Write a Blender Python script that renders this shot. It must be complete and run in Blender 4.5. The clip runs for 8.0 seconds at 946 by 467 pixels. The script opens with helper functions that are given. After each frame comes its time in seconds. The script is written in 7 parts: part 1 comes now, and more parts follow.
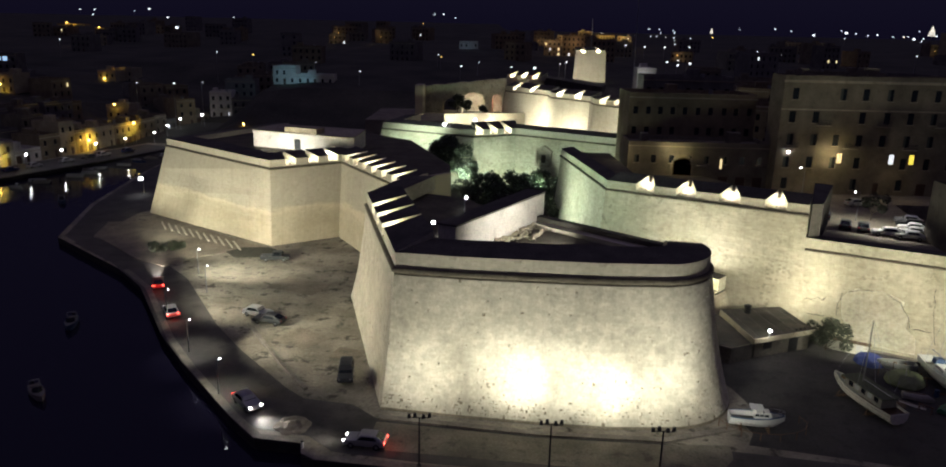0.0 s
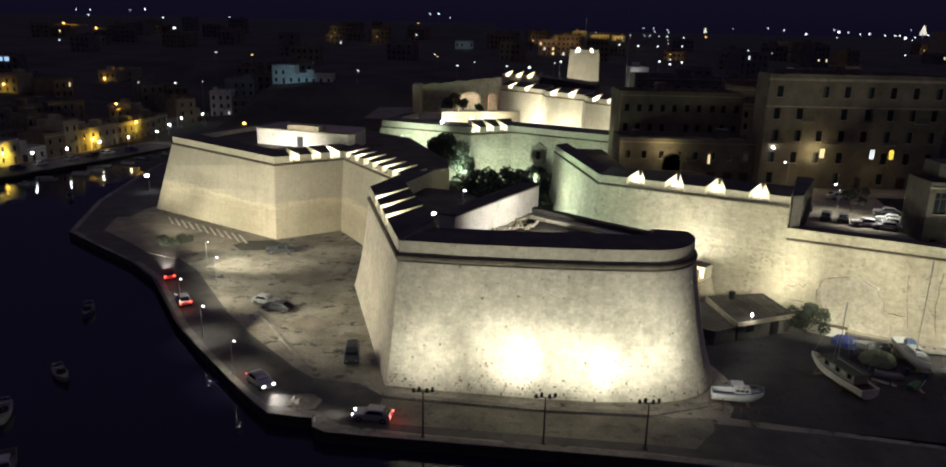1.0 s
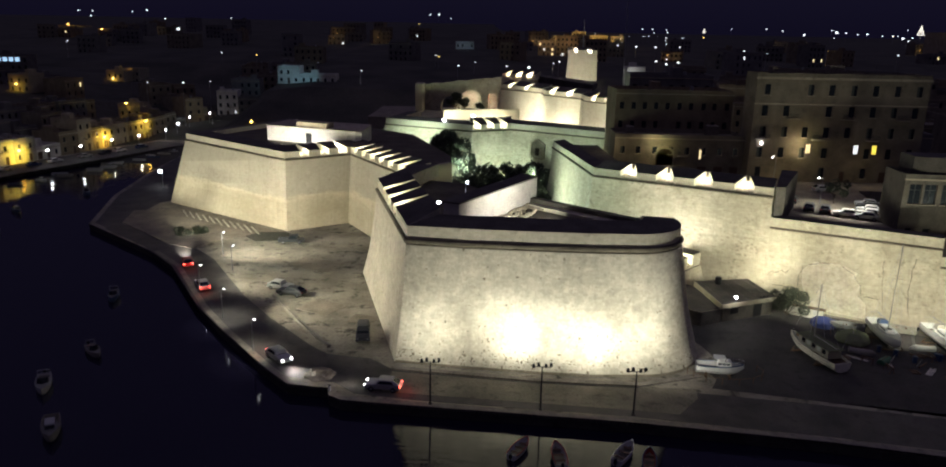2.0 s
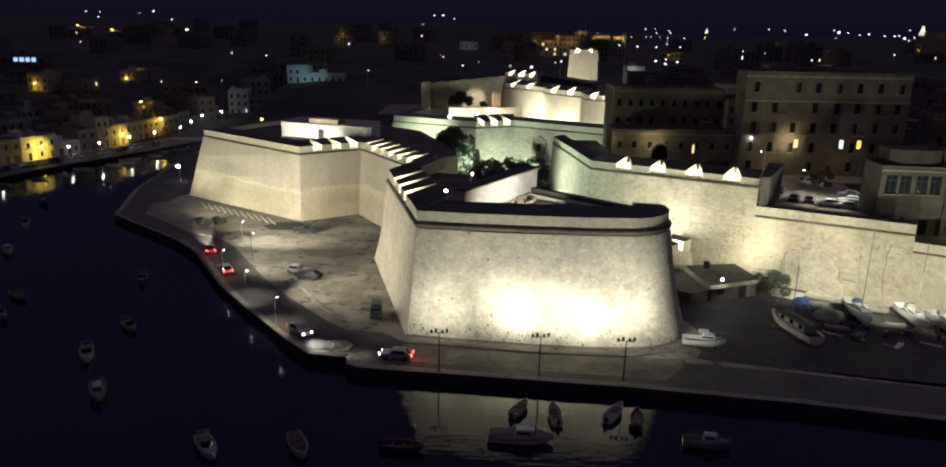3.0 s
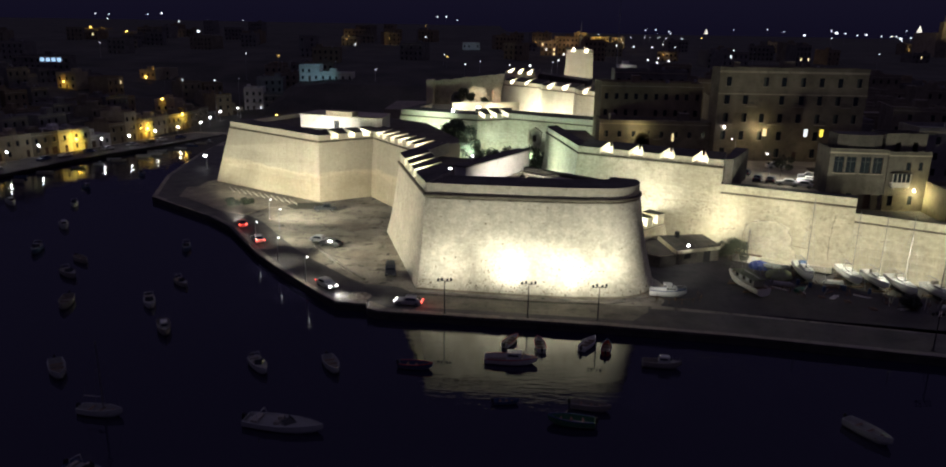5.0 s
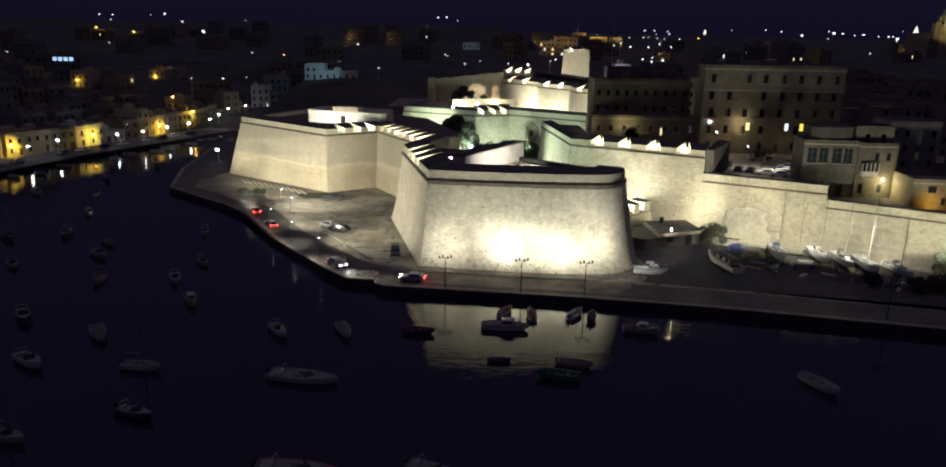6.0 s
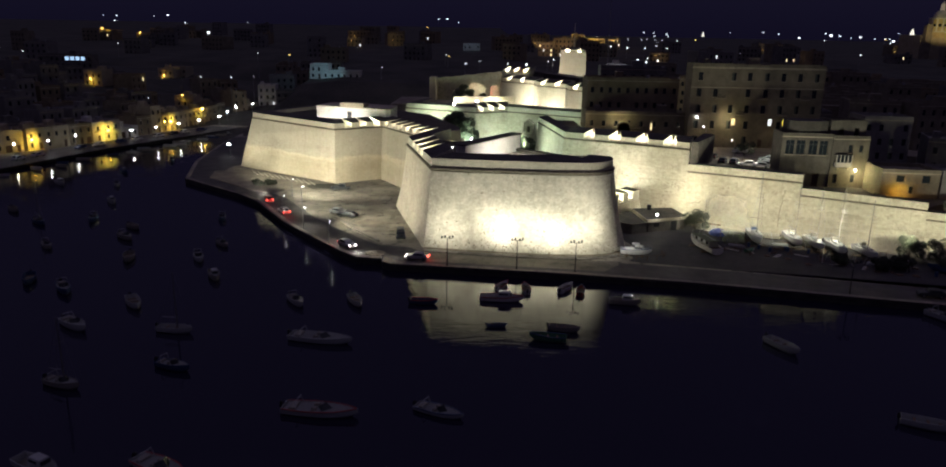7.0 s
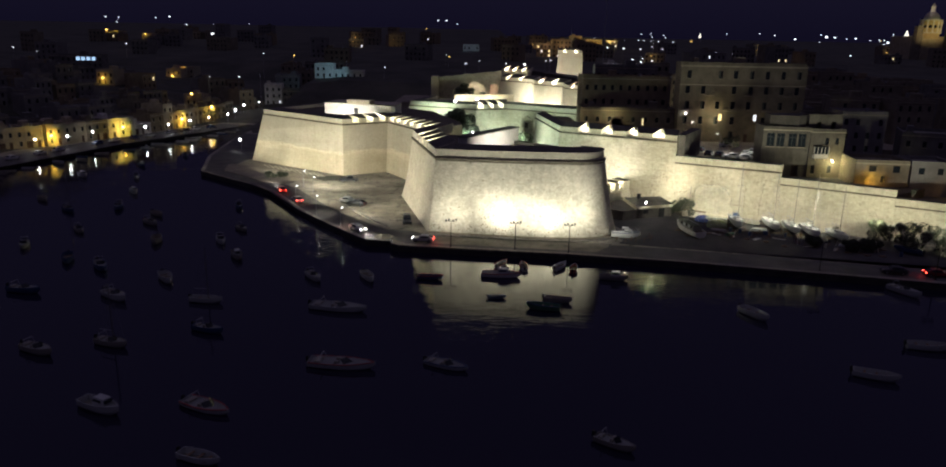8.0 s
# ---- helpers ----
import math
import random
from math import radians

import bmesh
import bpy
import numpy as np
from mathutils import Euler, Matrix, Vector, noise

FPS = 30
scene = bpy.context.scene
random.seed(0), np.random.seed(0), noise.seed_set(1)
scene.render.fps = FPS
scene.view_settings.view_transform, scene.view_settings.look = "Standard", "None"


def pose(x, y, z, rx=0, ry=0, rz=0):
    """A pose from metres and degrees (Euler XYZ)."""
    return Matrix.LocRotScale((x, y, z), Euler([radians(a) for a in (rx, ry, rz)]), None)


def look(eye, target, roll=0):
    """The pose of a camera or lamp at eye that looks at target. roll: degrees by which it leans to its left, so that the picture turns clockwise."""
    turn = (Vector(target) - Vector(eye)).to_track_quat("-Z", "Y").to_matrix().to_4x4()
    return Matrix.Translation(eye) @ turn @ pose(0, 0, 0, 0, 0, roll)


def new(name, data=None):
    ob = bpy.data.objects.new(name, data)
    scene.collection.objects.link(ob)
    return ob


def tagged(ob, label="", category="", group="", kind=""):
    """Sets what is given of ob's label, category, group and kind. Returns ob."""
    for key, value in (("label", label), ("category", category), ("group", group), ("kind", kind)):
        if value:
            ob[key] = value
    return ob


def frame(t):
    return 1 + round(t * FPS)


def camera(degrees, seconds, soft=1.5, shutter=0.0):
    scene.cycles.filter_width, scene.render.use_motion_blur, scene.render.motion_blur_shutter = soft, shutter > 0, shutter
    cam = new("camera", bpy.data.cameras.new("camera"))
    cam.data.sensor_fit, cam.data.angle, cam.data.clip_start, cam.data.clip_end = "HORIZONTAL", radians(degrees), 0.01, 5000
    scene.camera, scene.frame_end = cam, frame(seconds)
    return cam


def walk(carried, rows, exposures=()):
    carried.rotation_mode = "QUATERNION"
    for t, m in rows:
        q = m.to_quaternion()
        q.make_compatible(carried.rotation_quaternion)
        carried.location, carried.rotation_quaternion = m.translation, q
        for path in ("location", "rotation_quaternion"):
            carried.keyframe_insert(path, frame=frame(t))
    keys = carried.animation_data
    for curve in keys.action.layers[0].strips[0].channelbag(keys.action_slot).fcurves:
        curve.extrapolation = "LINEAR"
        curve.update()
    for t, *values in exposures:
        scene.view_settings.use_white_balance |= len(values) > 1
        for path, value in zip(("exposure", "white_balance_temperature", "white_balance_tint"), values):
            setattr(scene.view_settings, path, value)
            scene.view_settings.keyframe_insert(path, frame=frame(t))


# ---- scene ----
cam = camera(65.5, 8.0, 1.9)
PATH = [
    (0, (-0.408, 14.853, 40.189), (-0.46, 16.779, 39.655), 1.3),
    (0.5, (-0.504, 12.512, 40.207), (-0.55, 14.439, 39.674), 1.3),
    (1, (-0.614, 9.377, 40.416), (-0.654, 11.303, 39.881), 1.2),
    (1.5, (-0.743, 5.995, 40.43), (-0.781, 7.922, 39.896), 1.2),
    (3, (-0.673, -6.461, 40.637), (-0.723, -4.534, 40.104), 1.1),
    (3.5, (-0.528, -10.911, 40.621), (-0.581, -8.984, 40.089), 1.1),
    (4, (-0.282, -15.667, 40.62), (-0.338, -13.74, 40.087), 1.0),
    (4.5, (0.013, -20.377, 40.544), (-0.044, -18.45, 40.013), 1.0),
    (6, (1.19, -36.564, 40.335), (1.13, -34.636, 39.806), 1.0),
    (6.5, (1.441, -42.007, 40.123), (1.381, -40.079, 39.597), 1.0),
    (7, (1.653, -47.805, 39.805), (1.593, -45.876, 39.281), 1.1),
    (7.5, (1.707, -53.462, 39.557), (1.647, -51.532, 39.036), 1.2),
    (8, (1.53, -59.425, 39.422), (1.473, -57.495, 38.902), 1.1),
]
walk(cam, [(t, look(eye, target, roll)) for t, eye, target, roll in PATH], ((0.0, 0.0), (1.5, 0.05), (3.0, 0.18), (8.0, 0.2)))

# ---- world and exposure ----
world = bpy.data.worlds.new("night_sky")
scene.world = world
world.use_nodes = True
wn = world.node_tree.nodes
wl = world.node_tree.links
wn.clear()
w_out = wn.new("ShaderNodeOutputWorld")
w_bg = wn.new("ShaderNodeBackground")
w_tc = wn.new("ShaderNodeTexCoord")
w_sep = wn.new("ShaderNodeSeparateXYZ")
w_ramp = wn.new("ShaderNodeValToRGB")
w_ramp.color_ramp.elements[0].position = 0.0
w_ramp.color_ramp.elements[0].color = (0.0044, 0.0037, 0.0115, 1)
w_ramp.color_ramp.elements[1].position = 1.0
w_ramp.color_ramp.elements[1].color = (0.125, 0.108, 0.190, 1)
w_mid = w_ramp.color_ramp.elements.new(0.55)
w_mid.color = (0.023, 0.0195, 0.046, 1)
wl.new(w_tc.outputs["Generated"], w_sep.inputs[0])
wl.new(w_sep.outputs["Z"], w_ramp.inputs["Fac"])
wl.new(w_ramp.outputs["Color"], w_bg.inputs["Color"])
wl.new(w_bg.outputs["Background"], w_out.inputs["Surface"])
w_bg.inputs["Strength"].default_value = 1.0

WARM = (1.0, 0.99, 0.80)
NEUTRAL = (1.0, 1.0, 0.88)
GREENISH = (0.77, 1.0, 0.82)
SODIUM = (1.0, 0.68, 0.09)
COLD = (0.88, 0.94, 1.0)


def point_light(x, y, z, watts, colour=WARM, size=0.15):
    data = bpy.data.lights.new("lamp_light", "POINT")
    data.energy, data.color, data.shadow_soft_size = watts, colour, size
    ob = new("lamp_light", data)
    ob.location = (x, y, z)
    return ob


def spot_light(eye, target, watts, angle=70, colour=NEUTRAL, blend=0.8, size=0.2):
    data = bpy.data.lights.new("flood_light", "SPOT")
    data.energy, data.color, data.shadow_soft_size = watts, colour, size
    data.spot_size, data.spot_blend = radians(angle), blend
    ob = new("flood_light", data)
    ob.matrix_world = look(eye, target)
    return ob


# floodlights on the quay masts, turned to the great bastion's face
for ex, ey, tx, tz, watts, ang in ((-6.7, 77.2, -7.6, 4.8, 2600, 50), (5.6, 76.8, 2.6, 4.8, 9400, 54),
                                   (15.8, 76.3, 11.2, 4.0, 10200, 52), (15.8, 76.3, 24.0, 6.2, 7500, 62)):
    spot_light((ex, ey, 5.1), (tx, 86.0, tz), watts, ang, NEUTRAL, 1.0)
for ex, ey, tx, watts in ((-6.7, 77.2, -7.4, 5200), (5.6, 76.8, 3.0, 5700), (15.8, 76.3, 13.0, 5900), (15.8, 76.3, 22.0, 4600)):
    spot_light((ex, ey, 5.3), (tx, 88.0, 7.8), watts, 116, NEUTRAL, 0.9)

# unseen floodlights added, without fixtures, on the car park side and under the other works
FLOODS = (
    ((-52.0, 131.0, 5.5), (-53.0, 158.0, 11.0), 17000, 112, WARM),
    ((-64.0, 142.0, 3.0), (-63.0, 164.0, 10.5), 15000, 104, WARM),
    ((-80.0, 156.0, 3.0), (-70.0, 170.0, 10.5), 9500, 78, WARM),
    ((-47.0, 122.0, 6.5), (-33.0, 154.0, 7.0), 27000, 124, WARM),
    ((-38.4, 100.9, 6.0), (-14.0, 106.0, 9.5), 22500, 118, WARM),
    ((-44.5, 108.5, 6.5), (-26.0, 132.0, 5.0), 11000, 136, WARM),
    ((44.6, 107.6, 5.6), (40.0, 122.0, 10.5), 7500, 120, WARM),
    ((27.0, 116.6, 6.2), (32.0, 126.0, 10.5), 9500, 112, NEUTRAL),
    ((48.6, 98.6, 7.0), (48.6, 114.0, 6.0), 8600, 128, WARM),
    ((56.8, 91.8, 7.2), (60.0, 109.0, 5.2), 8800, 132, WARM),
    ((65.4, 87.2, 7.2), (70.5, 103.0, 4.6), 6500, 132, WARM),
    ((78.5, 85.8, 5.6), (82.5, 97.0, 4.6), 5400, 128, WARM),
    ((91.5, 74.8, 5.8), (97.0, 88.0, 3.4), 10000, 134, WARM),
    ((2.0, 149.0, 8.0), (15.0, 148.0, 11.0), 17000, 130, GREENISH),
    ((10.5, 123.0, 14.6), (17.0, 132.0, 10.0), 4500, 140, GREENISH),
    ((2.0, 183.0, 5.0), (4.0, 199.0, 10.0), 17000, 130, GREENISH),
    ((-22.0, 187.0, 15.6), (-19.0, 202.0, 10.5), 25000, 84, GREENISH),
    ((-7.5, 183.0, 6.5), (-9.0, 197.0, 10.5), 14000, 104, GREENISH),
    ((9.5, 172.0, 8.0), (18.0, 194.0, 11.0), 16500, 110, GREENISH),
    ((7.0, 230.0, 12.0), (14.0, 242.0, 16.0), 30000, 84, WARM),
    ((17.0, 222.0, 12.0), (20.0, 231.0, 15.0), 13500, 140, WARM),
    ((29.0, 204.0, 12.5), (34.0, 216.0, 15.0), 13500, 130, WARM),
    ((35.0, 310.0, 21.0), (37.0, 330.0, 27.0), 15000, 90, WARM),
    ((-13.0, 206.0, 16.4), (-8.5, 212.6, 17.2), 6000, 110, WARM),
    ((-1.5, 208.5, 16.4), (1.5, 215.4, 17.2), 6000, 110, WARM),
    ((6.5, 97.4, 15.3), (-0.5, 103.0, 17.6), 5200, 100, NEUTRAL),
    ((9.2, 100.2, 15.2), (4.2, 109.5, 17.6), 5600, 92, NEUTRAL),
    ((-50.0, 164.0, 15.4), (-48.0, 170.5, 17.0), 3200, 150, NEUTRAL),
    ((-43.0, 162.5, 15.4), (-41.5, 168.0, 17.0), 2800, 150, NEUTRAL),
    ((-34.5, 160.5, 15.4), (-33.5, 165.5, 17.0), 2800, 150, NEUTRAL),
)
for eye, target, watts, ang, colour in FLOODS:
    spot_light(eye, target, watts, ang, colour, 0.9)

# ---- materials ----


def nodes_of(name):
    m = bpy.data.materials.new(name)
    m.use_nodes = True
    nt = m.node_tree
    return m, nt, nt.nodes["Principled BSDF"]


def mix_rgb(nt, fac, a, b, mode="MIX"):
    n = nt.nodes.new("ShaderNodeMix")
    n.data_type, n.blend_type = "RGBA", mode
    for sock, v in ((n.inputs[0], fac), (n.inputs[6], a), (n.inputs[7], b)):
        if isinstance(v, (int, float)):
            sock.default_value = v
        elif isinstance(v, tuple):
            sock.default_value = (*v[:3], 1)
        else:
            nt.links.new(v, sock)
    return n.outputs[2]


def noise_of(nt, vector, scale, detail=4.0, rough=0.55):
    n = nt.nodes.new("ShaderNodeTexNoise")
    n.inputs["Scale"].default_value, n.inputs["Detail"].default_value, n.inputs["Roughness"].default_value = scale, detail, rough
    if vector is not None:
        nt.links.new(vector, n.inputs["Vector"])
    return n.outputs["Fac"]


def ramp_of(nt, fac, lo, hi, a=(0, 0, 0), b=(1, 1, 1)):
    n = nt.nodes.new("ShaderNodeValToRGB")
    n.color_ramp.elements[0].position, n.color_ramp.elements[1].position = lo, hi
    n.color_ramp.elements[0].color, n.color_ramp.elements[1].color = (*a, 1), (*b, 1)
    nt.links.new(fac, n.inputs["Fac"])
    return n.outputs["Color"]


def bump_of(nt, bsdf, height, strength, distance):
    n = nt.nodes.new("ShaderNodeBump")
    n.inputs["Strength"].default_value, n.inputs["Distance"].default_value = strength, distance
    nt.links.new(height, n.inputs["Height"])
    nt.links.new(n.outputs["Normal"], bsdf.inputs["Normal"])


def rough_material(name, dark, light, scale=0.5, fine=9.0, roughness=0.9, bump=0.4, spots=0.0, metallic=0.0):
    """Two-scale mottled surface, in object metres."""
    m, nt, b = nodes_of(name)
    tc = nt.nodes.new("ShaderNodeTexCoord").outputs["Object"]
    big = noise_of(nt, tc, scale, 5)
    small = noise_of(nt, tc, fine, 6, 0.65)
    col = mix_rgb(nt, ramp_of(nt, big, 0.32, 0.68), dark, light)
    col = mix_rgb(nt, 0.35, col, ramp_of(nt, small, 0.25, 0.75), "OVERLAY")
    if spots:
        stain = ramp_of(nt, noise_of(nt, tc, scale * 2.7, 6, 0.7), 0.54, 0.64)
        col = mix_rgb(nt, mix_rgb(nt, spots, (0, 0, 0), stain), col, tuple(c * 0.35 for c in dark))
    nt.links.new(col, b.inputs["Base Color"])
    b.inputs["Roughness"].default_value, b.inputs["Metallic"].default_value = roughness, metallic
    bump_of(nt, b, small, bump, 0.05)
    return m


def masonry_material(name, dark, light, stone=(0.85, 0.40), joint=0.5, pits=0.5, streaks=0.4, relief=0.5, contrast=0.28, patches=0.0, erosion=0.25, band=0.0):
    """Coursed limestone blocks laid out in the wall's own metres (UV: along the wall, height)."""
    m, nt, b = nodes_of(name)
    uv = nt.nodes.new("ShaderNodeTexCoord").outputs["UV"]
    warp = nt.nodes.new("ShaderNodeVectorMath")
    warp.operation = "MULTIPLY_ADD"
    wob = nt.nodes.new("ShaderNodeTexNoise")
    wob.inputs["Scale"].default_value = 0.8
    nt.links.new(uv, wob.inputs["Vector"])
    nt.links.new(wob.outputs["Color"], warp.inputs[0])
    warp.inputs[1].default_value = (0.10, 0.10, 0)
    nt.links.new(uv, warp.inputs[2])
    br = nt.nodes.new("ShaderNodeTexBrick")
    br.inputs["Scale"].default_value = 1.0
    br.inputs["Brick Width"].default_value, br.inputs["Row Height"].default_value = stone
    br.inputs["Mortar Size"].default_value, br.inputs["Mortar Smooth"].default_value = 0.02 + 0.02 * joint, 0.5
    br.inputs["Bias"].default_value = 0.0
    br.inputs["Color1"].default_value, br.inputs["Color2"].default_value = (0.36, 0.36, 0.36, 1), (0.62, 0.62, 0.62, 1)
    br.inputs["Mortar"].default_value = (0.5 - 0.4 * joint,) * 3 + (1,)
    nt.links.new(warp.outputs[0], br.inputs["Vector"])
    big = noise_of(nt, uv, 0.16, 5, 0.6)
    mid = noise_of(nt, uv, 1.1, 6, 0.65)
    fine = noise_of(nt, uv, 7.0, 5, 0.7)
    col = mix_rgb(nt, ramp_of(nt, big, 0.3, 0.7), dark, light)
    if patches:
        flat = nt.nodes.new("ShaderNodeMapping")
        flat.inputs["Scale"].default_value = (0.05, 0.22, 1)
        nt.links.new(uv, flat.inputs["Vector"])
        worn_skin = ramp_of(nt, noise_of(nt, flat.outputs[0], 1.0, 6, 0.62), 0.42, 0.60)
        col = mix_rgb(nt, mix_rgb(nt, patches, (0, 0, 0), worn_skin), col, tuple(c * 0.66 for c in dark))
    if band:
        # a pale strip at one height, greyer stone over it
        hv = nt.nodes.new("ShaderNodeSeparateXYZ")
        nt.links.new(uv, hv.inputs[0])
        edge = nt.nodes.new("ShaderNodeMath")
        edge.operation = "MULTIPLY_ADD"
        slow = nt.nodes.new("ShaderNodeMapping")
        slow.inputs["Scale"].default_value = (0.07, 0.35, 1)
        nt.links.new(uv, slow.inputs["Vector"])
        nt.links.new(noise_of(nt, slow.outputs[0], 1.0, 6, 0.66), edge.inputs[0])
        edge.inputs[1].default_value = -5.0
        nt.links.new(hv.outputs["Y"], edge.inputs[2])
        over = nt.nodes.new("ShaderNodeMapRange")
        for key, v in (("From Min", band - 3.1), ("From Max", band - 2.4)):
            over.inputs[key].default_value = v
        nt.links.new(edge.outputs[0], over.inputs["Value"])
        grey = sum(light) / 3
        col = mix_rgb(nt, mix_rgb(nt, 0.45, (0, 0, 0), over.outputs[0]), col, (grey * 0.86, grey * 0.82, grey * 0.70))
        strip_at = nt.nodes.new("ShaderNodeMapRange")
        for key, v in (("From Min", band - 3.9), ("From Max", band - 2.7)):
            strip_at.inputs[key].default_value = v
        nt.links.new(edge.outputs[0], strip_at.inputs["Value"])
        pale = mix_rgb(nt, over.outputs[0], strip_at.outputs[0], (0, 0, 0))
        col = mix_rgb(nt, mix_rgb(nt, 0.7, (0, 0, 0), pale), col, tuple(min(0.75, c * 1.22) for c in light))
    col = mix_rgb(nt, contrast, col, br.outputs["Color"], "OVERLAY")
    col = mix_rgb(nt, contrast * 0.65, col, ramp_of(nt, mid, 0.3, 0.72), "OVERLAY")
    pit = ramp_of(nt, noise_of(nt, uv, 2.6, 6, 0.7), 0.565, 0.63)
    gate = ramp_of(nt, noise_of(nt, uv, 0.3, 4, 0.6), 0.44, 0.60)
    pit = mix_rgb(nt, 1.0, pit, gate, "MULTIPLY")
    col = mix_rgb(nt, mix_rgb(nt, pits, (0, 0, 0), pit), col, tuple(c * 0.28 for c in dark))
    b2 = nt.nodes.new("ShaderNodeTexBrick")
    b2.inputs["Scale"].default_value = 1.0
    b2.inputs["Brick Width"].default_value, b2.inputs["Row Height"].default_value = 0.42, 0.30
    b2.inputs["Mortar Size"].default_value = 0.0
    b2.inputs["Color1"].default_value, b2.inputs["Color2"].default_value = (0, 0, 0, 1), (1, 1, 1, 1)
    nt.links.new(warp.outputs[0], b2.inputs["Vector"])
    lost = ramp_of(nt, b2.outputs["Color"], 0.80, 0.86)
    worn = ramp_of(nt, noise_of(nt, uv, 0.21, 5, 0.65), 0.50, 0.60)
    lost = mix_rgb(nt, 1.0, lost, worn, "MULTIPLY")
    col = mix_rgb(nt, mix_rgb(nt, pits * 0.8, (0, 0, 0), lost), col, tuple(c * 0.3 for c in dark))
    st = nt.nodes.new("ShaderNodeMapping")
    st.inputs["Scale"].default_value = (1.3, 0.07, 1)
    nt.links.new(uv, st.inputs["Vector"])
    streak = ramp_of(nt, noise_of(nt, st.outputs[0], 1.0, 4, 0.6), 0.52, 0.72)
    col = mix_rgb(nt, mix_rgb(nt, streaks, (0, 0, 0), streak), col, tuple(c * 0.5 for c in dark))
    er = nt.nodes.new("ShaderNodeMapping")
    er.inputs["Scale"].default_value = (0.45, 2.3, 1)
    nt.links.new(uv, er.inputs["Vector"])
    bed = ramp_of(nt, noise_of(nt, er.outputs[0], 1.0, 6, 0.68), 0.54, 0.66)
    bed = mix_rgb(nt, 1.0, bed, ramp_of(nt, noise_of(nt, uv, 0.24, 4, 0.6), 0.40, 0.62), "MULTIPLY")
    col = mix_rgb(nt, mix_rgb(nt, erosion, (0, 0, 0), bed), col, tuple(c * 0.42 for c in dark))
    nt.links.new(col, b.inputs["Base Color"])
    b.inputs["Roughness"].default_value = 0.93
    h = mix_rgb(nt, 0.5, br.outputs["Color"], fine)
    bump_of(nt, b, h, relief, 0.06)
    return m


def plain(name, colour, roughness=0.6, metallic=0.0, vary=0.12):
    m, nt, b = nodes_of(name)
    tc = nt.nodes.new("ShaderNodeTexCoord").outputs["Object"]
    n = noise_of(nt, tc, 3.0, 5)
    col = mix_rgb(nt, ramp_of(nt, n, 0.3, 0.7), tuple(c * (1 - vary) for c in colour), tuple(min(1, c * (1 + vary)) for c in colour))
    nt.links.new(col, b.inputs["Base Color"])
    b.inputs["Roughness"].default_value, b.inputs["Metallic"].default_value = roughness, metallic
    return m


def glow(name, colour, strength):
    m, nt, b = nodes_of(name)
    b.inputs["Base Color"].default_value = (*colour, 1)
    b.inputs["Emission Color"].default_value = (*colour, 1)
    b.inputs["Emission Strength"].default_value = strength
    return m


def glass_dark(name, colour=(0.02, 0.025, 0.03)):
    m, nt, b = nodes_of(name)
    b.inputs["Base Color"].default_value = (*colour, 1)
    b.inputs["Roughness"].default_value = 0.06
    b.inputs["Coat Weight"].default_value = 0.5
    return m


def water_material():
    m, nt, b = nodes_of("harbour_water")
    tc = nt.nodes.new("ShaderNodeTexCoord").outputs["Object"]
    b.inputs["Base Color"].default_value = (0.010, 0.009, 0.022, 1)
    b.inputs["IOR"].default_value = 1.33
    b.inputs["Specular IOR Level"].default_value = 1.0
    b.inputs["Roughness"].default_value = 0.02
    calm = noise_of(nt, tc, 0.05, 4, 0.6)
    st = nt.nodes.new("ShaderNodeMapping")
    st.inputs["Scale"].default_value = (0.38, 1.3, 1)
    nt.links.new(tc, st.inputs["Vector"])
    swell = noise_of(nt, st.outputs[0], 0.35, 3, 0.5)
    ripple = noise_of(nt, st.outputs[0], 1.1, 2.5, 0.6)
    h = mix_rgb(nt, ramp_of(nt, calm, 0.40, 0.66, (0.12, 0.12, 0.12)), mix_rgb(nt, 0.35, (0.5, 0.5, 0.5), swell), mix_rgb(nt, 0.7, swell, ripple))
    bump_of(nt, b, h, 0.32, 0.21)
    return m


STONE_BRIGHT = masonry_material("limestone_bastion", (0.41, 0.37, 0.28), (0.55, 0.51, 0.40), (0.95, 0.42), 0.4, 0.45, 0.3, 0.5, 0.22, 0.2)
STONE_GOLD = masonry_material("limestone_golden", (0.40, 0.345, 0.235), (0.52, 0.465, 0.335), (0.8, 0.36), 0.2, 0.25, 0.22, 0.25, 0.12, 0.12, 0.3, 6.6)
STONE_ROUGH = masonry_material("limestone_weathered", (0.37, 0.335, 0.235), (0.53, 0.49, 0.36), (1.15, 0.46), 0.45, 0.55, 0.25, 0.9, 0.26, 0.15, 0.6)
STONE_CAP = rough_material("parapet_stone", (0.30, 0.26, 0.19), (0.44, 0.39, 0.29), 0.35, 5.0, 0.95, 0.5, 0.5)
# dark roof stone, also painted on unlit parapet tops and shaded wall sides
STONE_DARK = rough_material("dark_roof_and_unlit_stone", (0.055, 0.05, 0.042), (0.10, 0.09, 0.075), 0.3, 4.0, 0.95, 0.5, 0.3)
# dark tone puts the cordon's shadow line into its colour
CORDON = rough_material("shaded_cordon_stone", (0.07, 0.058, 0.042), (0.15, 0.125, 0.09), 0.5, 6.0, 0.9, 0.4, 0.4)
ROCK = rough_material("bare_rock_render", (0.46, 0.42, 0.32), (0.58, 0.54, 0.43), 0.7, 2.0, 0.95, 0.6, 0.1)
EARTH = rough_material("dusty_earth", (0.15, 0.132, 0.098), (0.34, 0.31, 0.24), 0.16, 2.6, 0.97, 1.0, 0.95)
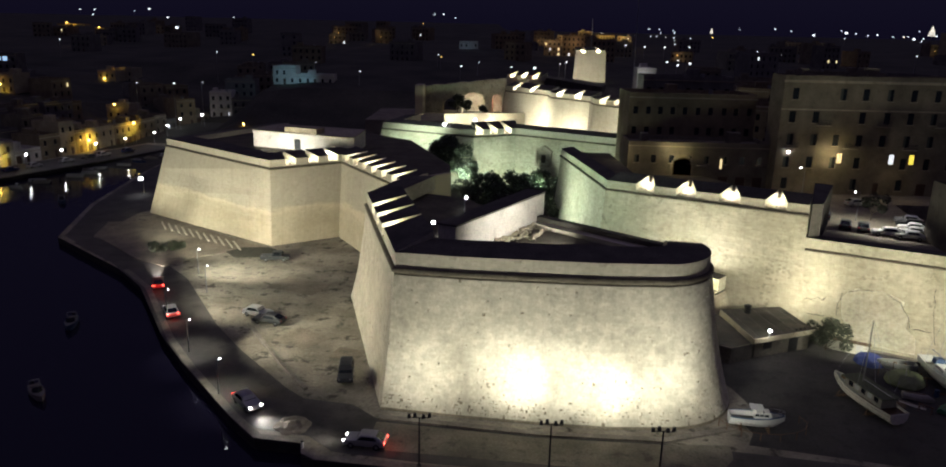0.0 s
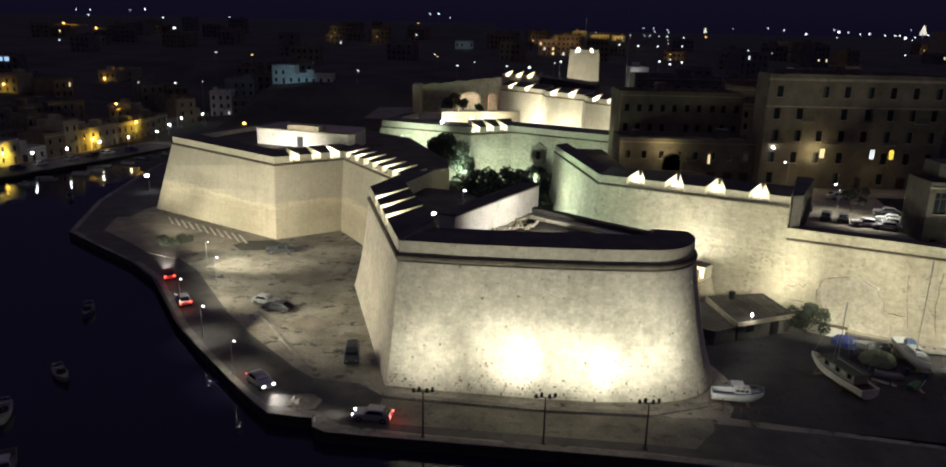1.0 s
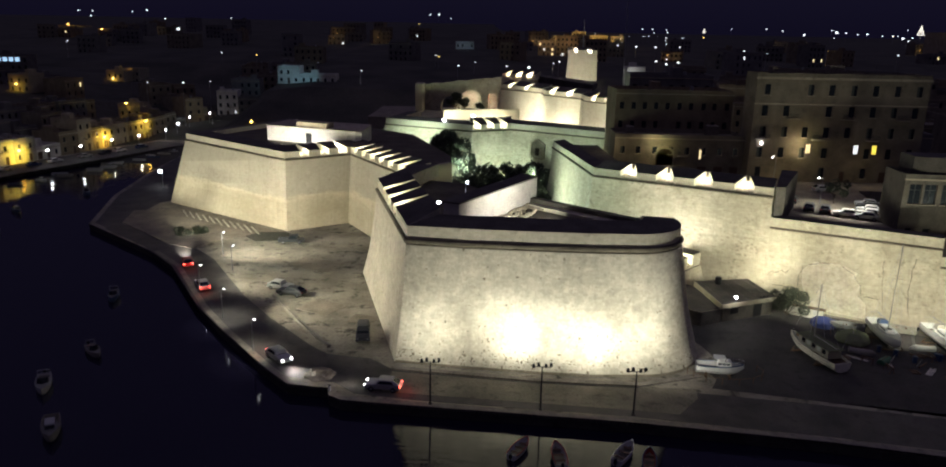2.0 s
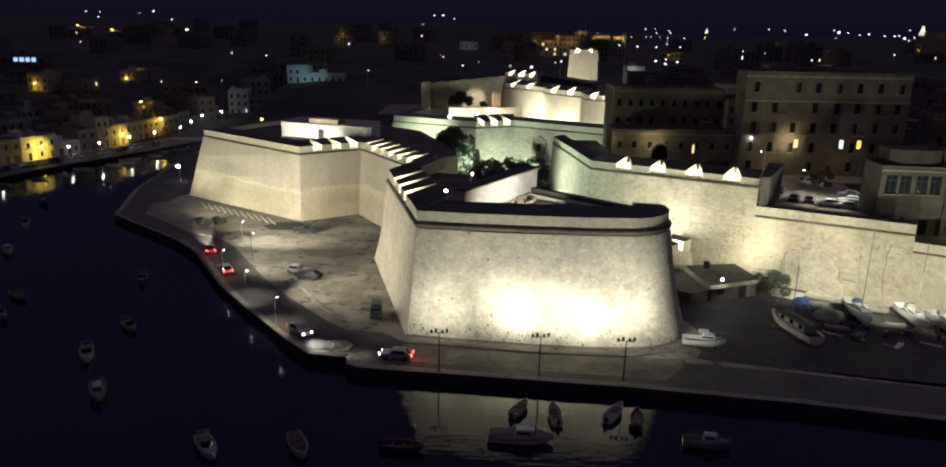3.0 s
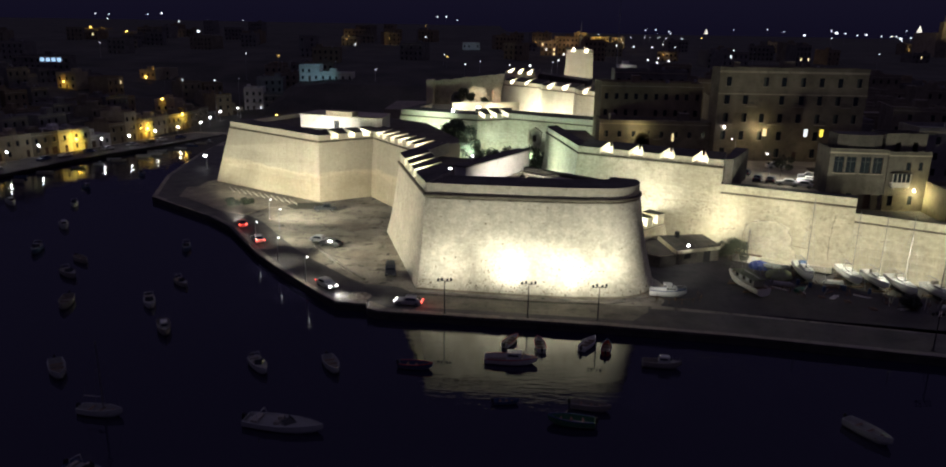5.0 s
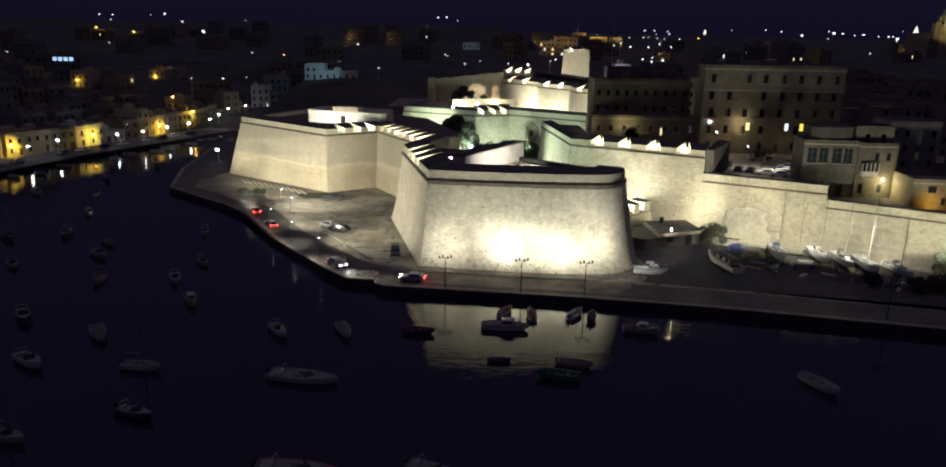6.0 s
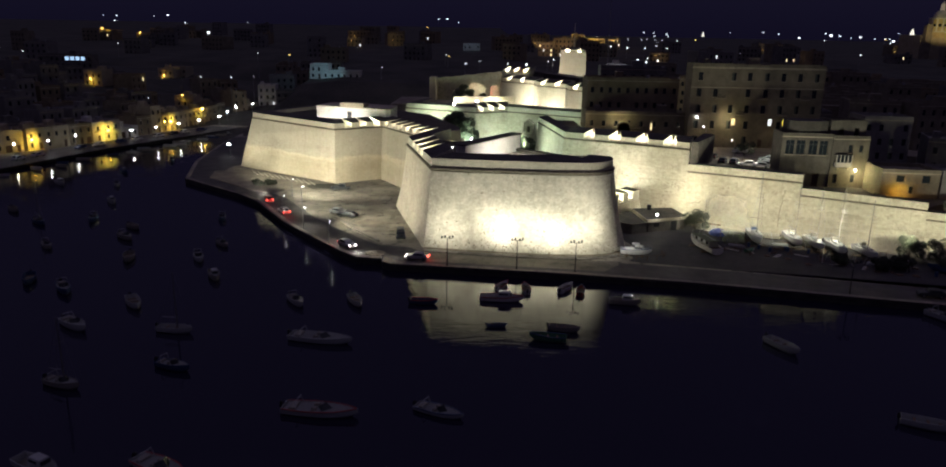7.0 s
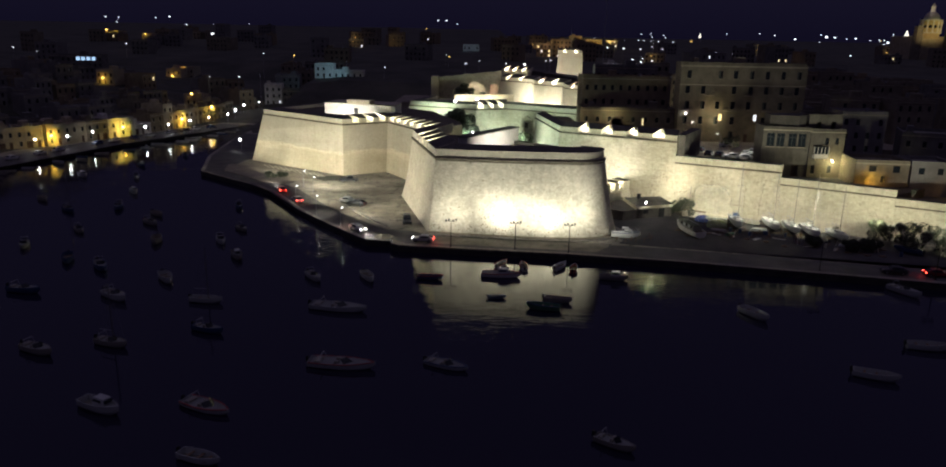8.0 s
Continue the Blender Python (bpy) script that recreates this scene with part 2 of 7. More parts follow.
ASPHALT = rough_material("asphalt", (0.040, 0.037, 0.033), (0.095, 0.087, 0.075), 0.22, 5.0, 0.75, 0.4, 0.5)
PAVING = rough_material("worn_paving", (0.16, 0.135, 0.10), (0.27, 0.235, 0.175), 0.25, 4.0, 0.9, 0.4, 0.4)
APRON_LIT = rough_material("floodlit_apron_concrete", (0.125, 0.115, 0.085), (0.235, 0.215, 0.160), 0.25, 4.0, 0.9, 0.5, 0.6)
KERB = rough_material("kerb_stone", (0.15, 0.135, 0.11), (0.26, 0.235, 0.19), 0.6, 6.0, 0.9, 0.5, 0.4)
HILL = rough_material("scrub_hillside", (0.030, 0.032, 0.022), (0.075, 0.070, 0.052), 0.05, 1.2, 0.98, 0.6)
TERREPLEIN = rough_material("earth_terreplein", (0.05, 0.042, 0.03), (0.12, 0.10, 0.07), 0.2, 2.5, 0.97, 0.7, 0.3)
# core is coloured dark so gaps in the face read as shaded recesses
RUBBLE_CORE = rough_material("shaded_rubble_core", (0.15, 0.13, 0.09), (0.25, 0.215, 0.155), 0.6, 6.0, 0.95, 0.8, 0.4)
YARD_GROUND = rough_material("unlit_yard_earth", (0.030, 0.027, 0.026), (0.064, 0.058, 0.053), 0.2, 3.0, 0.9, 0.6, 0.5)
ROCK_PALE = rough_material("pale_old_plaster", (0.56, 0.515, 0.40), (0.70, 0.655, 0.52), 0.5, 2.0, 0.95, 0.15)
QUAY_FACE = rough_material("dark_quay_wall", (0.02, 0.02, 0.018), (0.055, 0.05, 0.042), 0.4, 3.0, 0.85, 0.8, 0.5)
WATER = water_material()
METAL_DARK = plain("dark_painted_steel", (0.03, 0.03, 0.032), 0.5, 0.6)
METAL_GREY = plain("galvanised_steel", (0.32, 0.32, 0.32), 0.45, 0.8)
ALUMINIUM = plain("dull_anodised_mast", (0.15, 0.145, 0.135), 0.6, 0.2)
RUBBER = plain("black_rubber", (0.015, 0.015, 0.015), 0.85)
WOOD = plain("weathered_timber", (0.14, 0.085, 0.045), 0.7, 0, 0.3)
# hull colours carry the light: dim copies afloat, bright copies near the floodlights
PAINT_WHITE = plain("dim_white_hull_paint", (0.36, 0.37, 0.345), 0.45, 0, 0.10)
YARD_WHITE = plain("lit_white_gelcoat", (0.54, 0.54, 0.52), 0.35, 0, 0.08)
YARD_CREAM = plain("lit_cream_paint", (0.60, 0.57, 0.49), 0.5, 0, 0.15)
PAINT_CREAM = plain("dim_cream_boat_paint", (0.24, 0.225, 0.185), 0.5, 0, 0.14)
PAINT_BLUE = plain("blue_boat_paint", (0.03, 0.06, 0.13), 0.4)
PAINT_RED = plain("red_boat_paint", (0.30, 0.03, 0.025), 0.45)
PAINT_GREEN = plain("green_boat_paint", (0.05, 0.16, 0.08), 0.5)
TARP_BLUE = plain("blue_tarpaulin", (0.03, 0.045, 0.15), 0.6)
CANVAS_GREEN = plain("faded_green_canvas", (0.22, 0.25, 0.12), 0.85)
CANVAS_OLD = plain("dull_green_canvas", (0.09, 0.10, 0.06), 0.9, 0, 0.3)
GLASS = glass_dark("dark_glass")
LAMP_ROAD = glow("roadside_lamp_glass", (0.93, 0.96, 1.0), 9)
LAMP_WHITE = glow("white_lamp_glass", (0.93, 0.96, 1.0), 40)
FAR_WHITE = glow("far_white_lamp", (0.85, 0.92, 1.0), 2.2)
FESTOON = glow("festoon_lamps", (1.0, 0.95, 0.85), 0.7)
FAR_SODIUM = glow("far_sodium_lamp", (1.0, 0.60, 0.15), 2.2)
LAMP_WARM = glow("warm_lamp_glass", (1.0, 0.85, 0.55), 30)
LAMP_SODIUM = glow("sodium_lamp_glass", (1.0, 0.60, 0.12), 24)
TAIL_RED = glow("red_tail_lamp", (1.0, 0.06, 0.04), 14)
HEAD_WHITE = glow("headlamp_glass", (1.0, 0.97, 0.92), 30)
LIT_WARM = glow("lit_window_warm", (1.0, 0.80, 0.42), 1.3)
LIT_YELLOW = glow("lit_window_yellow", (1.0, 0.78, 0.10), 1.3)
LIT_BLUE = glow("lit_window_blue", (0.45, 0.70, 1.0), 1.0)
LIT_WHITE = glow("lit_window_white", (0.9, 0.95, 1.0), 1.2)
LEAF = rough_material("olive_leaf", (0.024, 0.029, 0.017), (0.056, 0.062, 0.038), 1.2, 8.0, 0.7, 0.2)
LEAF_PALE = rough_material("grey_tamarisk_leaf", (0.10, 0.11, 0.07), (0.19, 0.20, 0.135), 1.2, 8.0, 0.75, 0.2)
BARK = rough_material("grey_bark", (0.07, 0.055, 0.04), (0.15, 0.12, 0.09), 1.0, 9.0, 0.95, 0.6)
HOUSE_MATS = [rough_material("house_stone", (0.30, 0.25, 0.16), (0.42, 0.36, 0.25), 0.3, 5.0, 0.92, 0.4, 0.3),
              rough_material("house_render_white", (0.45, 0.43, 0.38), (0.58, 0.55, 0.50), 0.25, 5.0, 0.9, 0.3, 0.3),
              rough_material("house_render_grey", (0.25, 0.24, 0.22), (0.36, 0.34, 0.31), 0.3, 5.0, 0.9, 0.3, 0.3),
              rough_material("house_render_ochre", (0.36, 0.27, 0.13), (0.48, 0.38, 0.20), 0.3, 5.0, 0.9, 0.3, 0.3)]

# night shade put into colour: darker copies of the house materials for unlit houses
SHADED_MATS = [rough_material("shaded_house_stone", (0.14, 0.12, 0.085), (0.235, 0.205, 0.15), 0.3, 5.0, 0.92, 0.4, 0.3),
             rough_material("shaded_house_white", (0.15, 0.14, 0.13), (0.23, 0.22, 0.20), 0.25, 5.0, 0.9, 0.3, 0.3),
             rough_material("shaded_house_grey", (0.11, 0.105, 0.095), (0.19, 0.18, 0.165), 0.3, 5.0, 0.9, 0.3, 0.3),
             rough_material("shaded_house_ochre", (0.16, 0.125, 0.075), (0.25, 0.20, 0.13), 0.3, 5.0, 0.9, 0.3, 0.3)]

def block_material(name, dark, light):
    """Single dressed blocks: each its own tone, with grain and pitting."""
    m, nt, b = nodes_of(name)
    tc = nt.nodes.new("ShaderNodeTexCoord").outputs["Object"]
    isl = nt.nodes.new("ShaderNodeNewGeometry").outputs["Random Per Island"]
    info = nt.nodes.new("ShaderNodeObjectInfo").outputs["Random"]
    tone = nt.nodes.new("ShaderNodeMath")
    tone.operation = "FRACT"
    add = nt.nodes.new("ShaderNodeMath")
    add.operation = "ADD"
    nt.links.new(isl, add.inputs[0])
    nt.links.new(info, add.inputs[1])
    nt.links.new(add.outputs[0], tone.inputs[0])
    big = noise_of(nt, tc, 0.16, 5, 0.6)
    fine = noise_of(nt, tc, 7.0, 5, 0.7)
    col = mix_rgb(nt, ramp_of(nt, big, 0.3, 0.7), dark, light)
    col = mix_rgb(nt, 0.20, col, ramp_of(nt, tone.outputs[0], 0.0, 1.0, (0.25, 0.25, 0.25), (0.75, 0.75, 0.75)), "OVERLAY")
    mid = noise_of(nt, tc, 0.9, 6, 0.7)
    col = mix_rgb(nt, 0.20, col, ramp_of(nt, mid, 0.3, 0.7), "OVERLAY")
    col = mix_rgb(nt, 0.10, col, ramp_of(nt, noise_of(nt, tc, 3.4, 5, 0.7), 0.32, 0.66), "OVERLAY")
    st = nt.nodes.new("ShaderNodeMapping")
    st.inputs["Scale"].default_value = (0.9, 0.9, 0.09)
    nt.links.new(tc, st.inputs["Vector"])
    streak = ramp_of(nt, noise_of(nt, st.outputs[0], 1.0, 5, 0.65), 0.50, 0.70)
    col = mix_rgb(nt, mix_rgb(nt, 0.28, (0, 0, 0), streak), col, tuple(c * 0.55 for c in dark))
    pit = ramp_of(nt, noise_of(nt, tc, 2.6, 6, 0.7), 0.60, 0.66)
    gate = ramp_of(nt, noise_of(nt, tc, 0.3, 4, 0.6), 0.44, 0.60)
    pit = mix_rgb(nt, 1.0, pit, gate, "MULTIPLY")
    col = mix_rgb(nt, mix_rgb(nt, 0.55, (0, 0, 0), pit), col, tuple(c * 0.4 for c in dark))
    nt.links.new(col, b.inputs["Base Color"])
    b.inputs["Roughness"].default_value = 0.93
    bump_of(nt, b, fine, 0.35, 0.06)
    return m


STONE_BLOCK = block_material("limestone_block", (0.38, 0.345, 0.26), (0.56, 0.52, 0.405))

# ---- mesh helpers ----


def part(name, bm, material, parent=None, label=""):
    """Links a bmesh as one mesh object under a thing or a part."""
    data = bpy.data.meshes.new(name)
    bm.to_mesh(data)
    bm.free()
    for mm in (material if isinstance(material, (list, tuple)) else [material]):
        data.materials.append(mm)
    ob = new(name, data)
    if parent is not None:
        ob.parent = parent
    if label:
        tagged(ob, label)
    return ob


def thing(name, x=0, y=0, z=0, rz=0, label="", category="", group="", kind=""):
    ob = new(name)
    ob.empty_display_size = 0.3
    ob.matrix_basis = pose(x, y, z, 0, 0, rz)
    return tagged(ob, label, category, group, kind)


def add_box(bm, x0, y0, z0, x1, y1, z1, taper=0.0):
    t = taper
    v = [bm.verts.new(c) for c in ((x0, y0, z0), (x1, y0, z0), (x1, y1, z0), (x0, y1, z0),
                                   (x0 + t, y0 + t, z1), (x1 - t, y0 + t, z1), (x1 - t, y1 - t, z1), (x0 + t, y1 - t, z1))]
    for f in ((3, 2, 1, 0), (4, 5, 6, 7), (0, 1, 5, 4), (1, 2, 6, 5), (2, 3, 7, 6), (3, 0, 4, 7)):
        bm.faces.new([v[i] for i in f])
    return bm


def box(x0, y0, z0, x1, y1, z1, taper=0.0, bevel=0.0):
    bm = add_box(bmesh.new(), x0, y0, z0, x1, y1, z1, taper)
    if bevel:
        bmesh.ops.bevel(bm, geom=bm.edges[:], offset=bevel, segments=1, affect="EDGES")
    return bm


def add_rod(bm, a, b, r0, r1=None, sides=8):
    a, b = Vector(a), Vector(b)
    r1 = r0 if r1 is None else r1
    q = (b - a).to_track_quat("Z", "Y")
    ra = [bm.verts.new(a + q @ Vector((r0 * math.cos(k * math.tau / sides), r0 * math.sin(k * math.tau / sides), 0))) for k in range(sides)]
    rb = [bm.verts.new(b + q @ Vector((r1 * math.cos(k * math.tau / sides), r1 * math.sin(k * math.tau / sides), 0))) for k in range(sides)]
    for k in range(sides):
        bm.faces.new((ra[k], ra[(k + 1) % sides], rb[(k + 1) % sides], rb[k]))
    bm.faces.new(ra[::-1])
    bm.faces.new(rb)
    return bm


def rod(a, b, r0, r1=None, sides=8):
    return add_rod(bmesh.new(), a, b, r0, r1, sides)


def tube(points, r, sides=6):
    """One connected round bar along a bent line."""
    bm = bmesh.new()
    rings = []
    for k, p in enumerate(points):
        d = Vector(points[min(k + 1, len(points) - 1)]) - Vector(points[max(k - 1, 0)])
        q = d.to_track_quat("Z", "Y")
        rings.append([bm.verts.new(Vector(p) + q @ Vector((r * math.cos(j * math.tau / sides), r * math.sin(j * math.tau / sides), 0))) for j in range(sides)])
    for a, b in zip(rings, rings[1:]):
        for j in range(sides):
            bm.faces.new((a[j], a[(j + 1) % sides], b[(j + 1) % sides], b[j]))
    bm.faces.new(rings[0][::-1])
    bm.faces.new(rings[-1])
    return bm


def ball(x, y, z, r, squash=1.0, sub=1):
    bm = bmesh.new()
    bmesh.ops.create_icosphere(bm, subdivisions=sub, radius=r)
    for v in bm.verts:
        v.co = (v.co.x + x, v.co.y + y, v.co.z * squash + z)
    return bm


def prism(points, z0, z1):
    """A slab over a plan outline (any winding); z1 may be one height or one per corner."""
    area = sum(a[0] * b[1] - b[0] * a[1] for a, b in zip(points, points[1:] + points[:1]))
    tops = list(z1) if isinstance(z1, (list, tuple)) else [z1] * len(points)
    if area < 0:
        points, tops = points[::-1], tops[::-1]
    bm = bmesh.new()
    lo = [bm.verts.new((x, y, z0)) for x, y in points]
    hi = [bm.verts.new((x, y, h)) for (x, y), h in zip(points, tops)]
    n = len(points)
    for k in range(n):
        bm.faces.new((lo[k], lo[(k + 1) % n], hi[(k + 1) % n], hi[k]))
    caps = [bm.faces.new(hi), bm.faces.new(lo[::-1])]
    bm.normal_update()
    bmesh.ops.triangulate(bm, faces=caps, ngon_method="EAR_CLIP")
    return bm


def lerp(a, b, t):
    return a + (b - a) * t


def lerp2(p, q, t):
    return (lerp(p[0], q[0], t), lerp(p[1], q[1], t))


def foliage(rng, clumps, per, size, material=None):
    """Leaves as small folded quads strewn in clumps."""
    verts, faces = [], []
    for cx, cy, cz, r in clumps:
        for k in range(per):
            d = Vector((rng.gauss(0, 1), rng.gauss(0, 1), rng.gauss(0, 0.8)))
            d = d.normalized() * r * rng.uniform(0.45, 1.0) ** 0.6
            c = Vector((cx, cy, cz)) + d
            n = Vector((rng.uniform(-1, 1), rng.uniform(-1, 1), rng.uniform(-0.3, 1))).normalized()
            u = n.orthogonal().normalized() * size * rng.uniform(0.6, 1.3)
            v = n.cross(u) * rng.uniform(0.4, 0.7)
            i = len(verts)
            verts += [c - u, c + v, c + u, c - v]
            faces.append((i, i + 1, i + 2, i + 3))
    data = bpy.data.meshes.new("crown")
    data.from_pydata(verts, [], faces)
    data.materials.append(material or LEAF)
    return data


# ---- fortification walls ----
FLARE = ((0.0, 0.0), (0.25, 0.17), (0.45, 0.33), (0.62, 0.49), (0.78, 0.68), (0.90, 0.84), (1.0, 1.0))
STRAIGHT = ((0.0, 0.0), (0.33, 0.33), (0.66, 0.66), (1.0, 1.0))
FLARE_STRONG = ((0.0, 0.0), (0.3, 0.09), (0.5, 0.2), (0.65, 0.34), (0.78, 0.52), (0.9, 0.76), (1.0, 1.0))


def scarp(top, base, z_top, z_base, profile, depth):
    """A battered wall: its outer skin between the cordon line and the foot, closed behind as a solid."""
    bm = bmesh.new()
    uvl = bm.loops.layers.uv.new("wall")
    run = [0.0]
    for a, b in zip(top, top[1:]):
        run.append(run[-1] + math.hypot(b[0] - a[0], b[1] - a[1]))
    zt = z_top if isinstance(z_top, (list, tuple)) else [z_top] * len(top)
    rows = []
    for f, g in profile:
        rows.append([(bm.verts.new((lerp(t[0], b[0], g), lerp(t[1], b[1], g), lerp(z, z_base, f))), u) for t, b, u, z in zip(top, base, run, zt)])
    for r0, r1 in zip(rows, rows[1:]):
        for k in range(len(top) - 1):
            q = (r1[k], r1[k + 1], r0[k + 1], r0[k])
            f = bm.faces.new([v for v, u in q])
            for loop, (v, u) in zip(f.loops, q):
                loop[uvl].uv = (u, v.co.z)
    # the back of the wall
    inner = offset_line(top, depth)
    up = [bm.verts.new((p[0], p[1], z)) for p, z in zip(inner, zt)]
    dn = [bm.verts.new((p[0], p[1], z_base)) for p in inner]
    for k in range(len(top) - 1):
        bm.faces.new((rows[0][k][0], rows[0][k + 1][0], up[k + 1], up[k]))
        bm.faces.new((up[k], up[k + 1], dn[k + 1], dn[k]))
    return bm


def offset_line(line, d):
    """The line moved d metres to the left of its run, mitred."""
    out = []
    for k, p in enumerate(line):
        ns = []
        for a, b in ((line[k - 1], p) if k else (None, None), (p, line[k + 1]) if k + 1 < len(line) else (None, None)):
            if a:
                l = math.hypot(b[0] - a[0], b[1] - a[1])
                ns.append((-(b[1] - a[1]) / l, (b[0] - a[0]) / l))
        nx, ny = sum(n[0] for n in ns) / len(ns), sum(n[1] for n in ns) / len(ns)
        s = d / max(0.45, nx * nx + ny * ny)
        out.append((p[0] + nx * s, p[1] + ny * s))
    return out


def cordon(line, z, r=0.34):
    """A half-round stone moulding along the wall."""
    bm = bmesh.new()
    ring = [(r * math.cos(a), r * math.sin(a) * 0.85) for a in [math.tau * k / 10 for k in range(10)]]
    zz = z if isinstance(z, (list, tuple)) else [z] * len(line)
    rows = []
    lines = [offset_line(line, -c) for c, s in ring]
    for k in range(len(line)):
        rows.append([bm.verts.new((lines[j][k][0], lines[j][k][1], zz[k] + ring[j][1])) for j in range(10)])
    for a, b in zip(rows, rows[1:]):
        for j in range(10):
            bm.faces.new((a[j], b[j], b[(j + 1) % 10], a[(j + 1) % 10]))
    bm.faces.new(rows[0][::-1])
    bm.faces.new(rows[-1])
    bmesh.ops.recalc_face_normals(bm, faces=bm.faces[:])
    return bm


def merlon(o0, o1, i1, i0, z0, z_out, z_in):
    """One block of parapet: plan corners outer and inner, with a top that falls outwards. Faces carry the wall's metres."""
    bm = bmesh.new()
    uvl = bm.loops.layers.uv.new("wall")
    plan = (o0, o1, i1, i0)
    tops = (z_out, z_out, z_in, z_in)
    lo = [bm.verts.new((*p, z0)) for p in plan]
    hi = [bm.verts.new((*p, h)) for p, h in zip(plan, tops)]
    for k in range(4):
        n = (k + 1) % 4
        f = bm.faces.new((lo[k], lo[n], hi[n], hi[k]))
        w = math.dist(plan[k], plan[n])
        for loop, uv in zip(f.loops, ((0, z0), (w, z0), (w, tops[n]), (0, tops[k]))):
            loop[uvl].uv = uv
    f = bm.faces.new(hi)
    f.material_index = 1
    bm.faces.new(lo[::-1])
    for loop in f.loops:
        loop[uvl].uv = loop.vert.co.xy
    bmesh.ops.recalc_face_normals(bm, faces=bm.faces[:])
    return bm


def parapet(parent, line, z, cuts, depth=4.6, h_out=1.9, h_in=2.5, setback=0.15, wide=2.1, slot=0.5, watts=300, skin=None, colour=WARM, cut_z=0.4, peak=0.8):
    """Thick parapet over a wall line. cuts: per stretch, the distances along it at which an embrasure opens, each with its lamp."""
    outer = offset_line(line, setback)
    inner = offset_line(line, setback + depth)
    zz = z if isinstance(z, (list, tuple)) else [z] * len(line)
    for k in range(len(line) - 1):
        a, b, c, d = outer[k], outer[k + 1], inner[k + 1], inner[k]
        length = math.dist(a, b)
        ux, uy = (b[0] - a[0]) / length, (b[1] - a[1]) / length
        nx, ny = -uy, ux
        edges = [(a, d)]
        spots = cuts.get(k, ())
        for s in spots:
            for side in (-1, 1):
                so, si = s + side * wide / 2, s + side * slot / 2
                edges.append(((a[0] + ux * so, a[1] + uy * so), (a[0] + ux * si + nx * depth, a[1] + uy * si + ny * depth)))
        edges.append((b, c))
        zk = (zz[k] + zz[k + 1]) / 2
        for e0, e1 in zip(edges[0::2], edges[1::2]):
            # second slot colours the parapet top dark, as if unlit
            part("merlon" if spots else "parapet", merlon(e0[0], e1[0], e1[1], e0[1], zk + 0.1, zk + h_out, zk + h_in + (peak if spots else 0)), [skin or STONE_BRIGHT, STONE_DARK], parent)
        for s, e0, e1 in zip(spots, edges[1::2], edges[2::2]):
            part("embrasure_sill", merlon(e0[0], e1[0], e1[1], e0[1], zk + 0.1, zk + cut_z, zk + cut_z + 1.2), [skin or STONE_BRIGHT, STONE_CAP], parent)
            lx, ly = a[0] + ux * s + nx * 0.55, a[1] + uy * s + ny * 0.55
            lamp = part("embrasure_lamp", box(lx - 0.16, ly - 0.12, zk + cut_z + 0.08, lx + 0.16, ly + 0.12, zk + cut_z + 0.3, 0.03), METAL_DARK, parent)
            point_light(lx + nx * 0.7, ly + ny * 0.7, zk + cut_z + 1.0, watts, colour, 0.12)
    return inner

# ---- ground, quay and water ----
QUAY = [(700, -28), (160, 50), (78, 62.3), (52, 67.5), (35, 70.9), (15.5, 73.6), (-6.8, 75.6), (-16.9, 76.6), (-18.4, 77.6), (-18.9, 79.4),
        (-23.8, 80.0), (-27.8, 84.2), (-36.8, 95.1), (-43.1, 103.6), (-54.5, 121.9), (-62, 130), (-74, 140), (-84, 148.5), (-92, 175), (-98, 215), (-101, 258)]
SHORE = [(-107, 258), (-117.6, 231), (-132, 197), (-143.5, 148), (-152, 100), (-168, 40)]
outline = QUAY + SHORE + [(-600, 40), (-600, 330), (700, 330)]
bm = prism(outline, -6.0, 0.0)
for f in bm.faces:
    f.material_index = 1 if abs(f.normal.z) < 0.5 else 0
ground = part("ground", bm, [EARTH, QUAY_FACE])
tagged(ground, "bare dusty earth and quay of the harbour shore", "ground", kind="structure")
bm = bmesh.new()
bmesh.ops.create_grid(bm, x_segments=1, y_segments=1, size=2600)
water = part("water", bm, WATER)
water.location.z = -1.25
tagged(water, "still dark harbour water with faint ripples", "water", kind="structure")


def piecewise(v, table):
    for (a, fa), (b, fb) in zip(table, table[1:]):
        if v <= b:
            return lerp(fa, fb, max(0.0, (v - a) / (b - a)))
    return table[-1][1]


def clamp01(v):
    return max(0.0, min(1.0, v))


def land_height(x, y):
    """Height of the country behind the works and across the creek."""
    xs = piecewise(y, ((40, -168), (100, -152), (148, -143.5), (197, -132), (231, -117.6), (258, -107), (300, -112), (345, -112)))
    left = clamp01((xs - 14 - x) / 70.0)
    behind = piecewise(y, ((215, -1.5), (262, 4.0), (300, 17), (400, 24), (600, 31), (1200, 47), (2600, 60)))
    if x < -88:
        low = piecewise(y, ((215, -1.5), (262, -0.2), (300, 3.0), (313, 8), (332, 10.5), (362, 13), (400, 21), (600, 31), (1200, 47), (2600, 60)))
        behind = lerp(behind, low, clamp01((-88 - x) / 14.0))
    if x > 0:
        behind = lerp(behind, piecewise(y, ((130, -1.5), (215, 8), (260, 14), (330, 20), (600, 27), (2600, 40))), clamp01(x / 25.0))
    slope = 16.0 * left * left * (3 - 2 * left) + 9 * clamp01((xs - 80 - x) / 150.0) - 1.5 * (1 - clamp01(left * 8))
    h = max(behind, slope) if x < 0 else behind
    return h + 1.6 * noise.noise((x * 0.011, y * 0.011, 0)) * clamp01((h - 3) / 8)


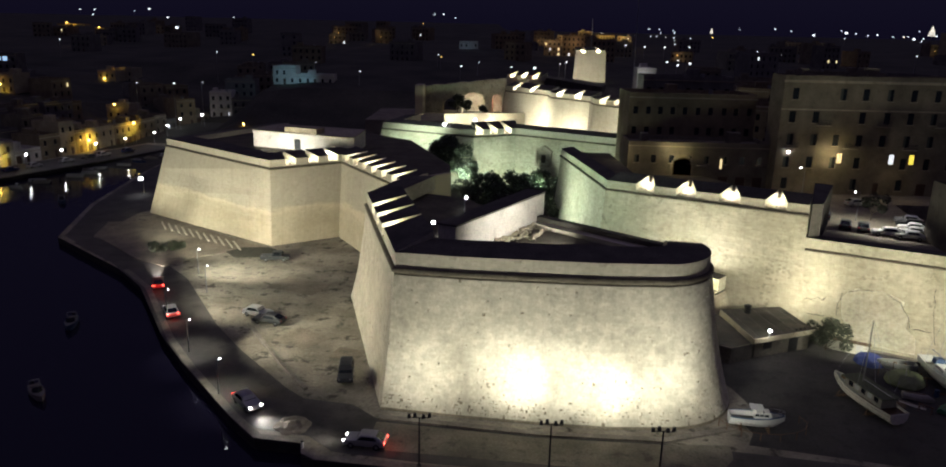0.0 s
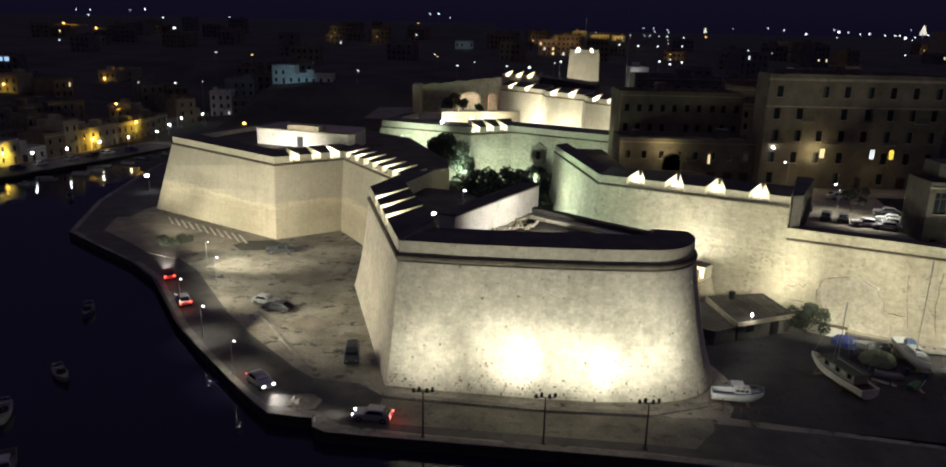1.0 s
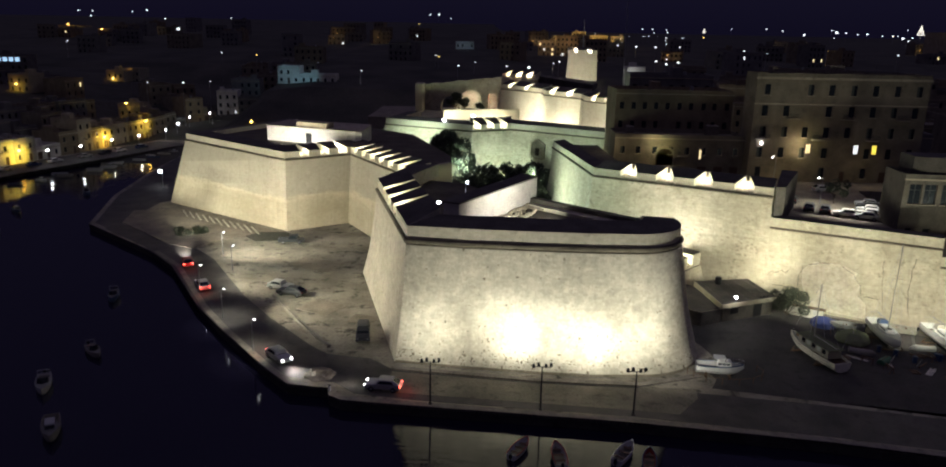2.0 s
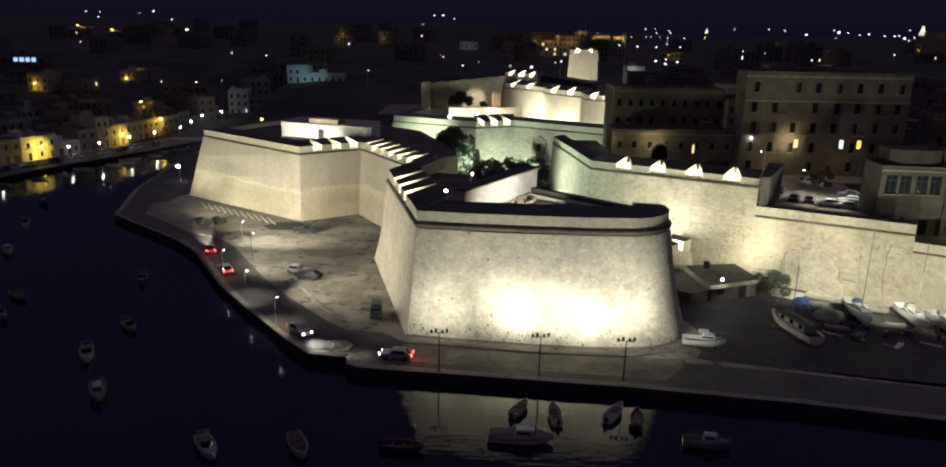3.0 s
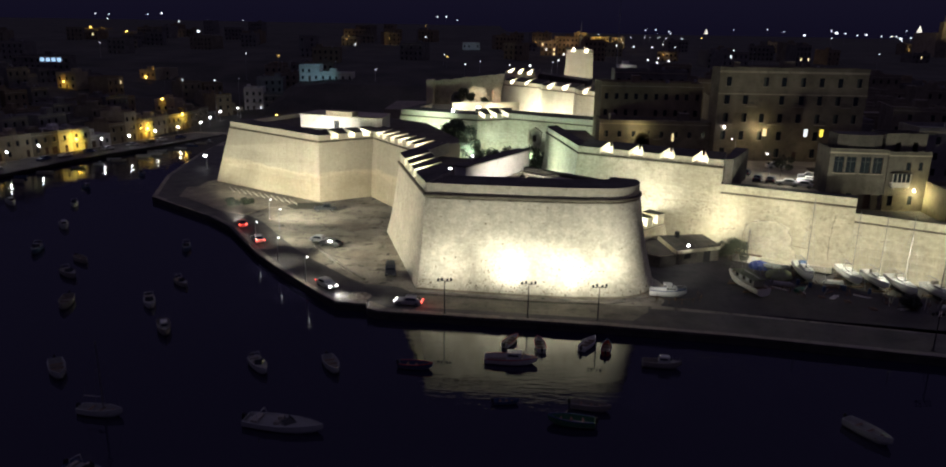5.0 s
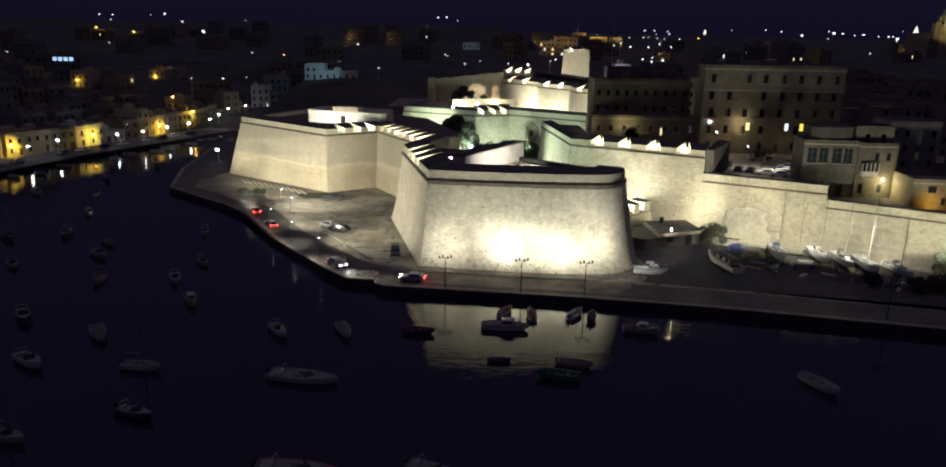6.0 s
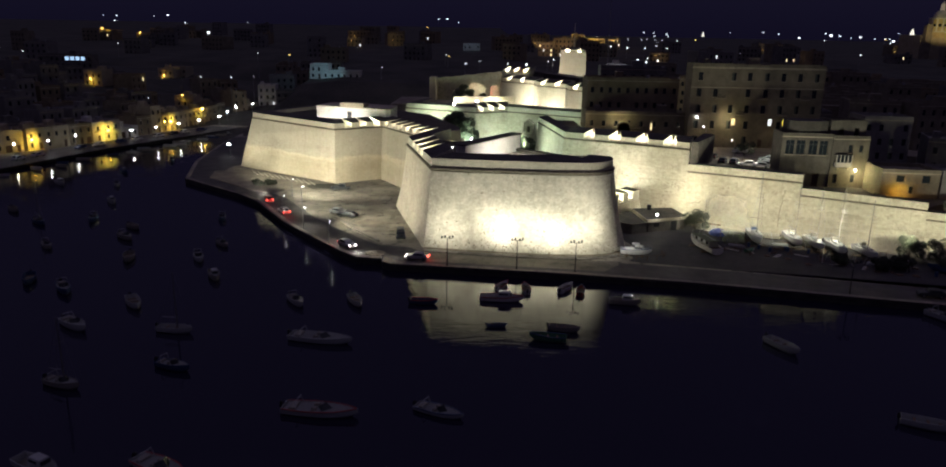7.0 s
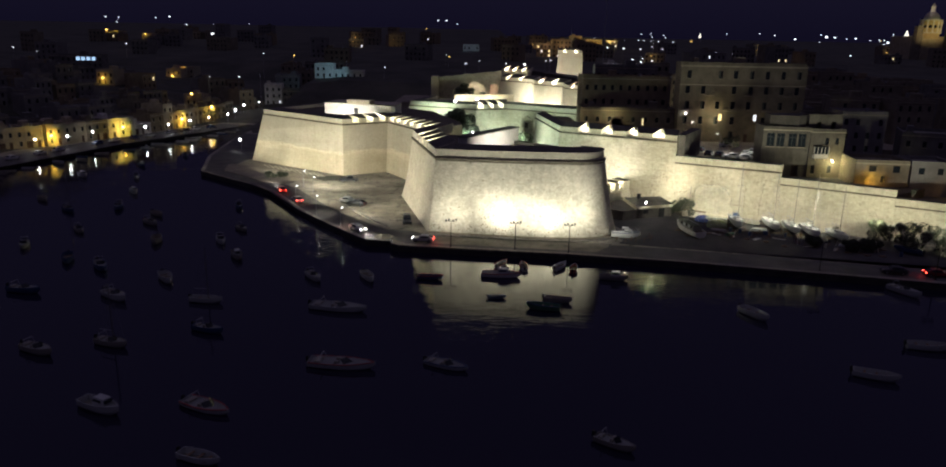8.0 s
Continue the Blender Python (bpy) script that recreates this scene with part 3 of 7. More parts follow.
bm = bmesh.new()
xs_grid = [-1500 + 75 * k for k in range(14)] + [-480 + 15 * k for k in range(68)] + [560 + 90 * k for k in range(18)]
ys_grid = [60 + 12 * k for k in range(32)] + [450 + 45 * k for k in range(14)] + [1100 + 150 * k for k in range(11)]
grid = [[bm.verts.new((x, y, land_height(x, y))) for x in xs_grid] for y in ys_grid]
for r0, r1 in zip(grid, grid[1:]):
    for k in range(len(xs_grid) - 1):
        if max(r0[k].co.z, r0[k + 1].co.z, r1[k].co.z, r1[k + 1].co.z) > -1.4:
            bm.faces.new((r0[k], r0[k + 1], r1[k + 1], r1[k]))
hillside = part("hillside", bm, HILL)
tagged(hillside, "dark scrub-covered hillside behind the town", "hill", kind="structure")


def strip(line, width, z, material, name, label, category, height=0.0, kind="structure", parent=None):
    """A flat or raised band along a line, to the left of its run."""
    other = offset_line(line, width)
    ob = part(name, prism(line + other[::-1], z - 0.3, z + height), material, parent)
    return tagged(ob, label, category, kind=kind)


ROAD = [(160, 51.2), (78, 63.6), (52, 68.8), (35, 72.1), (15.5, 74.9), (-6.8, 76.9), (-15.5, 78.2), (-18.5, 80.9), (-24.2, 81.9), (-28.8, 86.0), (-37.6, 96.0), (-44.2, 104.6), (-55.6, 122.6), (-66, 134), (-79, 145)]
road = tagged(part("road", prism(ROAD[::-1] + offset_line(ROAD, -7.2), -0.2, 0.012), ASPHALT), "worn asphalt harbour road along the quay", "road", kind="structure")
# lane stretched as a dark sheet to paint the shore ground unlit
tagged(part("road", prism([(-54.6, 122.9), (-55.0, 130.2), (-62.1, 135.4), (-70.4, 143.2), (-77.7, 149.6), (-77.6, 168.0), (-66.0, 196.0), (-66.0, 230.0), (-99.0, 230.0), (-97.0, 214.0), (-90.9, 175), (-83.0, 149.2), (-73.4, 140.9), (-61.4, 130.9)], -0.2, 0.016), ASPHALT), "dark asphalt lane along the creek, stretched over unlit ground", "road", kind="structure")
# lighter sheet over the road paints the masts' spill of light
tagged(part("quay_apron", prism([(-12.5, 79.0), (-6.8, 78.4), (15.5, 76.4), (21.0, 75.7), (24.0, 79.5), (24.4, 82.0), (17.6, 81.7), (5.0, 82.1), (-12.0, 84.2)], -0.2, 0.018), APRON_LIT), "worn concrete apron under the floodlight masts, coloured lighter for their spill", "pavement", kind="structure")
strip([p for p in QUAY[1:16]][::-1], 0.9, 0.0, KERB, "quay_kerb", "pale stone coping along the quay edge", "kerb", 0.08)
strip([(-21.4, 90.4), (-25.6, 96.0), (-30.0, 102.6), (-34.0, 108.8)], -0.5, 0.0, KERB, "low_wall", "low broken stone kerb beside the car park", "kerb", 0.35)
# dark sheet laid over the earth to paint the yard as unlit
yard = tagged(part("yard_ground", prism([(160, 59.5), (78, 71.6), (52, 76.8), (36, 80.2), (26.4, 82.2), (27.6, 84.6), (27.0, 87.4), (29.4, 90.2), (28.4, 94.6), (26.8, 99.0), (25.2, 103.5), (36, 116), (43.4, 111.2), (63.2, 99.0), (83.8, 89.4), (147, 55.8)], -0.2, 0.008), YARD_GROUND), "boatyard ground below the rampart, coloured dark as unlit", "ground", kind="structure")
pavement = tagged(part("pavement", prism([(-80, 160), (-67.5, 163.5), (-43.5, 145.5), (-52, 139.5), (-56, 132.6), (-62.1, 135.6), (-70.4, 143.4), (-77.6, 149.8)], -0.2, 0.10), PAVING), "raised worn paving below the bastion", "pavement", kind="structure")
for k in range(11):
    ax, ay = lerp2((-69.5, 161.2), (-50.0, 148.6), k / 10)
    tagged(part("parking_kerb", prism([(ax, ay), (ax + 0.32, ay + 0.05), (ax + 3.5, ay - 5.4), (ax + 3.2, ay - 5.5)], 0.0, 0.22), ROCK), "low pale kerb between parking bays", "kerb", "parking kerbs")
strip([(-12.0, 84.6), (5, 82.4), (18, 82.0), (26, 85.0)], 0.8, 0.0, KERB, "bastion_kerb", "stone kerb at the bastion's foot", "kerb", 0.2)

# ---- the great bastion ----
ARC = [radians(-90 + 9 * k) for k in range(1, 15)]
CB_TOP = [(-14.5, 133), (-19.0, 119.5), (-10.9, 90.2), (-3.9, 89.3), (5, 88.8), (12, 88.6), (17.6, 88.8)] + [(17.6 + 6.8 * math.cos(a), 95.6 + 6.8 * math.sin(a)) for a in ARC] + [(6.5, 114)]
CB_BASE = [(-17.5, 136), (-22.2, 121.8), (-12.1, 86.6), (-4.2, 85.5), (5, 84.5), (12.4, 84.0), (18.3, 84.4)] + [(18.3 + 9.3 * math.cos(a), 93.7 + 9.3 * math.sin(a)) for a in ARC] + [(10, 118.5)]
great = thing("bastion_wall_front", label="massive floodlit limestone bastion with a rounded shoulder", category="bastion", kind="structure")
part("scarp", scarp(CB_TOP[:3], CB_BASE[:3], 15.0, -0.5, FLARE, 2.5), STONE_BRIGHT, great)
part("scarp", scarp(CB_TOP[2:16], CB_BASE[2:16], 15.0, -0.5, FLARE, 2.5), RUBBLE_CORE, great, "rubble core behind lost face stones, dark to stand for recess shade")
part("scarp", scarp(CB_TOP[15:], CB_BASE[15:], 15.0, -0.5, FLARE, 2.5), STONE_BRIGHT, great)
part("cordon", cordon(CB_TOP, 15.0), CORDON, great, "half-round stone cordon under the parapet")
parapet(great, CB_TOP[:19], 15.0, {1: (8.0, 13.6, 19.0)}, 4.8, 1.9, 2.4)
# back edge in dark stone: its shade is in the colour
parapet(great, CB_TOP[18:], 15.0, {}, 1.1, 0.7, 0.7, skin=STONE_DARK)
part("terreplein", prism([(-12.5, 131), (-16, 119), (-8, 94), (16, 93), (20, 96), (18.5, 100), (5, 111), (1, 118), (-5, 128)], 8, 14.6), TERREPLEIN, great)

inner = thing("traverse_wall", label="whitewashed inner traverse wall lit by a lamp", category="wall", kind="structure")
part("wall_body", prism([(-4.6, 95.4), (6.7, 115.0), (4.6, 116.2), (-6.6, 96.4)], 14.0, 18.6), HOUSE_MATS[1], inner)
part("coping", prism([(-4.45, 95.1), (6.95, 115.1), (4.4, 116.5), (-6.9, 96.3)], 18.6, 18.8), STONE_DARK, inner)

# ---- the left bastion and its curtain ----
LB_TOP = [(-58, 206), (-73.0, 174.3), (-42.7, 150.5), (-30.9, 159.5), (-15.7, 135.8)]
LB_BASE = [(-61, 207), (-75.6, 168.9), (-41.9, 146.5), (-30.8, 154.2), (-17.8, 133.2)]
left = thing("bastion_wall_left", label="sharp-cornered golden limestone bastion and curtain wall", category="bastion", kind="structure")
part("scarp", scarp(LB_TOP, LB_BASE, 14.0, -0.5, STRAIGHT, 2.5), STONE_GOLD, left)
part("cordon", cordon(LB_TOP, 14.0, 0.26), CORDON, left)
parapet(left, LB_TOP, 14.0, {2: (4.2, 8.8, 13.0), 3: (2.6, 7.0, 11.4, 15.8, 20.2, 24.6)}, 4.6, 1.6, 2.0, skin=STONE_GOLD, peak=0.4, watts=240)
part("terreplein", prism([(-56, 204), (-69, 176), (-43, 155), (-31, 163.5), (-14.5, 137.5), (-8, 143.5), (-9, 155), (-20, 186), (-42, 206)], 3, 14.9), TERREPLEIN, left)
part("end_wall", prism([(-15.6, 136.0), (-8.0, 143.0), (-8.6, 143.8), (-15.4, 137.2)], 8, 15.6), STONE_GOLD, left)

cavalier = thing("gun_platform", label="low whitewashed building on the bastion lit from below", category="building")
part("wall_body", prism([(-52.5, 171.6), (-34, 164.8), (-30.6, 163.8), (-29.4, 164.8), (-29, 176), (-50, 182)], 14.5, 18.3), HOUSE_MATS[1], cavalier)
part("roof_room", prism([(-45, 169.15), (-37.5, 166.4), (-36.5, 169.6), (-44, 172.3)], 18.3, 19.6), HOUSE_MATS[0], cavalier)
part("door", prism([(-42.6, 167.88), (-41.2, 167.38), (-41.1, 167.6), (-42.5, 168.1)], 14.9, 17.2), METAL_DARK, cavalier, "dark timber door")
part("coping", prism([(-52.8, 171.5), (-34, 164.6), (-30.5, 163.6), (-29.2, 164.7), (-28.8, 176.2), (-50.1, 182.3)], 18.3, 18.45), STONE_CAP, cavalier)

# ---- the right-hand enceinte ----
RW_TOP = [(13.2, 166), (18.0, 133.4), (44.9, 118.8)]
RW_BASE = [(10.2, 166.5), (14.0, 130.4), (43.6, 111.5)]
upper = thing("rampart_wall_upper", label="tall weathered limestone rampart with lit embrasures", category="rampart", kind="structure")
part("scarp", scarp(RW_TOP, RW_BASE, 15.5, -0.5, FLARE_STRONG, 2.5), STONE_ROUGH, upper)
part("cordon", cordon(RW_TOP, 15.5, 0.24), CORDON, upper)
parapet(upper, RW_TOP, 15.5, {1: (6.4, 12.8, 19.4, 26.0)}, 2.5, 1.5, 1.9, wide=3.1, slot=0.5, watts=260, skin=STONE_ROUGH)
part("terreplein", prism([(17.5, 168), (19, 136), (45.6, 122.6), (48, 128), (25, 140), (23.5, 168)], 6, 16.0), TERREPLEIN, upper)
part("walkway", prism([(23.5, 168), (25, 140), (48, 128), (52, 137), (42, 160), (30, 172)], 6, 13.0), TERREPLEIN, upper)
# shade of the return is painted with the dark stone
part("return_wall", prism([(45.3, 118.95), (47.0, 119.3), (54.6, 133.6), (52.2, 135.0)], 0, 17.2), STONE_DARK, upper, "return of the parapet, its unlit face coloured dark")

lower = thing("rampart_wall_lower", label="lower stretch of weathered limestone rampart with a plain parapet", category="rampart", kind="structure")
R1 = [(44.6, 119.0), (66.6, 108.1)]
part("scarp", scarp(R1, [(43.6, 111.0), (63.0, 99.2)], 10.5, -0.5, FLARE_STRONG, 2.0), STONE_ROUGH, lower)
part("cordon", cordon(R1, 10.5, 0.22), CORDON, lower)
parapet(lower, R1, 10.5, {}, 2.2, 1.7, 1.8, skin=STONE_ROUGH)
R2 = [(66.6, 108.1), (86.6, 96.2)]
far_lower = thing("rampart_wall_end", label="lowest stretches of the limestone rampart beside the boatyard", category="rampart", kind="structure")
part("scarp", scarp(R2, [(63.0, 99.2), (83.6, 89.5)], 7.8, -0.5, FLARE_STRONG, 2.0), STONE_ROUGH, far_lower)
part("cordon", cordon(R2, 7.8, 0.2), CORDON, far_lower)
parapet(far_lower, R2, 7.8, {}, 2.0, 1.6, 1.7, skin=STONE_ROUGH)
R3 = [(86.6, 96.2), (150, 62)]
part("scarp", scarp(R3, [(83.6, 89.5), (147, 56)], 6.0, -0.5, FLARE_STRONG, 2.0), STONE_ROUGH, far_lower)
part("cordon", cordon(R3, 6.0, 0.2), CORDON, far_lower)
parapet(far_lower, R3, 6.0, {}, 2.0, 1.6, 1.7, skin=STONE_ROUGH)

battery = thing("low_battery_wall", label="low battery wall with three lit embrasures", category="wall", kind="structure")
LOWB = [(23.0, 106.5), (34.6, 119.2)]
part("scarp", scarp(LOWB, [(24.2, 105.4), (35.6, 118.2)], 3.7, -0.5, STRAIGHT, 2.0), STONE_ROUGH, battery)
parapet(battery, LOWB, 3.7, {0: (6.2, 10.0, 13.8)}, 3.4, 2.2, 2.4, wide=1.9, slot=0.6, watts=420, peak=0.0, skin=STONE_ROUGH)

# town platforms behind the enceinte
for outline_, top, lab in (([(45.6, 121.0), (66.8, 110.4), (69, 128), (74, 150), (200, 150), (260, 240), (30, 240), (24, 168), (52, 137)], 10.6, "pale worn concrete square and streets behind the rampart"),
                           ([(66.8, 110.0), (87, 98), (100, 108), (200, 100), (200, 151), (73, 151), (68, 129)], 7.9, "lower street behind the rampart"),
                           ([(87, 97.8), (150, 64), (300, 40), (300, 140), (199, 101), (100, 107.5)], 6.1, "lowest street behind the rampart")):
    tagged(part("town_ground", prism(outline_, -0.4, top), PAVING if top > 10 else ASPHALT), lab, "ground", kind="structure")

# ---- works at the back ----
FW_TOP = [(-26, 224), (-30, 206.5), (-5.6, 195.2), (4.8, 200.8), (23.0, 190.0), (28.6, 186.6)]
FW_BASE = [(-29.5, 224), (-33.0, 204.4), (-5.4, 191.6), (4.9, 197.0), (21.6, 187.6), (27, 184)]
back = thing("rampart_wall_back", label="inner limestone rampart above the planted ditch", category="rampart", kind="structure")
part("scarp", scarp(FW_TOP, FW_BASE, 14.8, -0.5, STRAIGHT, 2.5), STONE_ROUGH, back)
part("cordon", cordon(FW_TOP, 14.8, 0.24), CORDON, back)
parapet(back, FW_TOP, 14.8, {2: (1.6, 5.6, 9.6)}, 4.4, 1.7, 2.2, skin=STONE_GOLD)
part("terreplein", prism([(-22, 224), (-26, 209), (-5, 200), (5, 206), (25, 194), (31, 200), (8, 213), (-18, 220)], 2, 14.9), TERREPLEIN, back)
niche = thing("wall_niche", 11.6, 195.2, 8.2, -30.7, "small pedimented stone niche set on the inner rampart", "niche")
part("back", box(-1.6, 0.25, 0.0, 1.6, 1.6, 3.5), STONE_CAP, niche)
for sx in (-1.85, 1.85):
    part("pilaster", box(sx - 0.32, -0.05, 0.0, sx + 0.32, 1.6, 3.5, 0.02), STONE_CAP, niche)
bmn = bmesh.new()
tri = [bmn.verts.new(c) for c in ((-2.4, -0.15, 3.5), (2.4, -0.15, 3.5), (0, -0.15, 4.9), (-2.4, 1.7, 3.5), (2.4, 1.7, 3.5), (0, 1.7, 4.9))]
for f in ((0, 1, 2), (5, 4, 3), (0, 3, 4, 1), (1, 4, 5, 2), (2, 5, 3, 0)):
    bmn.faces.new([tri[i] for i in f])
part("pediment", bmn, STONE_CAP, niche)
part("sill", box(-2.2, -0.2, -0.3, 2.2, 1.6, -0.005), STONE_CAP, niche)
# flat dark slab stands in for the shade of a recess
part("recess_shade_slab", box(-0.55, 0.14, 0.5, 0.55, 0.24, 2.6), TERREPLEIN, niche)
low_bar = thing("forecourt_wall", label="low lit parapet wall before the gate arches", category="wall", kind="structure")
part("wall_body", prism([(-14, 210.5), (-2, 214), (7.5, 216.5), (7.3, 217.4), (-2.2, 214.9), (-14.2, 211.4)], 14.5, 18.6), STONE_GOLD, low_bar)

FF_TOP = [(2.5, 258), (15.0, 240), (15.6, 236), (26, 226), (26.6, 222.5), (38, 211)]
FF_BASE = [(1.0, 257), (14.2, 237.4), (14.8, 234), (25.4, 223.6), (26, 220.4), (37, 208.6)]
far = thing("fort_wall_far", label="brightly lit stepped fort wall with many embrasures", category="fort", kind="structure")
part("scarp", scarp(FF_TOP, FF_BASE, [21.2, 21.6, 21.3, 21.2, 20.9, 20.7], 8.0, STRAIGHT, 2.5), STONE_GOLD, far)
part("cordon", cordon(FF_TOP, [21.2, 21.6, 21.3, 21.2, 20.9, 20.7], 0.22), CORDON, far)
parapet(far, FF_TOP, [21.2, 21.6, 21.3, 21.2, 20.9, 20.7], {0: (5, 14), 2: (3.2, 10.0), 4: (3, 8, 13)}, 3.6, 1.5, 2.0, skin=STONE_GOLD, watts=700)
part("terreplein", prism([(4, 262), (17, 243), (28, 229), (40, 214), (60, 240), (44, 300), (8, 290)], 6, 20.0), TERREPLEIN, far)
high = thing("fort_wall_high", label="short upper parapet of the fort with three embrasures", category="fort", kind="structure")
HW = [(3.0, 277), (14.5, 268)]
part("scarp", scarp(HW, [(2.4, 276), (14.0, 267)], 24.0, 19.0, STRAIGHT, 2.0), STONE_GOLD, high)
parapet(high, HW, 24.0, {0: (2.5, 7.2, 12.0)}, 3.4, 1.5, 1.9, skin=STONE_GOLD, watts=700)
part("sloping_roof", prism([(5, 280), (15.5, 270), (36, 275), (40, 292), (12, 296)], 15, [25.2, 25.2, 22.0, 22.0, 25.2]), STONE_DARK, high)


def arch_wall(parent, p, q, z0, z1, arches, thick, material, rise=0.0):
    """An upright wall between two plan points with round arches cut through it."""
    length = math.dist(p, q)
    ux, uy = (q[0] - p[0]) / length, (q[1] - p[1]) / length
    bm = bmesh.new()
    prof = []
    for k in range(121):
        prof.append(length * k / 120)
    cols = []
    for s in prof:
        lo = z0
        for c, r, spring in arches:
            if abs(s - c) < r:
                lo = spring + math.sqrt(r * r - (s - c) ** 2)
        cols.append((s, lo))
    def pt(s, v, z):
        return bm.verts.new((p[0] + ux * s - uy * v, p[1] + uy * s + ux * v, z))
    tops = [z1 - 0.4 + rise * s / length + 0.5 * noise.noise((s * 0.35, 2, 0)) + 0.3 * noise.noise((s * 1.7, 9, 0)) for s, lo in cols]
    front = [(pt(s, 0, lo), pt(s, 0, h), pt(s, thick, lo), pt(s, thick, h)) for (s, lo), h in zip(cols, tops)]
    for a, b in zip(front, front[1:]):
        bm.faces.new((a[0], b[0], b[1], a[1]))
        bm.faces.new((b[2], a[2], a[3], b[3]))
        bm.faces.new((a[1], b[1], b[3], a[3]))
        bm.faces.new((b[0], a[0], a[2], b[2]))
    for e in (front[0], front[-1]):
        bm.faces.new((e[0], e[1], e[3], e[2]))
    bmesh.ops.recalc_face_normals(bm, faces=bm.faces[:])
    return part("arch_wall", bm, material, parent)


gate = thing("gate_wall", label="old gate wall with two round arches lit from behind", category="gate", kind="structure")
arch_wall(gate, (-25, 262), (2.5, 259), 13.0, 22.2, [(9.8, 2.9, 15.2), (17.4, 3.8, 16.6), (25.0, 1.7, 18.0)], 3.0, STONE_CAP, 3.4)
part("pier", prism([(-26.5, 254), (-24, 254), (-24, 262), (-26.5, 262)], 10, 22.6), STONE_GOLD, gate)
part("back_wall", prism([(-14, 270), (3, 269), (3, 270), (-14, 271)], 12, 20.5), STONE_CAP, gate)
point_light(-6.4, 262.4, 16.6, 2600, WARM, 0.2)
point_light(0.8, 261.6, 17.6, 420, (1.0, 0.30, 0.20), 0.2)
part("forecourt", prism([(-40, 238), (5, 238), (5, 272), (-40, 272)], 2, 13.2), PAVING, gate)

tower = thing("watch_tower", label="square battered keep with lit crenels on the skyline", category="tower")
TW = [(32.0, 330), (44.5, 330.5), (45.5, 343), (33, 343)]
part("scarp", scarp(TW[:2], [(30.6, 327.5), (44.8, 328)], 31.4, 14, STRAIGHT, 2.0), STONE_GOLD, tower)
# dark core paints the keep's right side as unlit
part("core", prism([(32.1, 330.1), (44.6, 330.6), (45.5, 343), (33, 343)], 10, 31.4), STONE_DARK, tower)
parapet(tower, TW[:3], 31.4, {0: (3.2, 9.2)}, 3.0, 1.6, 2.0, skin=STONE_GOLD, watts=1200)
for x, y, z0, z1 in ((38.7, 334, 33, 46), (51.0, 300, 20, 60)):
    mast = thing("flag_mast", x, y, z0, label="tall thin bare mast against the night sky", category="mast", group="masts")
    part("pole", rod((0, 0, 0), (0, 0, z1 - z0), 0.16, 0.07), METAL_GREY, mast)
    part("base", box(-0.5, -0.5, -0.4, 0.5, 0.5, 0.3, 0.1), STONE_CAP, mast)
ditch = tagged(part("ditch_garden", prism([(-8, 150), (9, 150), (10.5, 165), (16, 187), (5, 197), (-5, 192), (-29, 203), (-19, 188), (-8.5, 156)], -0.4, 3.0), TERREPLEIN), "dark planted earth in the ditch", "ground", kind="structure")
strip([(-150.5, 100), (-142.2, 148), (-130.8, 197), (-116.6, 231), (-106.5, 256)], 14.0, 0.0, ASPHALT, "waterfront_road", "dark asphalt road along the far waterfront", "road", 0.012)
for pts, h, lab in (([(-29, 104), (-24, 101.5), (-21.5, 105.5), (-26.5, 108.5)], 0.05, "pale worn concrete slab on the earth lot"),
                    ([(-36, 124), (-28, 121), (-26, 126.5), (-34, 129.5)], 0.04, "pale worn concrete slab on the earth lot"),
                    ([(-20.5, 99.5), (-16.8, 98.5), (-16.2, 101.4), (-19.8, 102.6)], 0.05, "pale worn concrete slab on the earth lot")):
    tagged(part("concrete_slab", prism(pts, -0.1, h), PAVING), lab, "slab", "concrete slabs")
tagged(part("weed_patch", prism([(-48.9, 142.0), (-46.6, 145.0), (-42.2, 145.6), (-38.4, 142.6), (-41.5, 139.6), (-46.2, 138.9)], -0.1, 0.13), HILL), "dark patch of weeds at the bastion's corner", "weeds", kind="stuff")

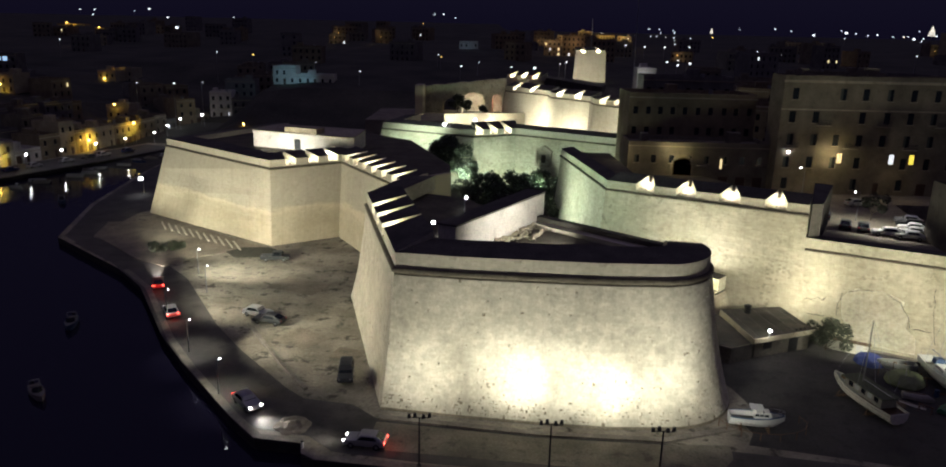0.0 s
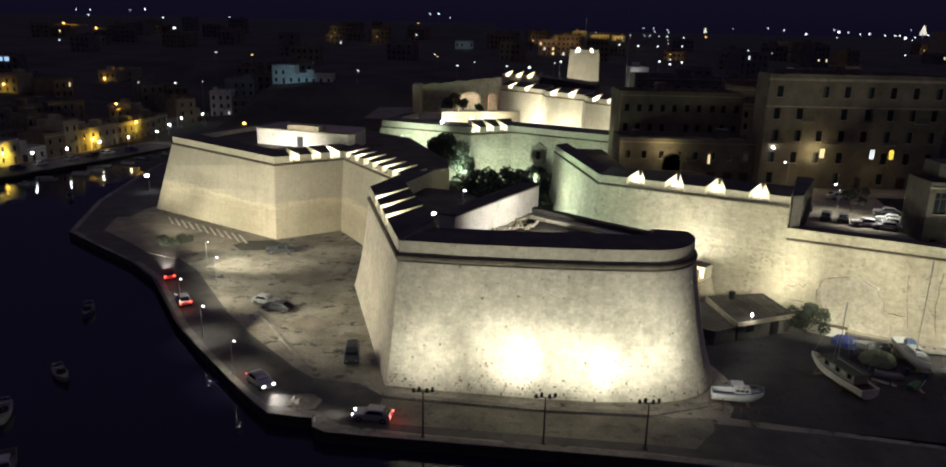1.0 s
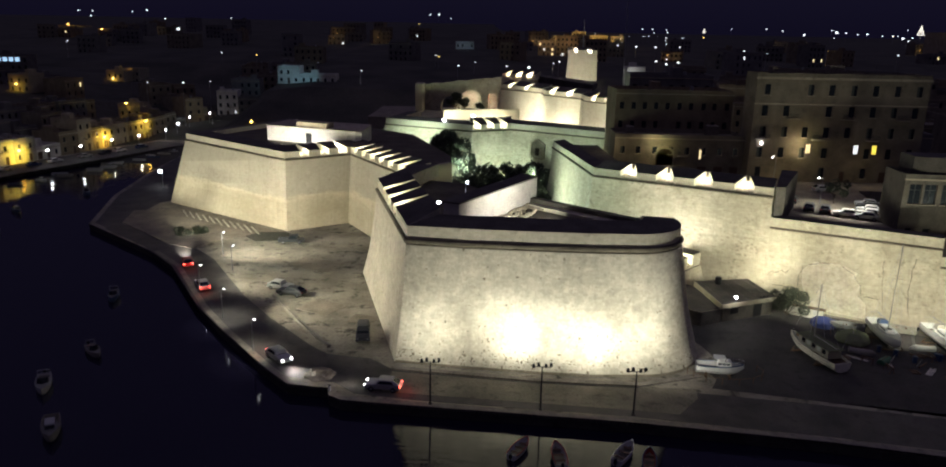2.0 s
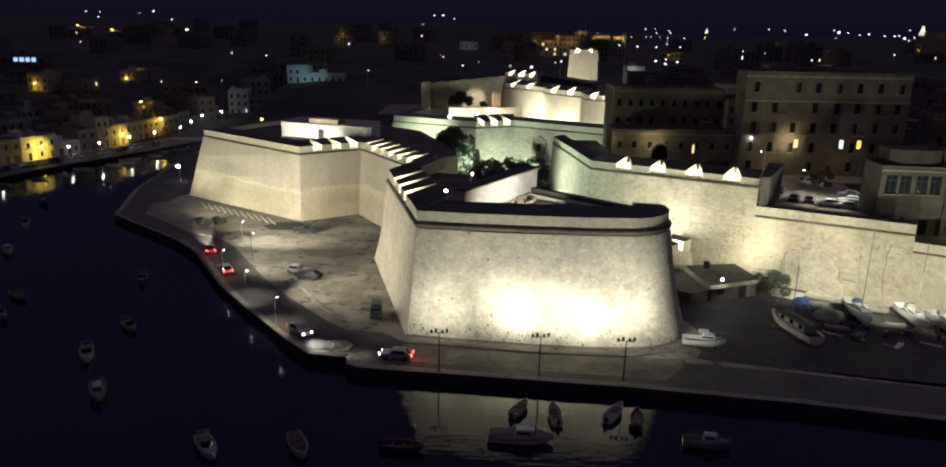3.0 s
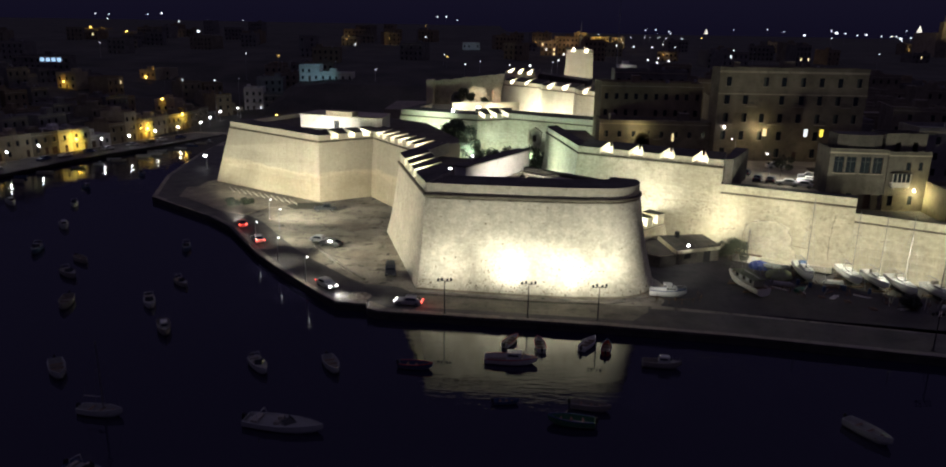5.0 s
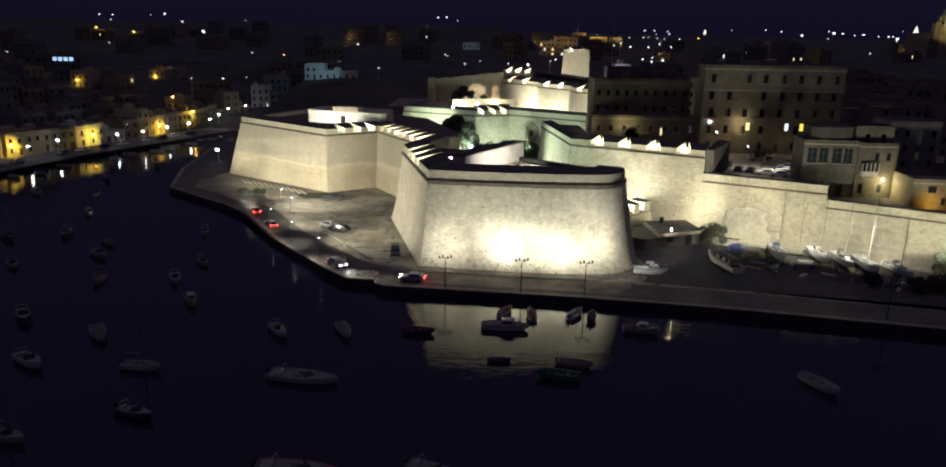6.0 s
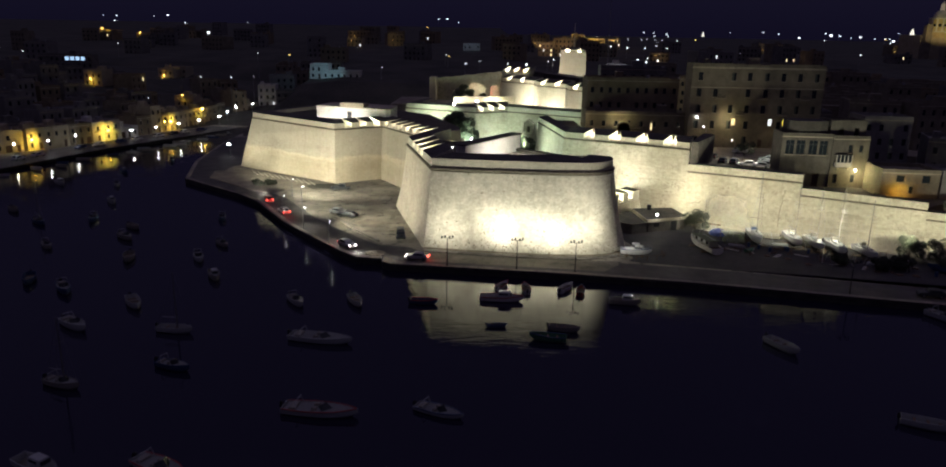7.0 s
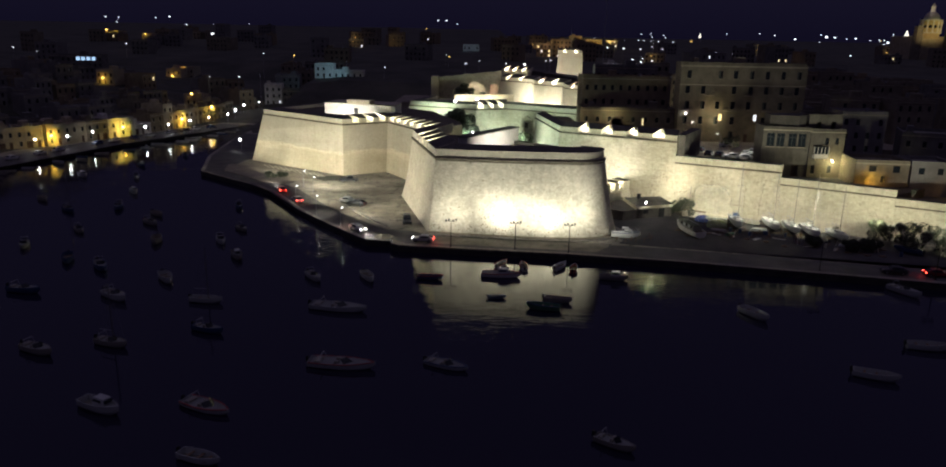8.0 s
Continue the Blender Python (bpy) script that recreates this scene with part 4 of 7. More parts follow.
# ---- houses ----


def facade(w, h, d, openings, reveal=0.3, parapet_h=0.8):
    """A flat-roofed house body, front on y = 0, with real recesses for its openings (x0, z0, x1, z1)."""
    bm = bmesh.new()
    xs = sorted({0.0, w, *[o[0] for o in openings], *[o[2] for o in openings]})
    zs = sorted({0.0, h, *[o[1] for o in openings], *[o[3] for o in openings]})

    def quad(*pts):
        bm.faces.new([bm.verts.new(p) for p in pts])
    for x0, x1 in zip(xs, xs[1:]):
        for z0, z1 in zip(zs, zs[1:]):
            cx, cz = (x0 + x1) / 2, (z0 + z1) / 2
            if not any(o[0] < cx < o[2] and o[1] < cz < o[3] for o in openings):
                quad((x0, 0, z0), (x1, 0, z0), (x1, 0, z1), (x0, 0, z1))
    for x0, z0, x1, z1 in openings:
        r = reveal
        quad((x0, 0, z0), (x0, 0, z1), (x0, r, z1), (x0, r, z0))
        quad((x1, 0, z1), (x1, 0, z0), (x1, r, z0), (x1, r, z1))
        quad((x0, 0, z0), (x0, r, z0), (x1, r, z0), (x1, 0, z0))
        quad((x0, 0, z1), (x1, 0, z1), (x1, r, z1), (x0, r, z1))
    quad((w, 0, 0), (w, d, 0), (w, d, h), (w, 0, h))
    quad((w, d, 0), (0, d, 0), (0, d, h), (w, d, h))
    quad((0, d, 0), (0, 0, 0), (0, 0, h), (0, d, h))
    t, k = 0.3, h - parapet_h
    quad((t, t, k), (w - t, t, k), (w - t, d - t, k), (t, d - t, k))
    for a, b in (((0, 0), (w, 0)), ((w, 0), (w, d)), ((w, d), (0, d)), ((0, d), (0, 0))):
        ia = (min(max(a[0], t), w - t), min(max(a[1], t), d - t))
        ib = (min(max(b[0], t), w - t), min(max(b[1], t), d - t))
        quad((*a, h), (*b, h), (*ib, h), (*ia, h))
        quad((*ia, h), (*ib, h), (*ib, k), (*ia, k))
    return bm


PANE_CACHE = {}


def shared_box(key, material, *dims):
    """One mesh for all alike boxes, centred on its foot."""
    if (key, dims) not in PANE_CACHE:
        bm = box(-dims[0] / 2, 0, 0, dims[0] / 2, dims[1], dims[2])
        data = bpy.data.meshes.new(key)
        bm.to_mesh(data)
        bm.free()
        data.materials.append(material)
        PANE_CACHE[(key, dims)] = data
    return PANE_CACHE[(key, dims)]


def piece(name, data, parent, x, y, z, rz=0):
    ob = new(name, data)
    ob.parent = parent
    ob.matrix_basis = pose(x, y, z, 0, 0, rz)
    return ob


SHUTTER = plain("painted_shutter", (0.05, 0.06, 0.05), 0.7)
DOOR_PAINT = plain("painted_door", (0.07, 0.04, 0.025), 0.6)


def house(x, y, z, rz, w, d, floors, material, rng, label, lit=0.0, detail=2, group="houses", category="house", storey=3.2, lit_mats=None, spacing=2.6, win=(1.0, 1.55)):
    h = floors * storey + 0.9
    ob = thing("house", x, y, z, rz, label, category, group)
    openings, kinds = [], []
    n = max(1, int(w / spacing))
    for f in range(floors):
        for k in range(n):
            cx = w * (k + 0.5) / n + rng.uniform(-0.15, 0.15)
            if f == 0 and (k == n // 2 or detail > 1 and rng.random() < 0.35):
                half = 0.55 if k == n // 2 else 0.95
                openings.append((cx - half, 0.05, cx + half, 2.35))
                kinds.append("door")
            elif rng.random() < 0.9:
                z0 = f * storey + (0.9 if f == 0 else 0.75)
                openings.append((cx - win[0] / 2, z0, cx + win[0] / 2, z0 + win[1]))
                kinds.append("window")
    part("wall", facade(w, h, d, openings), material, ob)
    part("cornice", box(-0.12, -0.16, h - 1.0, w + 0.12, 0.0, h - 0.82), STONE_CAP, ob)
    for o, kind in zip(openings, kinds):
        cx, ww, hh = (o[0] + o[2]) / 2, o[2] - o[0], o[3] - o[1]
        if kind == "door":
            piece("door", shared_box("door", DOOR_PAINT, round(ww, 2), 0.08, round(hh, 2)), ob, cx, 0.22, o[1])
            continue
        mat, key = GLASS, "window"
        if rng.random() < lit:
            key, mat = rng.choice(lit_mats or (("window_lit", LIT_WARM), ("window_white", LIT_WHITE)))
        win = piece("window", shared_box(key, mat, round(ww, 2), 0.05, round(hh, 2)), ob, cx, 0.24, o[1])
        if detail > 1:
            piece("sill", shared_box("sill", STONE_CAP, round(ww + 0.3, 2), 0.22, 0.1), win, 0, -0.36, -0.1)
            if rng.random() < 0.4:
                piece("shutter", shared_box("shutter", SHUTTER, 0.5, 0.05, round(hh, 2)), win, -0.27, -0.07, 0)
    if detail > 1 and floors > 1 and rng.random() < 0.6:
        cx = w * rng.uniform(0.3, 0.7)
        bal = part("balcony", box(cx - 1.0, -0.85, storey + 0.35, cx + 1.0, -0.005, storey + 0.5), STONE_CAP, ob)
        for k in range(9):
            piece("baluster", shared_box("baluster", METAL_DARK, 0.035, 0.035, 0.9), bal, cx - 0.95 + k * 0.2375, -0.82, storey + 0.5)
        part("handrail", box(cx - 1.0, -0.83, storey + 1.4, cx + 1.0, -0.77, storey + 1.45), METAL_DARK, bal)
    if rng.random() < 0.7:
        rx, rw = rng.uniform(0.5, max(0.6, w - 3.5)), rng.uniform(2.2, 3.2)
        part("roof_room", box(rx, d * 0.45, h - 0.8, rx + rw, d * 0.45 + 2.6, h + 1.5), material, ob)
    if detail > 1:
        for k in range(rng.choice((1, 2, 3))):
            tx = rng.uniform(0.6, w - 1.2)
            part("aerial", rod((tx, d * 0.3, h - 0.8), (tx, d * 0.3, h + rng.uniform(1.2, 2.4)), 0.03, 0.02, 4), METAL_DARK, ob)
        part("stair_head", box(w * 0.1, d * 0.3, h - 0.8, w * 0.1 + 1.6, d * 0.3 + 2.2, h + 1.2, 0.05), material, ob)
    if rng.random() < 0.5:
        part("water_tank", rod((w * 0.7, d * 0.5, h - 0.8), (w * 0.7, d * 0.5, h + 0.5), 0.5, 0.5, 10), METAL_GREY, ob)
    return ob


rng = random.Random(11)
WATERFRONT = [(-178, 152), (-161, 174), (-151.7, 186.2), (-139.3, 211.6), (-129.9, 243.3), (-125.2, 264.2), (-121.5, 293), (-113, 304), (-96, 307)]
COLOURS = ("honey limestone", "whitewashed", "grey rendered", "ochre rendered")
for (ax, ay), (bx, by) in zip(WATERFRONT, WATERFRONT[1:]):
    length = math.hypot(bx - ax, by - ay)
    rz = math.degrees(math.atan2(by - ay, bx - ax))
    s = 0.0
    while s < length - 4:
        w = min(rng.uniform(5.5, 9.0), length - s)
        m = rng.choice((0, 0, 1, 1, 2, 3))
        fl = rng.choice((1, 2, 2, 2, 3))
        house(ax + (bx - ax) * s / length, ay + (by - ay) * s / length, max(0.02, land_height(ax + (bx - ax) * s / length + 3, ay + (by - ay) * s / length) - 0.6), rz, w - 0.05, rng.uniform(8, 11), fl, rng.choice((HOUSE_MATS, SHADED_MATS))[m], rng,
              "%s %s-storey flat-roofed house on the waterfront" % (COLOURS[m], ("", "one", "two", "three")[fl]), 0.06)
        s += w

# sodium lamps on the slope, each kept in clear sight of the camera
SLOPE_LAMPS = ((-181.0, 282.0, 17.3, 650), (-175.6, 360.5, 18.1, 1500), (-179.5, 352.5, 15.0, 900), (-145.2, 292.5, 6.8, 3000), (-142.1, 287.2, 10.5, 200), (-290.0, 560.0, 36.0, 900), (-88.0, 270.0, 6.6, 300))


def keeps_clear(x, y):
    """True where a house would not stand between a slope lamp and the camera."""
    for lx, ly, lz, w in SLOPE_LAMPS:
        d = math.hypot(lx, ly)
        ux, uy = -lx / d, -ly / d
        s = (x - lx) * ux + (y - ly) * uy
        if -6 < s < 34 and abs((x - lx) * uy - (y - ly) * ux) < 11:
            return False
    return True


# houses that climb the slope behind the waterfront
for row, (off, up) in enumerate(((14, 0), (27, 0), (41, 0), (56, 0), (74, 0))):
    for (ax, ay), (bx, by) in zip(WATERFRONT, WATERFRONT[1:]):
        length = math.hypot(bx - ax, by - ay)
        ux, uy = (bx - ax) / length, (by - ay) / length
        s = rng.uniform(0, 4)
        while s < length - 3:
            w = rng.uniform(7, 12)
            if rng.random() < 0.86:
                hx, hy = ax + ux * s - uy * off, ay + uy * s + ux * off
                if not keeps_clear(hx, hy):
                    s += w
                    continue
                m = rng.choice((0, 1, 2, 3))
                house(hx, hy, land_height(hx, hy) - 1.2, math.degrees(math.atan2(uy, ux)) + rng.uniform(-6, 6), w, rng.uniform(8, 10), rng.choice((2, 2, 3)), SHADED_MATS[m], rng,
                      "%s flat-roofed house on the dark slope" % COLOURS[m], 0.03, 1, "hillside houses")
            s += w + rng.uniform(0.5, 5)

# scattered houses on the far ridge
for k in range(70):
    hx, hy = rng.uniform(-330, 420), rng.uniform(330, 720)
    if -30 < hx < 75 and hy < 420:
        continue
    m = rng.choice((0, 1, 2, 3))
    lit_house = house(hx, hy, land_height(hx, hy) - 1.0, rng.uniform(-25, 25), rng.uniform(9, 18), rng.uniform(8, 14), rng.choice((2, 3, 3, 4)), SHADED_MATS[m], rng,
          "distant %s flat-roofed house" % COLOURS[m], 0.02, 1, "distant houses")
    # every sixth house gets an added lamp that lifts the dark ridge
    if k % 6 == 0:
        point_light(hx + 4, hy - 6, land_height(hx, hy) + 4.5, 170, (1.0, 0.72, 0.42), 0.3)
        part("wall_lamp", ball(4.0, -0.3, 5.2, 0.3), FAR_SODIUM, lit_house)

for hx, w, fl in ((29, 11, 2), (41, 14, 3), (57, 10, 2)):
    house(hx, 502, 24.5, -4, w, 10, fl + 1, SHADED_MATS[3], rng, "distant ochre house lit by warm lamps", 0.1, 1, "distant houses")
    point_light(hx + w * 0.5, 497.5, 33.5, 420, (1.0, 0.66, 0.36), 0.4)
house(-25, 500, 22.5, 3, 12, 10, 3, HOUSE_MATS[1], rng, "distant pale house in bluish light", 0.0, 1, "distant houses")
point_light(-19, 494, 31, 110, (0.4, 0.7, 1.0), 0.4)
house(-434, 752, 30.0, 6, 26, 16, 2, HOUSE_MATS[3], rng, "distant ochre block lit by a yellow lamp", 0.0, 1, "distant houses")
point_light(-419, 749.5, 38.0, 500, SODIUM, 0.5)
house(-372, 762, 29.0, 2, 34, 16, 3, HOUSE_MATS[0], rng, "distant limestone block in faint warm light", 0.0, 1, "distant houses")
point_light(-354, 744, 42.0, 1300, (1.0, 0.6, 0.35), 0.5)

# lamp-lit quarter on the skyline behind the keep
r12 = random.Random(5)
for x, w, fl in ((38, 12, 3), (54, 15, 3), (72, 12, 4), (88, 16, 3), (107, 12, 3)):
    zg = land_height(x, 700) - 1.0
    house(x, 700, zg, r12.uniform(-5, 5), w, 10, fl, HOUSE_MATS[0], r12, "distant limestone house lit by sodium lamps", 0.1, 1, "distant houses")
    point_light(x + w * 0.4, 692, zg + 8.5, 1500, (1.0, 0.66, 0.22), 0.4)

house(52.6, 300, 19.2, 2, 7.0, 8, 2, HOUSE_MATS[1], r12, "small pale house lit white beside the keep", 0.0, 1, "old quarter houses", "house", 3.8)
point_light(54.5, 297.0, 25.5, 260, COLD, 0.3)

# villa with a blue-lit front
villa = house(-90, 313, land_height(-80, 313) - 1.0, 2, 9, 9, 2, HOUSE_MATS[1], rng, "white villa lit by a cold blue lamp", 0.0, 1, "", "house")
house(-81, 314, land_height(-76, 313) - 1.0, 4, 15, 9, 1, HOUSE_MATS[1], rng, "long low white villa wing lit by a blue lamp", 0.0, 1, "", "house")
spot_light((-74, 300, 25), (-82, 313, 21), 2600, 80, (0.35, 0.75, 1.0), 0.8)

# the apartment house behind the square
apt = house(54.0, 158, 10.6, 1.5, 36, 6.5, 5, SHADED_MATS[0], random.Random(5), "five-storey limestone apartment house with iron balconies", 0.0, 2, "", "apartment house", 4.35,
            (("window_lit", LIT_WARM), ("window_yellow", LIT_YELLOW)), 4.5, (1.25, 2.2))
part("string_course", box(-0.1, -0.14, 16.2, 36.1, -0.01, 16.45), STONE_CAP, apt)
part("roof_parapet", box(-0.15, -0.2, 21.35, 36.15, 0.25, 21.8), STONE_CAP, apt)
for k in range(6):
    bx = 2.5 + 5.7 * k
    bal = part("balcony", box(bx - 1.3, -0.95, 8.95 + 4.35 * (k % 2), bx + 1.3, -0.01, 9.1 + 4.35 * (k % 2)), STONE_CAP, apt)
    for j in range(11):
        piece("baluster", shared_box("baluster", METAL_DARK, 0.035, 0.035, 0.95), bal, bx - 1.25 + j * 0.25, -0.92, 9.1 + 4.35 * (k % 2))
    part("handrail", box(bx - 1.3, -0.93, 10.05 + 4.35 * (k % 2), bx + 1.3, -0.87, 10.1 + 4.35 * (k % 2)), METAL_DARK, bal)

for lx, mat, lab in ((12.3, LIT_WARM, "warm lit window"), (22.4, LIT_WHITE, "white lit window"), (26.3, LIT_YELLOW, "yellow lit window")):
    lw = part("lit_window", box(lx - 0.42, -0.05, 6.2, lx + 0.42, -0.012, 8.0), mat, apt, lab)
    part("window_frame", box(lx - 0.52, -0.09, 8.0, lx + 0.52, -0.012, 8.14), STONE_CAP, lw)
    part("mullion", box(lx - 0.03, -0.08, 6.2, lx + 0.03, -0.052, 8.0), METAL_DARK, lw)
part("wall_lamp", ball(2.2, -0.35, 8.2, 0.2), LAMP_WHITE, apt, "small wall lamp")

# houses round the square and along the rampart
r2 = random.Random(23)
SQUARE = ((104.0, 104.5, -14, 11, 9, 2, 2, 3.4), (116, 101.5, -24, 12, 10, 2, 2, 3.2), (128, 96, -28, 12, 10, 1, 3, 3.2), (139, 90.5, -28, 12, 10, 2, 0, 3.2), (26.2, 161.0, 0, 27.6, 9, 2, 0, 4.1), (105, 132, -20, 14, 12, 3, 2, 3.6), (120, 124, -22, 14, 12, 3, 0, 3.5))
for hx, hy, rz, w, d, fl, m, st in SQUARE:
    house(hx, hy, 10.58 if hx < 60 else 6.08, rz, w, d, fl, SHADED_MATS[m], r2, "%s flat-roofed house beside the rampart" % COLOURS[m], 0.0, 2, "rampart houses", "house", st, spacing=3.4)
house(27.5, 171.5, 10.58, 1, 26.5, 12, 4, SHADED_MATS[3], r2, "dark four-storey block between the square and the fort", 0.0, 1, "rampart houses", "house", 4.2)
house(33.0, 186.5, 10.58, -3, 20, 10, 5, SHADED_MATS[2], r2, "dark stepped block with roof rooms behind the square", 0.0, 1, "rampart houses", "house", 3.9)
house(90.6, 135.0, 7.88, -4, 11.2, 10, 4, SHADED_MATS[1], r2, "tall grey rendered house behind the corner house", 0.0, 1, "rampart houses", "house", 3.4)

# cream stone coloured dark, in place of dim light on the facades
CORNER_STONE = rough_material("dim_corner_stone", (0.085, 0.076, 0.060), (0.15, 0.135, 0.105), 0.3, 5.0, 0.92, 0.4, 0.4)
# the big corner house over the lower rampart: wide loggia windows, a set-back top storey and a closed balcony
corner = thing("house", 65.2, 118.5, 7.88, -3.0, "large cream corner house with paired loggia windows above the rampart", "house", "rampart houses")
HF = [(0.9, 7.2, 2.8, 10.4), (3.2, 7.2, 5.1, 10.4), (5.9, 7.2, 7.8, 10.4), (8.2, 7.2, 10.0, 10.4), (1.2, 1.2, 2.3, 3.2), (4.0, 1.2, 5.1, 3.2), (7.4, 0.1, 8.8, 3.0)]
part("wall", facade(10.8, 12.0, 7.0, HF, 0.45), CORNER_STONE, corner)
for x0, z0, x1, z1 in HF[:4]:
    w = piece("window", shared_box("window", GLASS, round(x1 - x0, 2), 0.05, round(z1 - z0, 2)), corner, (x0 + x1) / 2, 0.36, z0)
    piece("mullion", shared_box("mullion", SHUTTER, 0.09, 0.06, round(z1 - z0, 2)), w, 0, -0.07, 0)
    piece("transom", shared_box("transom", SHUTTER, round(x1 - x0, 2), 0.06, 0.09), w, 0, -0.07, 2.2)
    piece("sill", shared_box("sill", STONE_CAP, round(x1 - x0 + 0.3, 2), 0.24, 0.12), w, 0, -0.58, -0.12)
for x0, z0, x1, z1 in HF[4:6]:
    piece("window", shared_box("window", GLASS, round(x1 - x0, 2), 0.05, round(z1 - z0, 2)), corner, (x0 + x1) / 2, 0.36, z0)
piece("door", shared_box("door", DOOR_PAINT, 1.4, 0.08, 2.9), corner, 8.1, 0.34, 0.1)
part("cornice", box(-0.15, -0.25, 11.05, 10.95, -0.005, 11.3), STONE_CAP, corner)
part("attic", prism([(1.6, 1.6), (3.4, 0.8), (8.2, 0.8), (10.0, 1.6), (10.0, 6.2), (1.6, 6.2)], 11.25, 14.6), STONE_DARK, corner, "dark set-back attic with chamfered ends")
wing = thing("house", 76.1, 117.75, 7.88, 2.0, "cream house wing with a set-back upper storey and a lamp", "house", "rampart houses")
WF = [(3.6, 8.0, 4.5, 9.6), (6.0, 8.0, 6.9, 9.6), (4.9, 1.2, 5.9, 3.0), (0.9, 1.0, 1.9, 3.0)]
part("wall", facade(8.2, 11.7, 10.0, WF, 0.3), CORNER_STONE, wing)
for x0, z0, x1, z1 in WF:
    piece("window", shared_box("window", GLASS, round(x1 - x0, 2), 0.05, round(z1 - z0, 2)), wing, (x0 + x1) / 2, 0.24, z0)
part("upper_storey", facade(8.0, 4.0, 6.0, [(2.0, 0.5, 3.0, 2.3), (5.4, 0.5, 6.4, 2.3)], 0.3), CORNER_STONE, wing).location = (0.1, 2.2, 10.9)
part("cornice", box(-0.1, -0.2, 10.8, 8.3, -0.005, 11.0), STONE_CAP, wing)
lowh = thing("house", 83.0, 108.2, 7.0, -4.0, "low honey limestone house over the rampart with small windows", "house", "rampart houses")
LF = [(2.9, 4.3, 4.6, 5.7), (8.1, 4.2, 9.7, 5.8), (5.7, 1.9, 6.6, 3.4)]
part("wall", facade(11.6, 7.0, 9.0, LF, 0.3), SHADED_MATS[0], lowh)
for x0, z0, x1, z1 in LF:
    piece("window", shared_box("window", GLASS, round(x1 - x0, 2), 0.05, round(z1 - z0, 2)), lowh, (x0 + x1) / 2, 0.24, z0)
part("cornice", box(-0.1, -0.16, 6.1, 11.7, -0.005, 6.3), STONE_CAP, lowh)
next_low = thing("house", 94.9, 107.2, 6.08, -6.0, "low grey rendered house next in the row", "house", "rampart houses")
part("wall", facade(9.0, 8.0, 9.0, [(1.6, 5.0, 2.9, 6.5), (5.6, 5.0, 6.9, 6.5)], 0.3), SHADED_MATS[1], next_low)
for cx in (2.25, 6.25):
    piece("window", shared_box("window", GLASS, 1.3, 0.05, 1.5), next_low, cx, 0.24, 5.0)

# timber closed balcony on the corner house
gal = thing("closed_balcony", 78.6, 117.7, 12.7, 2, "pale timber closed balcony with small panes on stone corbels", "balcony")
part("body", box(-1.7, -0.95, 0.0, 1.7, -0.02, 1.0), HOUSE_MATS[1], gal)
part("roof", box(-1.85, -1.1, 2.7, 1.85, -0.02, 2.86, 0.05), STONE_DARK, gal)
for k in range(5):
    px = -1.7 + 0.85 * k
    part("post", box(px - 0.06, -0.95, 1.0, px + 0.06, -0.83, 2.7), HOUSE_MATS[1], gal)
for k in range(4):
    px = -1.275 + 0.85 * k
    part("pane", box(px - 0.35, -0.90, 1.02, px + 0.35, -0.87, 2.68), GLASS, gal)
for sx in (-1.1, 1.1):
    part("corbel", box(sx - 0.12, -0.7, -0.45, sx + 0.12, -0.02, -0.005, 0.03), STONE_CAP, gal)

# garden table shade and plants on the terrace of the lower rampart
for px, py, ph in ((68.5, 109.6, 0.9), (72.2, 107.4, 1.2), (79.6, 103.0, 1.4), (82.0, 101.6, 1.0), (90.5, 97.2, 1.1)):
    pot = thing("potted_plant", px, py, 7.9, 0, "small potted plant on the rampart terrace", "plant", "potted plants")
    part("pot", rod((0, 0, 0), (0, 0, 0.5), 0.22, 0.3, 10), CORDON, pot)
    leaves = new("leaves", foliage(r2, [(0, 0, 0.5 + ph * 0.5, ph * 0.55)], 90, 0.16))
    leaves.parent = pot
for gx in range(9):
    for gy in range(7):
        hx, hy = 34 + gx * 17 + r2.uniform(-3, 3), 178 + gy * 19 + r2.uniform(-3, 3) - gx * 3
        if hx < 62 and hy < 225 or hx < 110 and hy < 150 or hx < 70 and 225 < hy < 300 and gx < 2:
            continue
        m = r2.choice((0, 0, 2, 3))
        house(hx, hy, 10.0 + max(0, (hy - 180) * 0.05), r2.uniform(-14, 6), r2.uniform(11, 16), r2.uniform(10, 14), r2.choice((3, 3, 4)), SHADED_MATS[m], r2,
              "%s town house in the dark old quarter" % COLOURS[m], 0.003, 1, "old quarter houses")

# arched gateway and pale door of the long low building by the square
low_arch = thing("arched_doorway", 37.0, 160.93, 10.6, 0, "dark arched gateway with a stone surround", "doorway")
bm = bmesh.new()
for r, dep in ((1.9, 0.0),):
    rim = [(r * math.cos(math.pi * k / 12), 4.2 + r * math.sin(math.pi * k / 12)) for k in range(13)]
    outline_ = [(r, 0.0)] + rim + [(-r, 0.0)]
    bm.faces.new([bm.verts.new((x, 0.0, z)) for x, z in outline_])
bmesh.ops.solidify(bm, geom=bm.faces[:], thickness=0.06)
part("door_leaf", bm, DOOR_PAINT, low_arch)
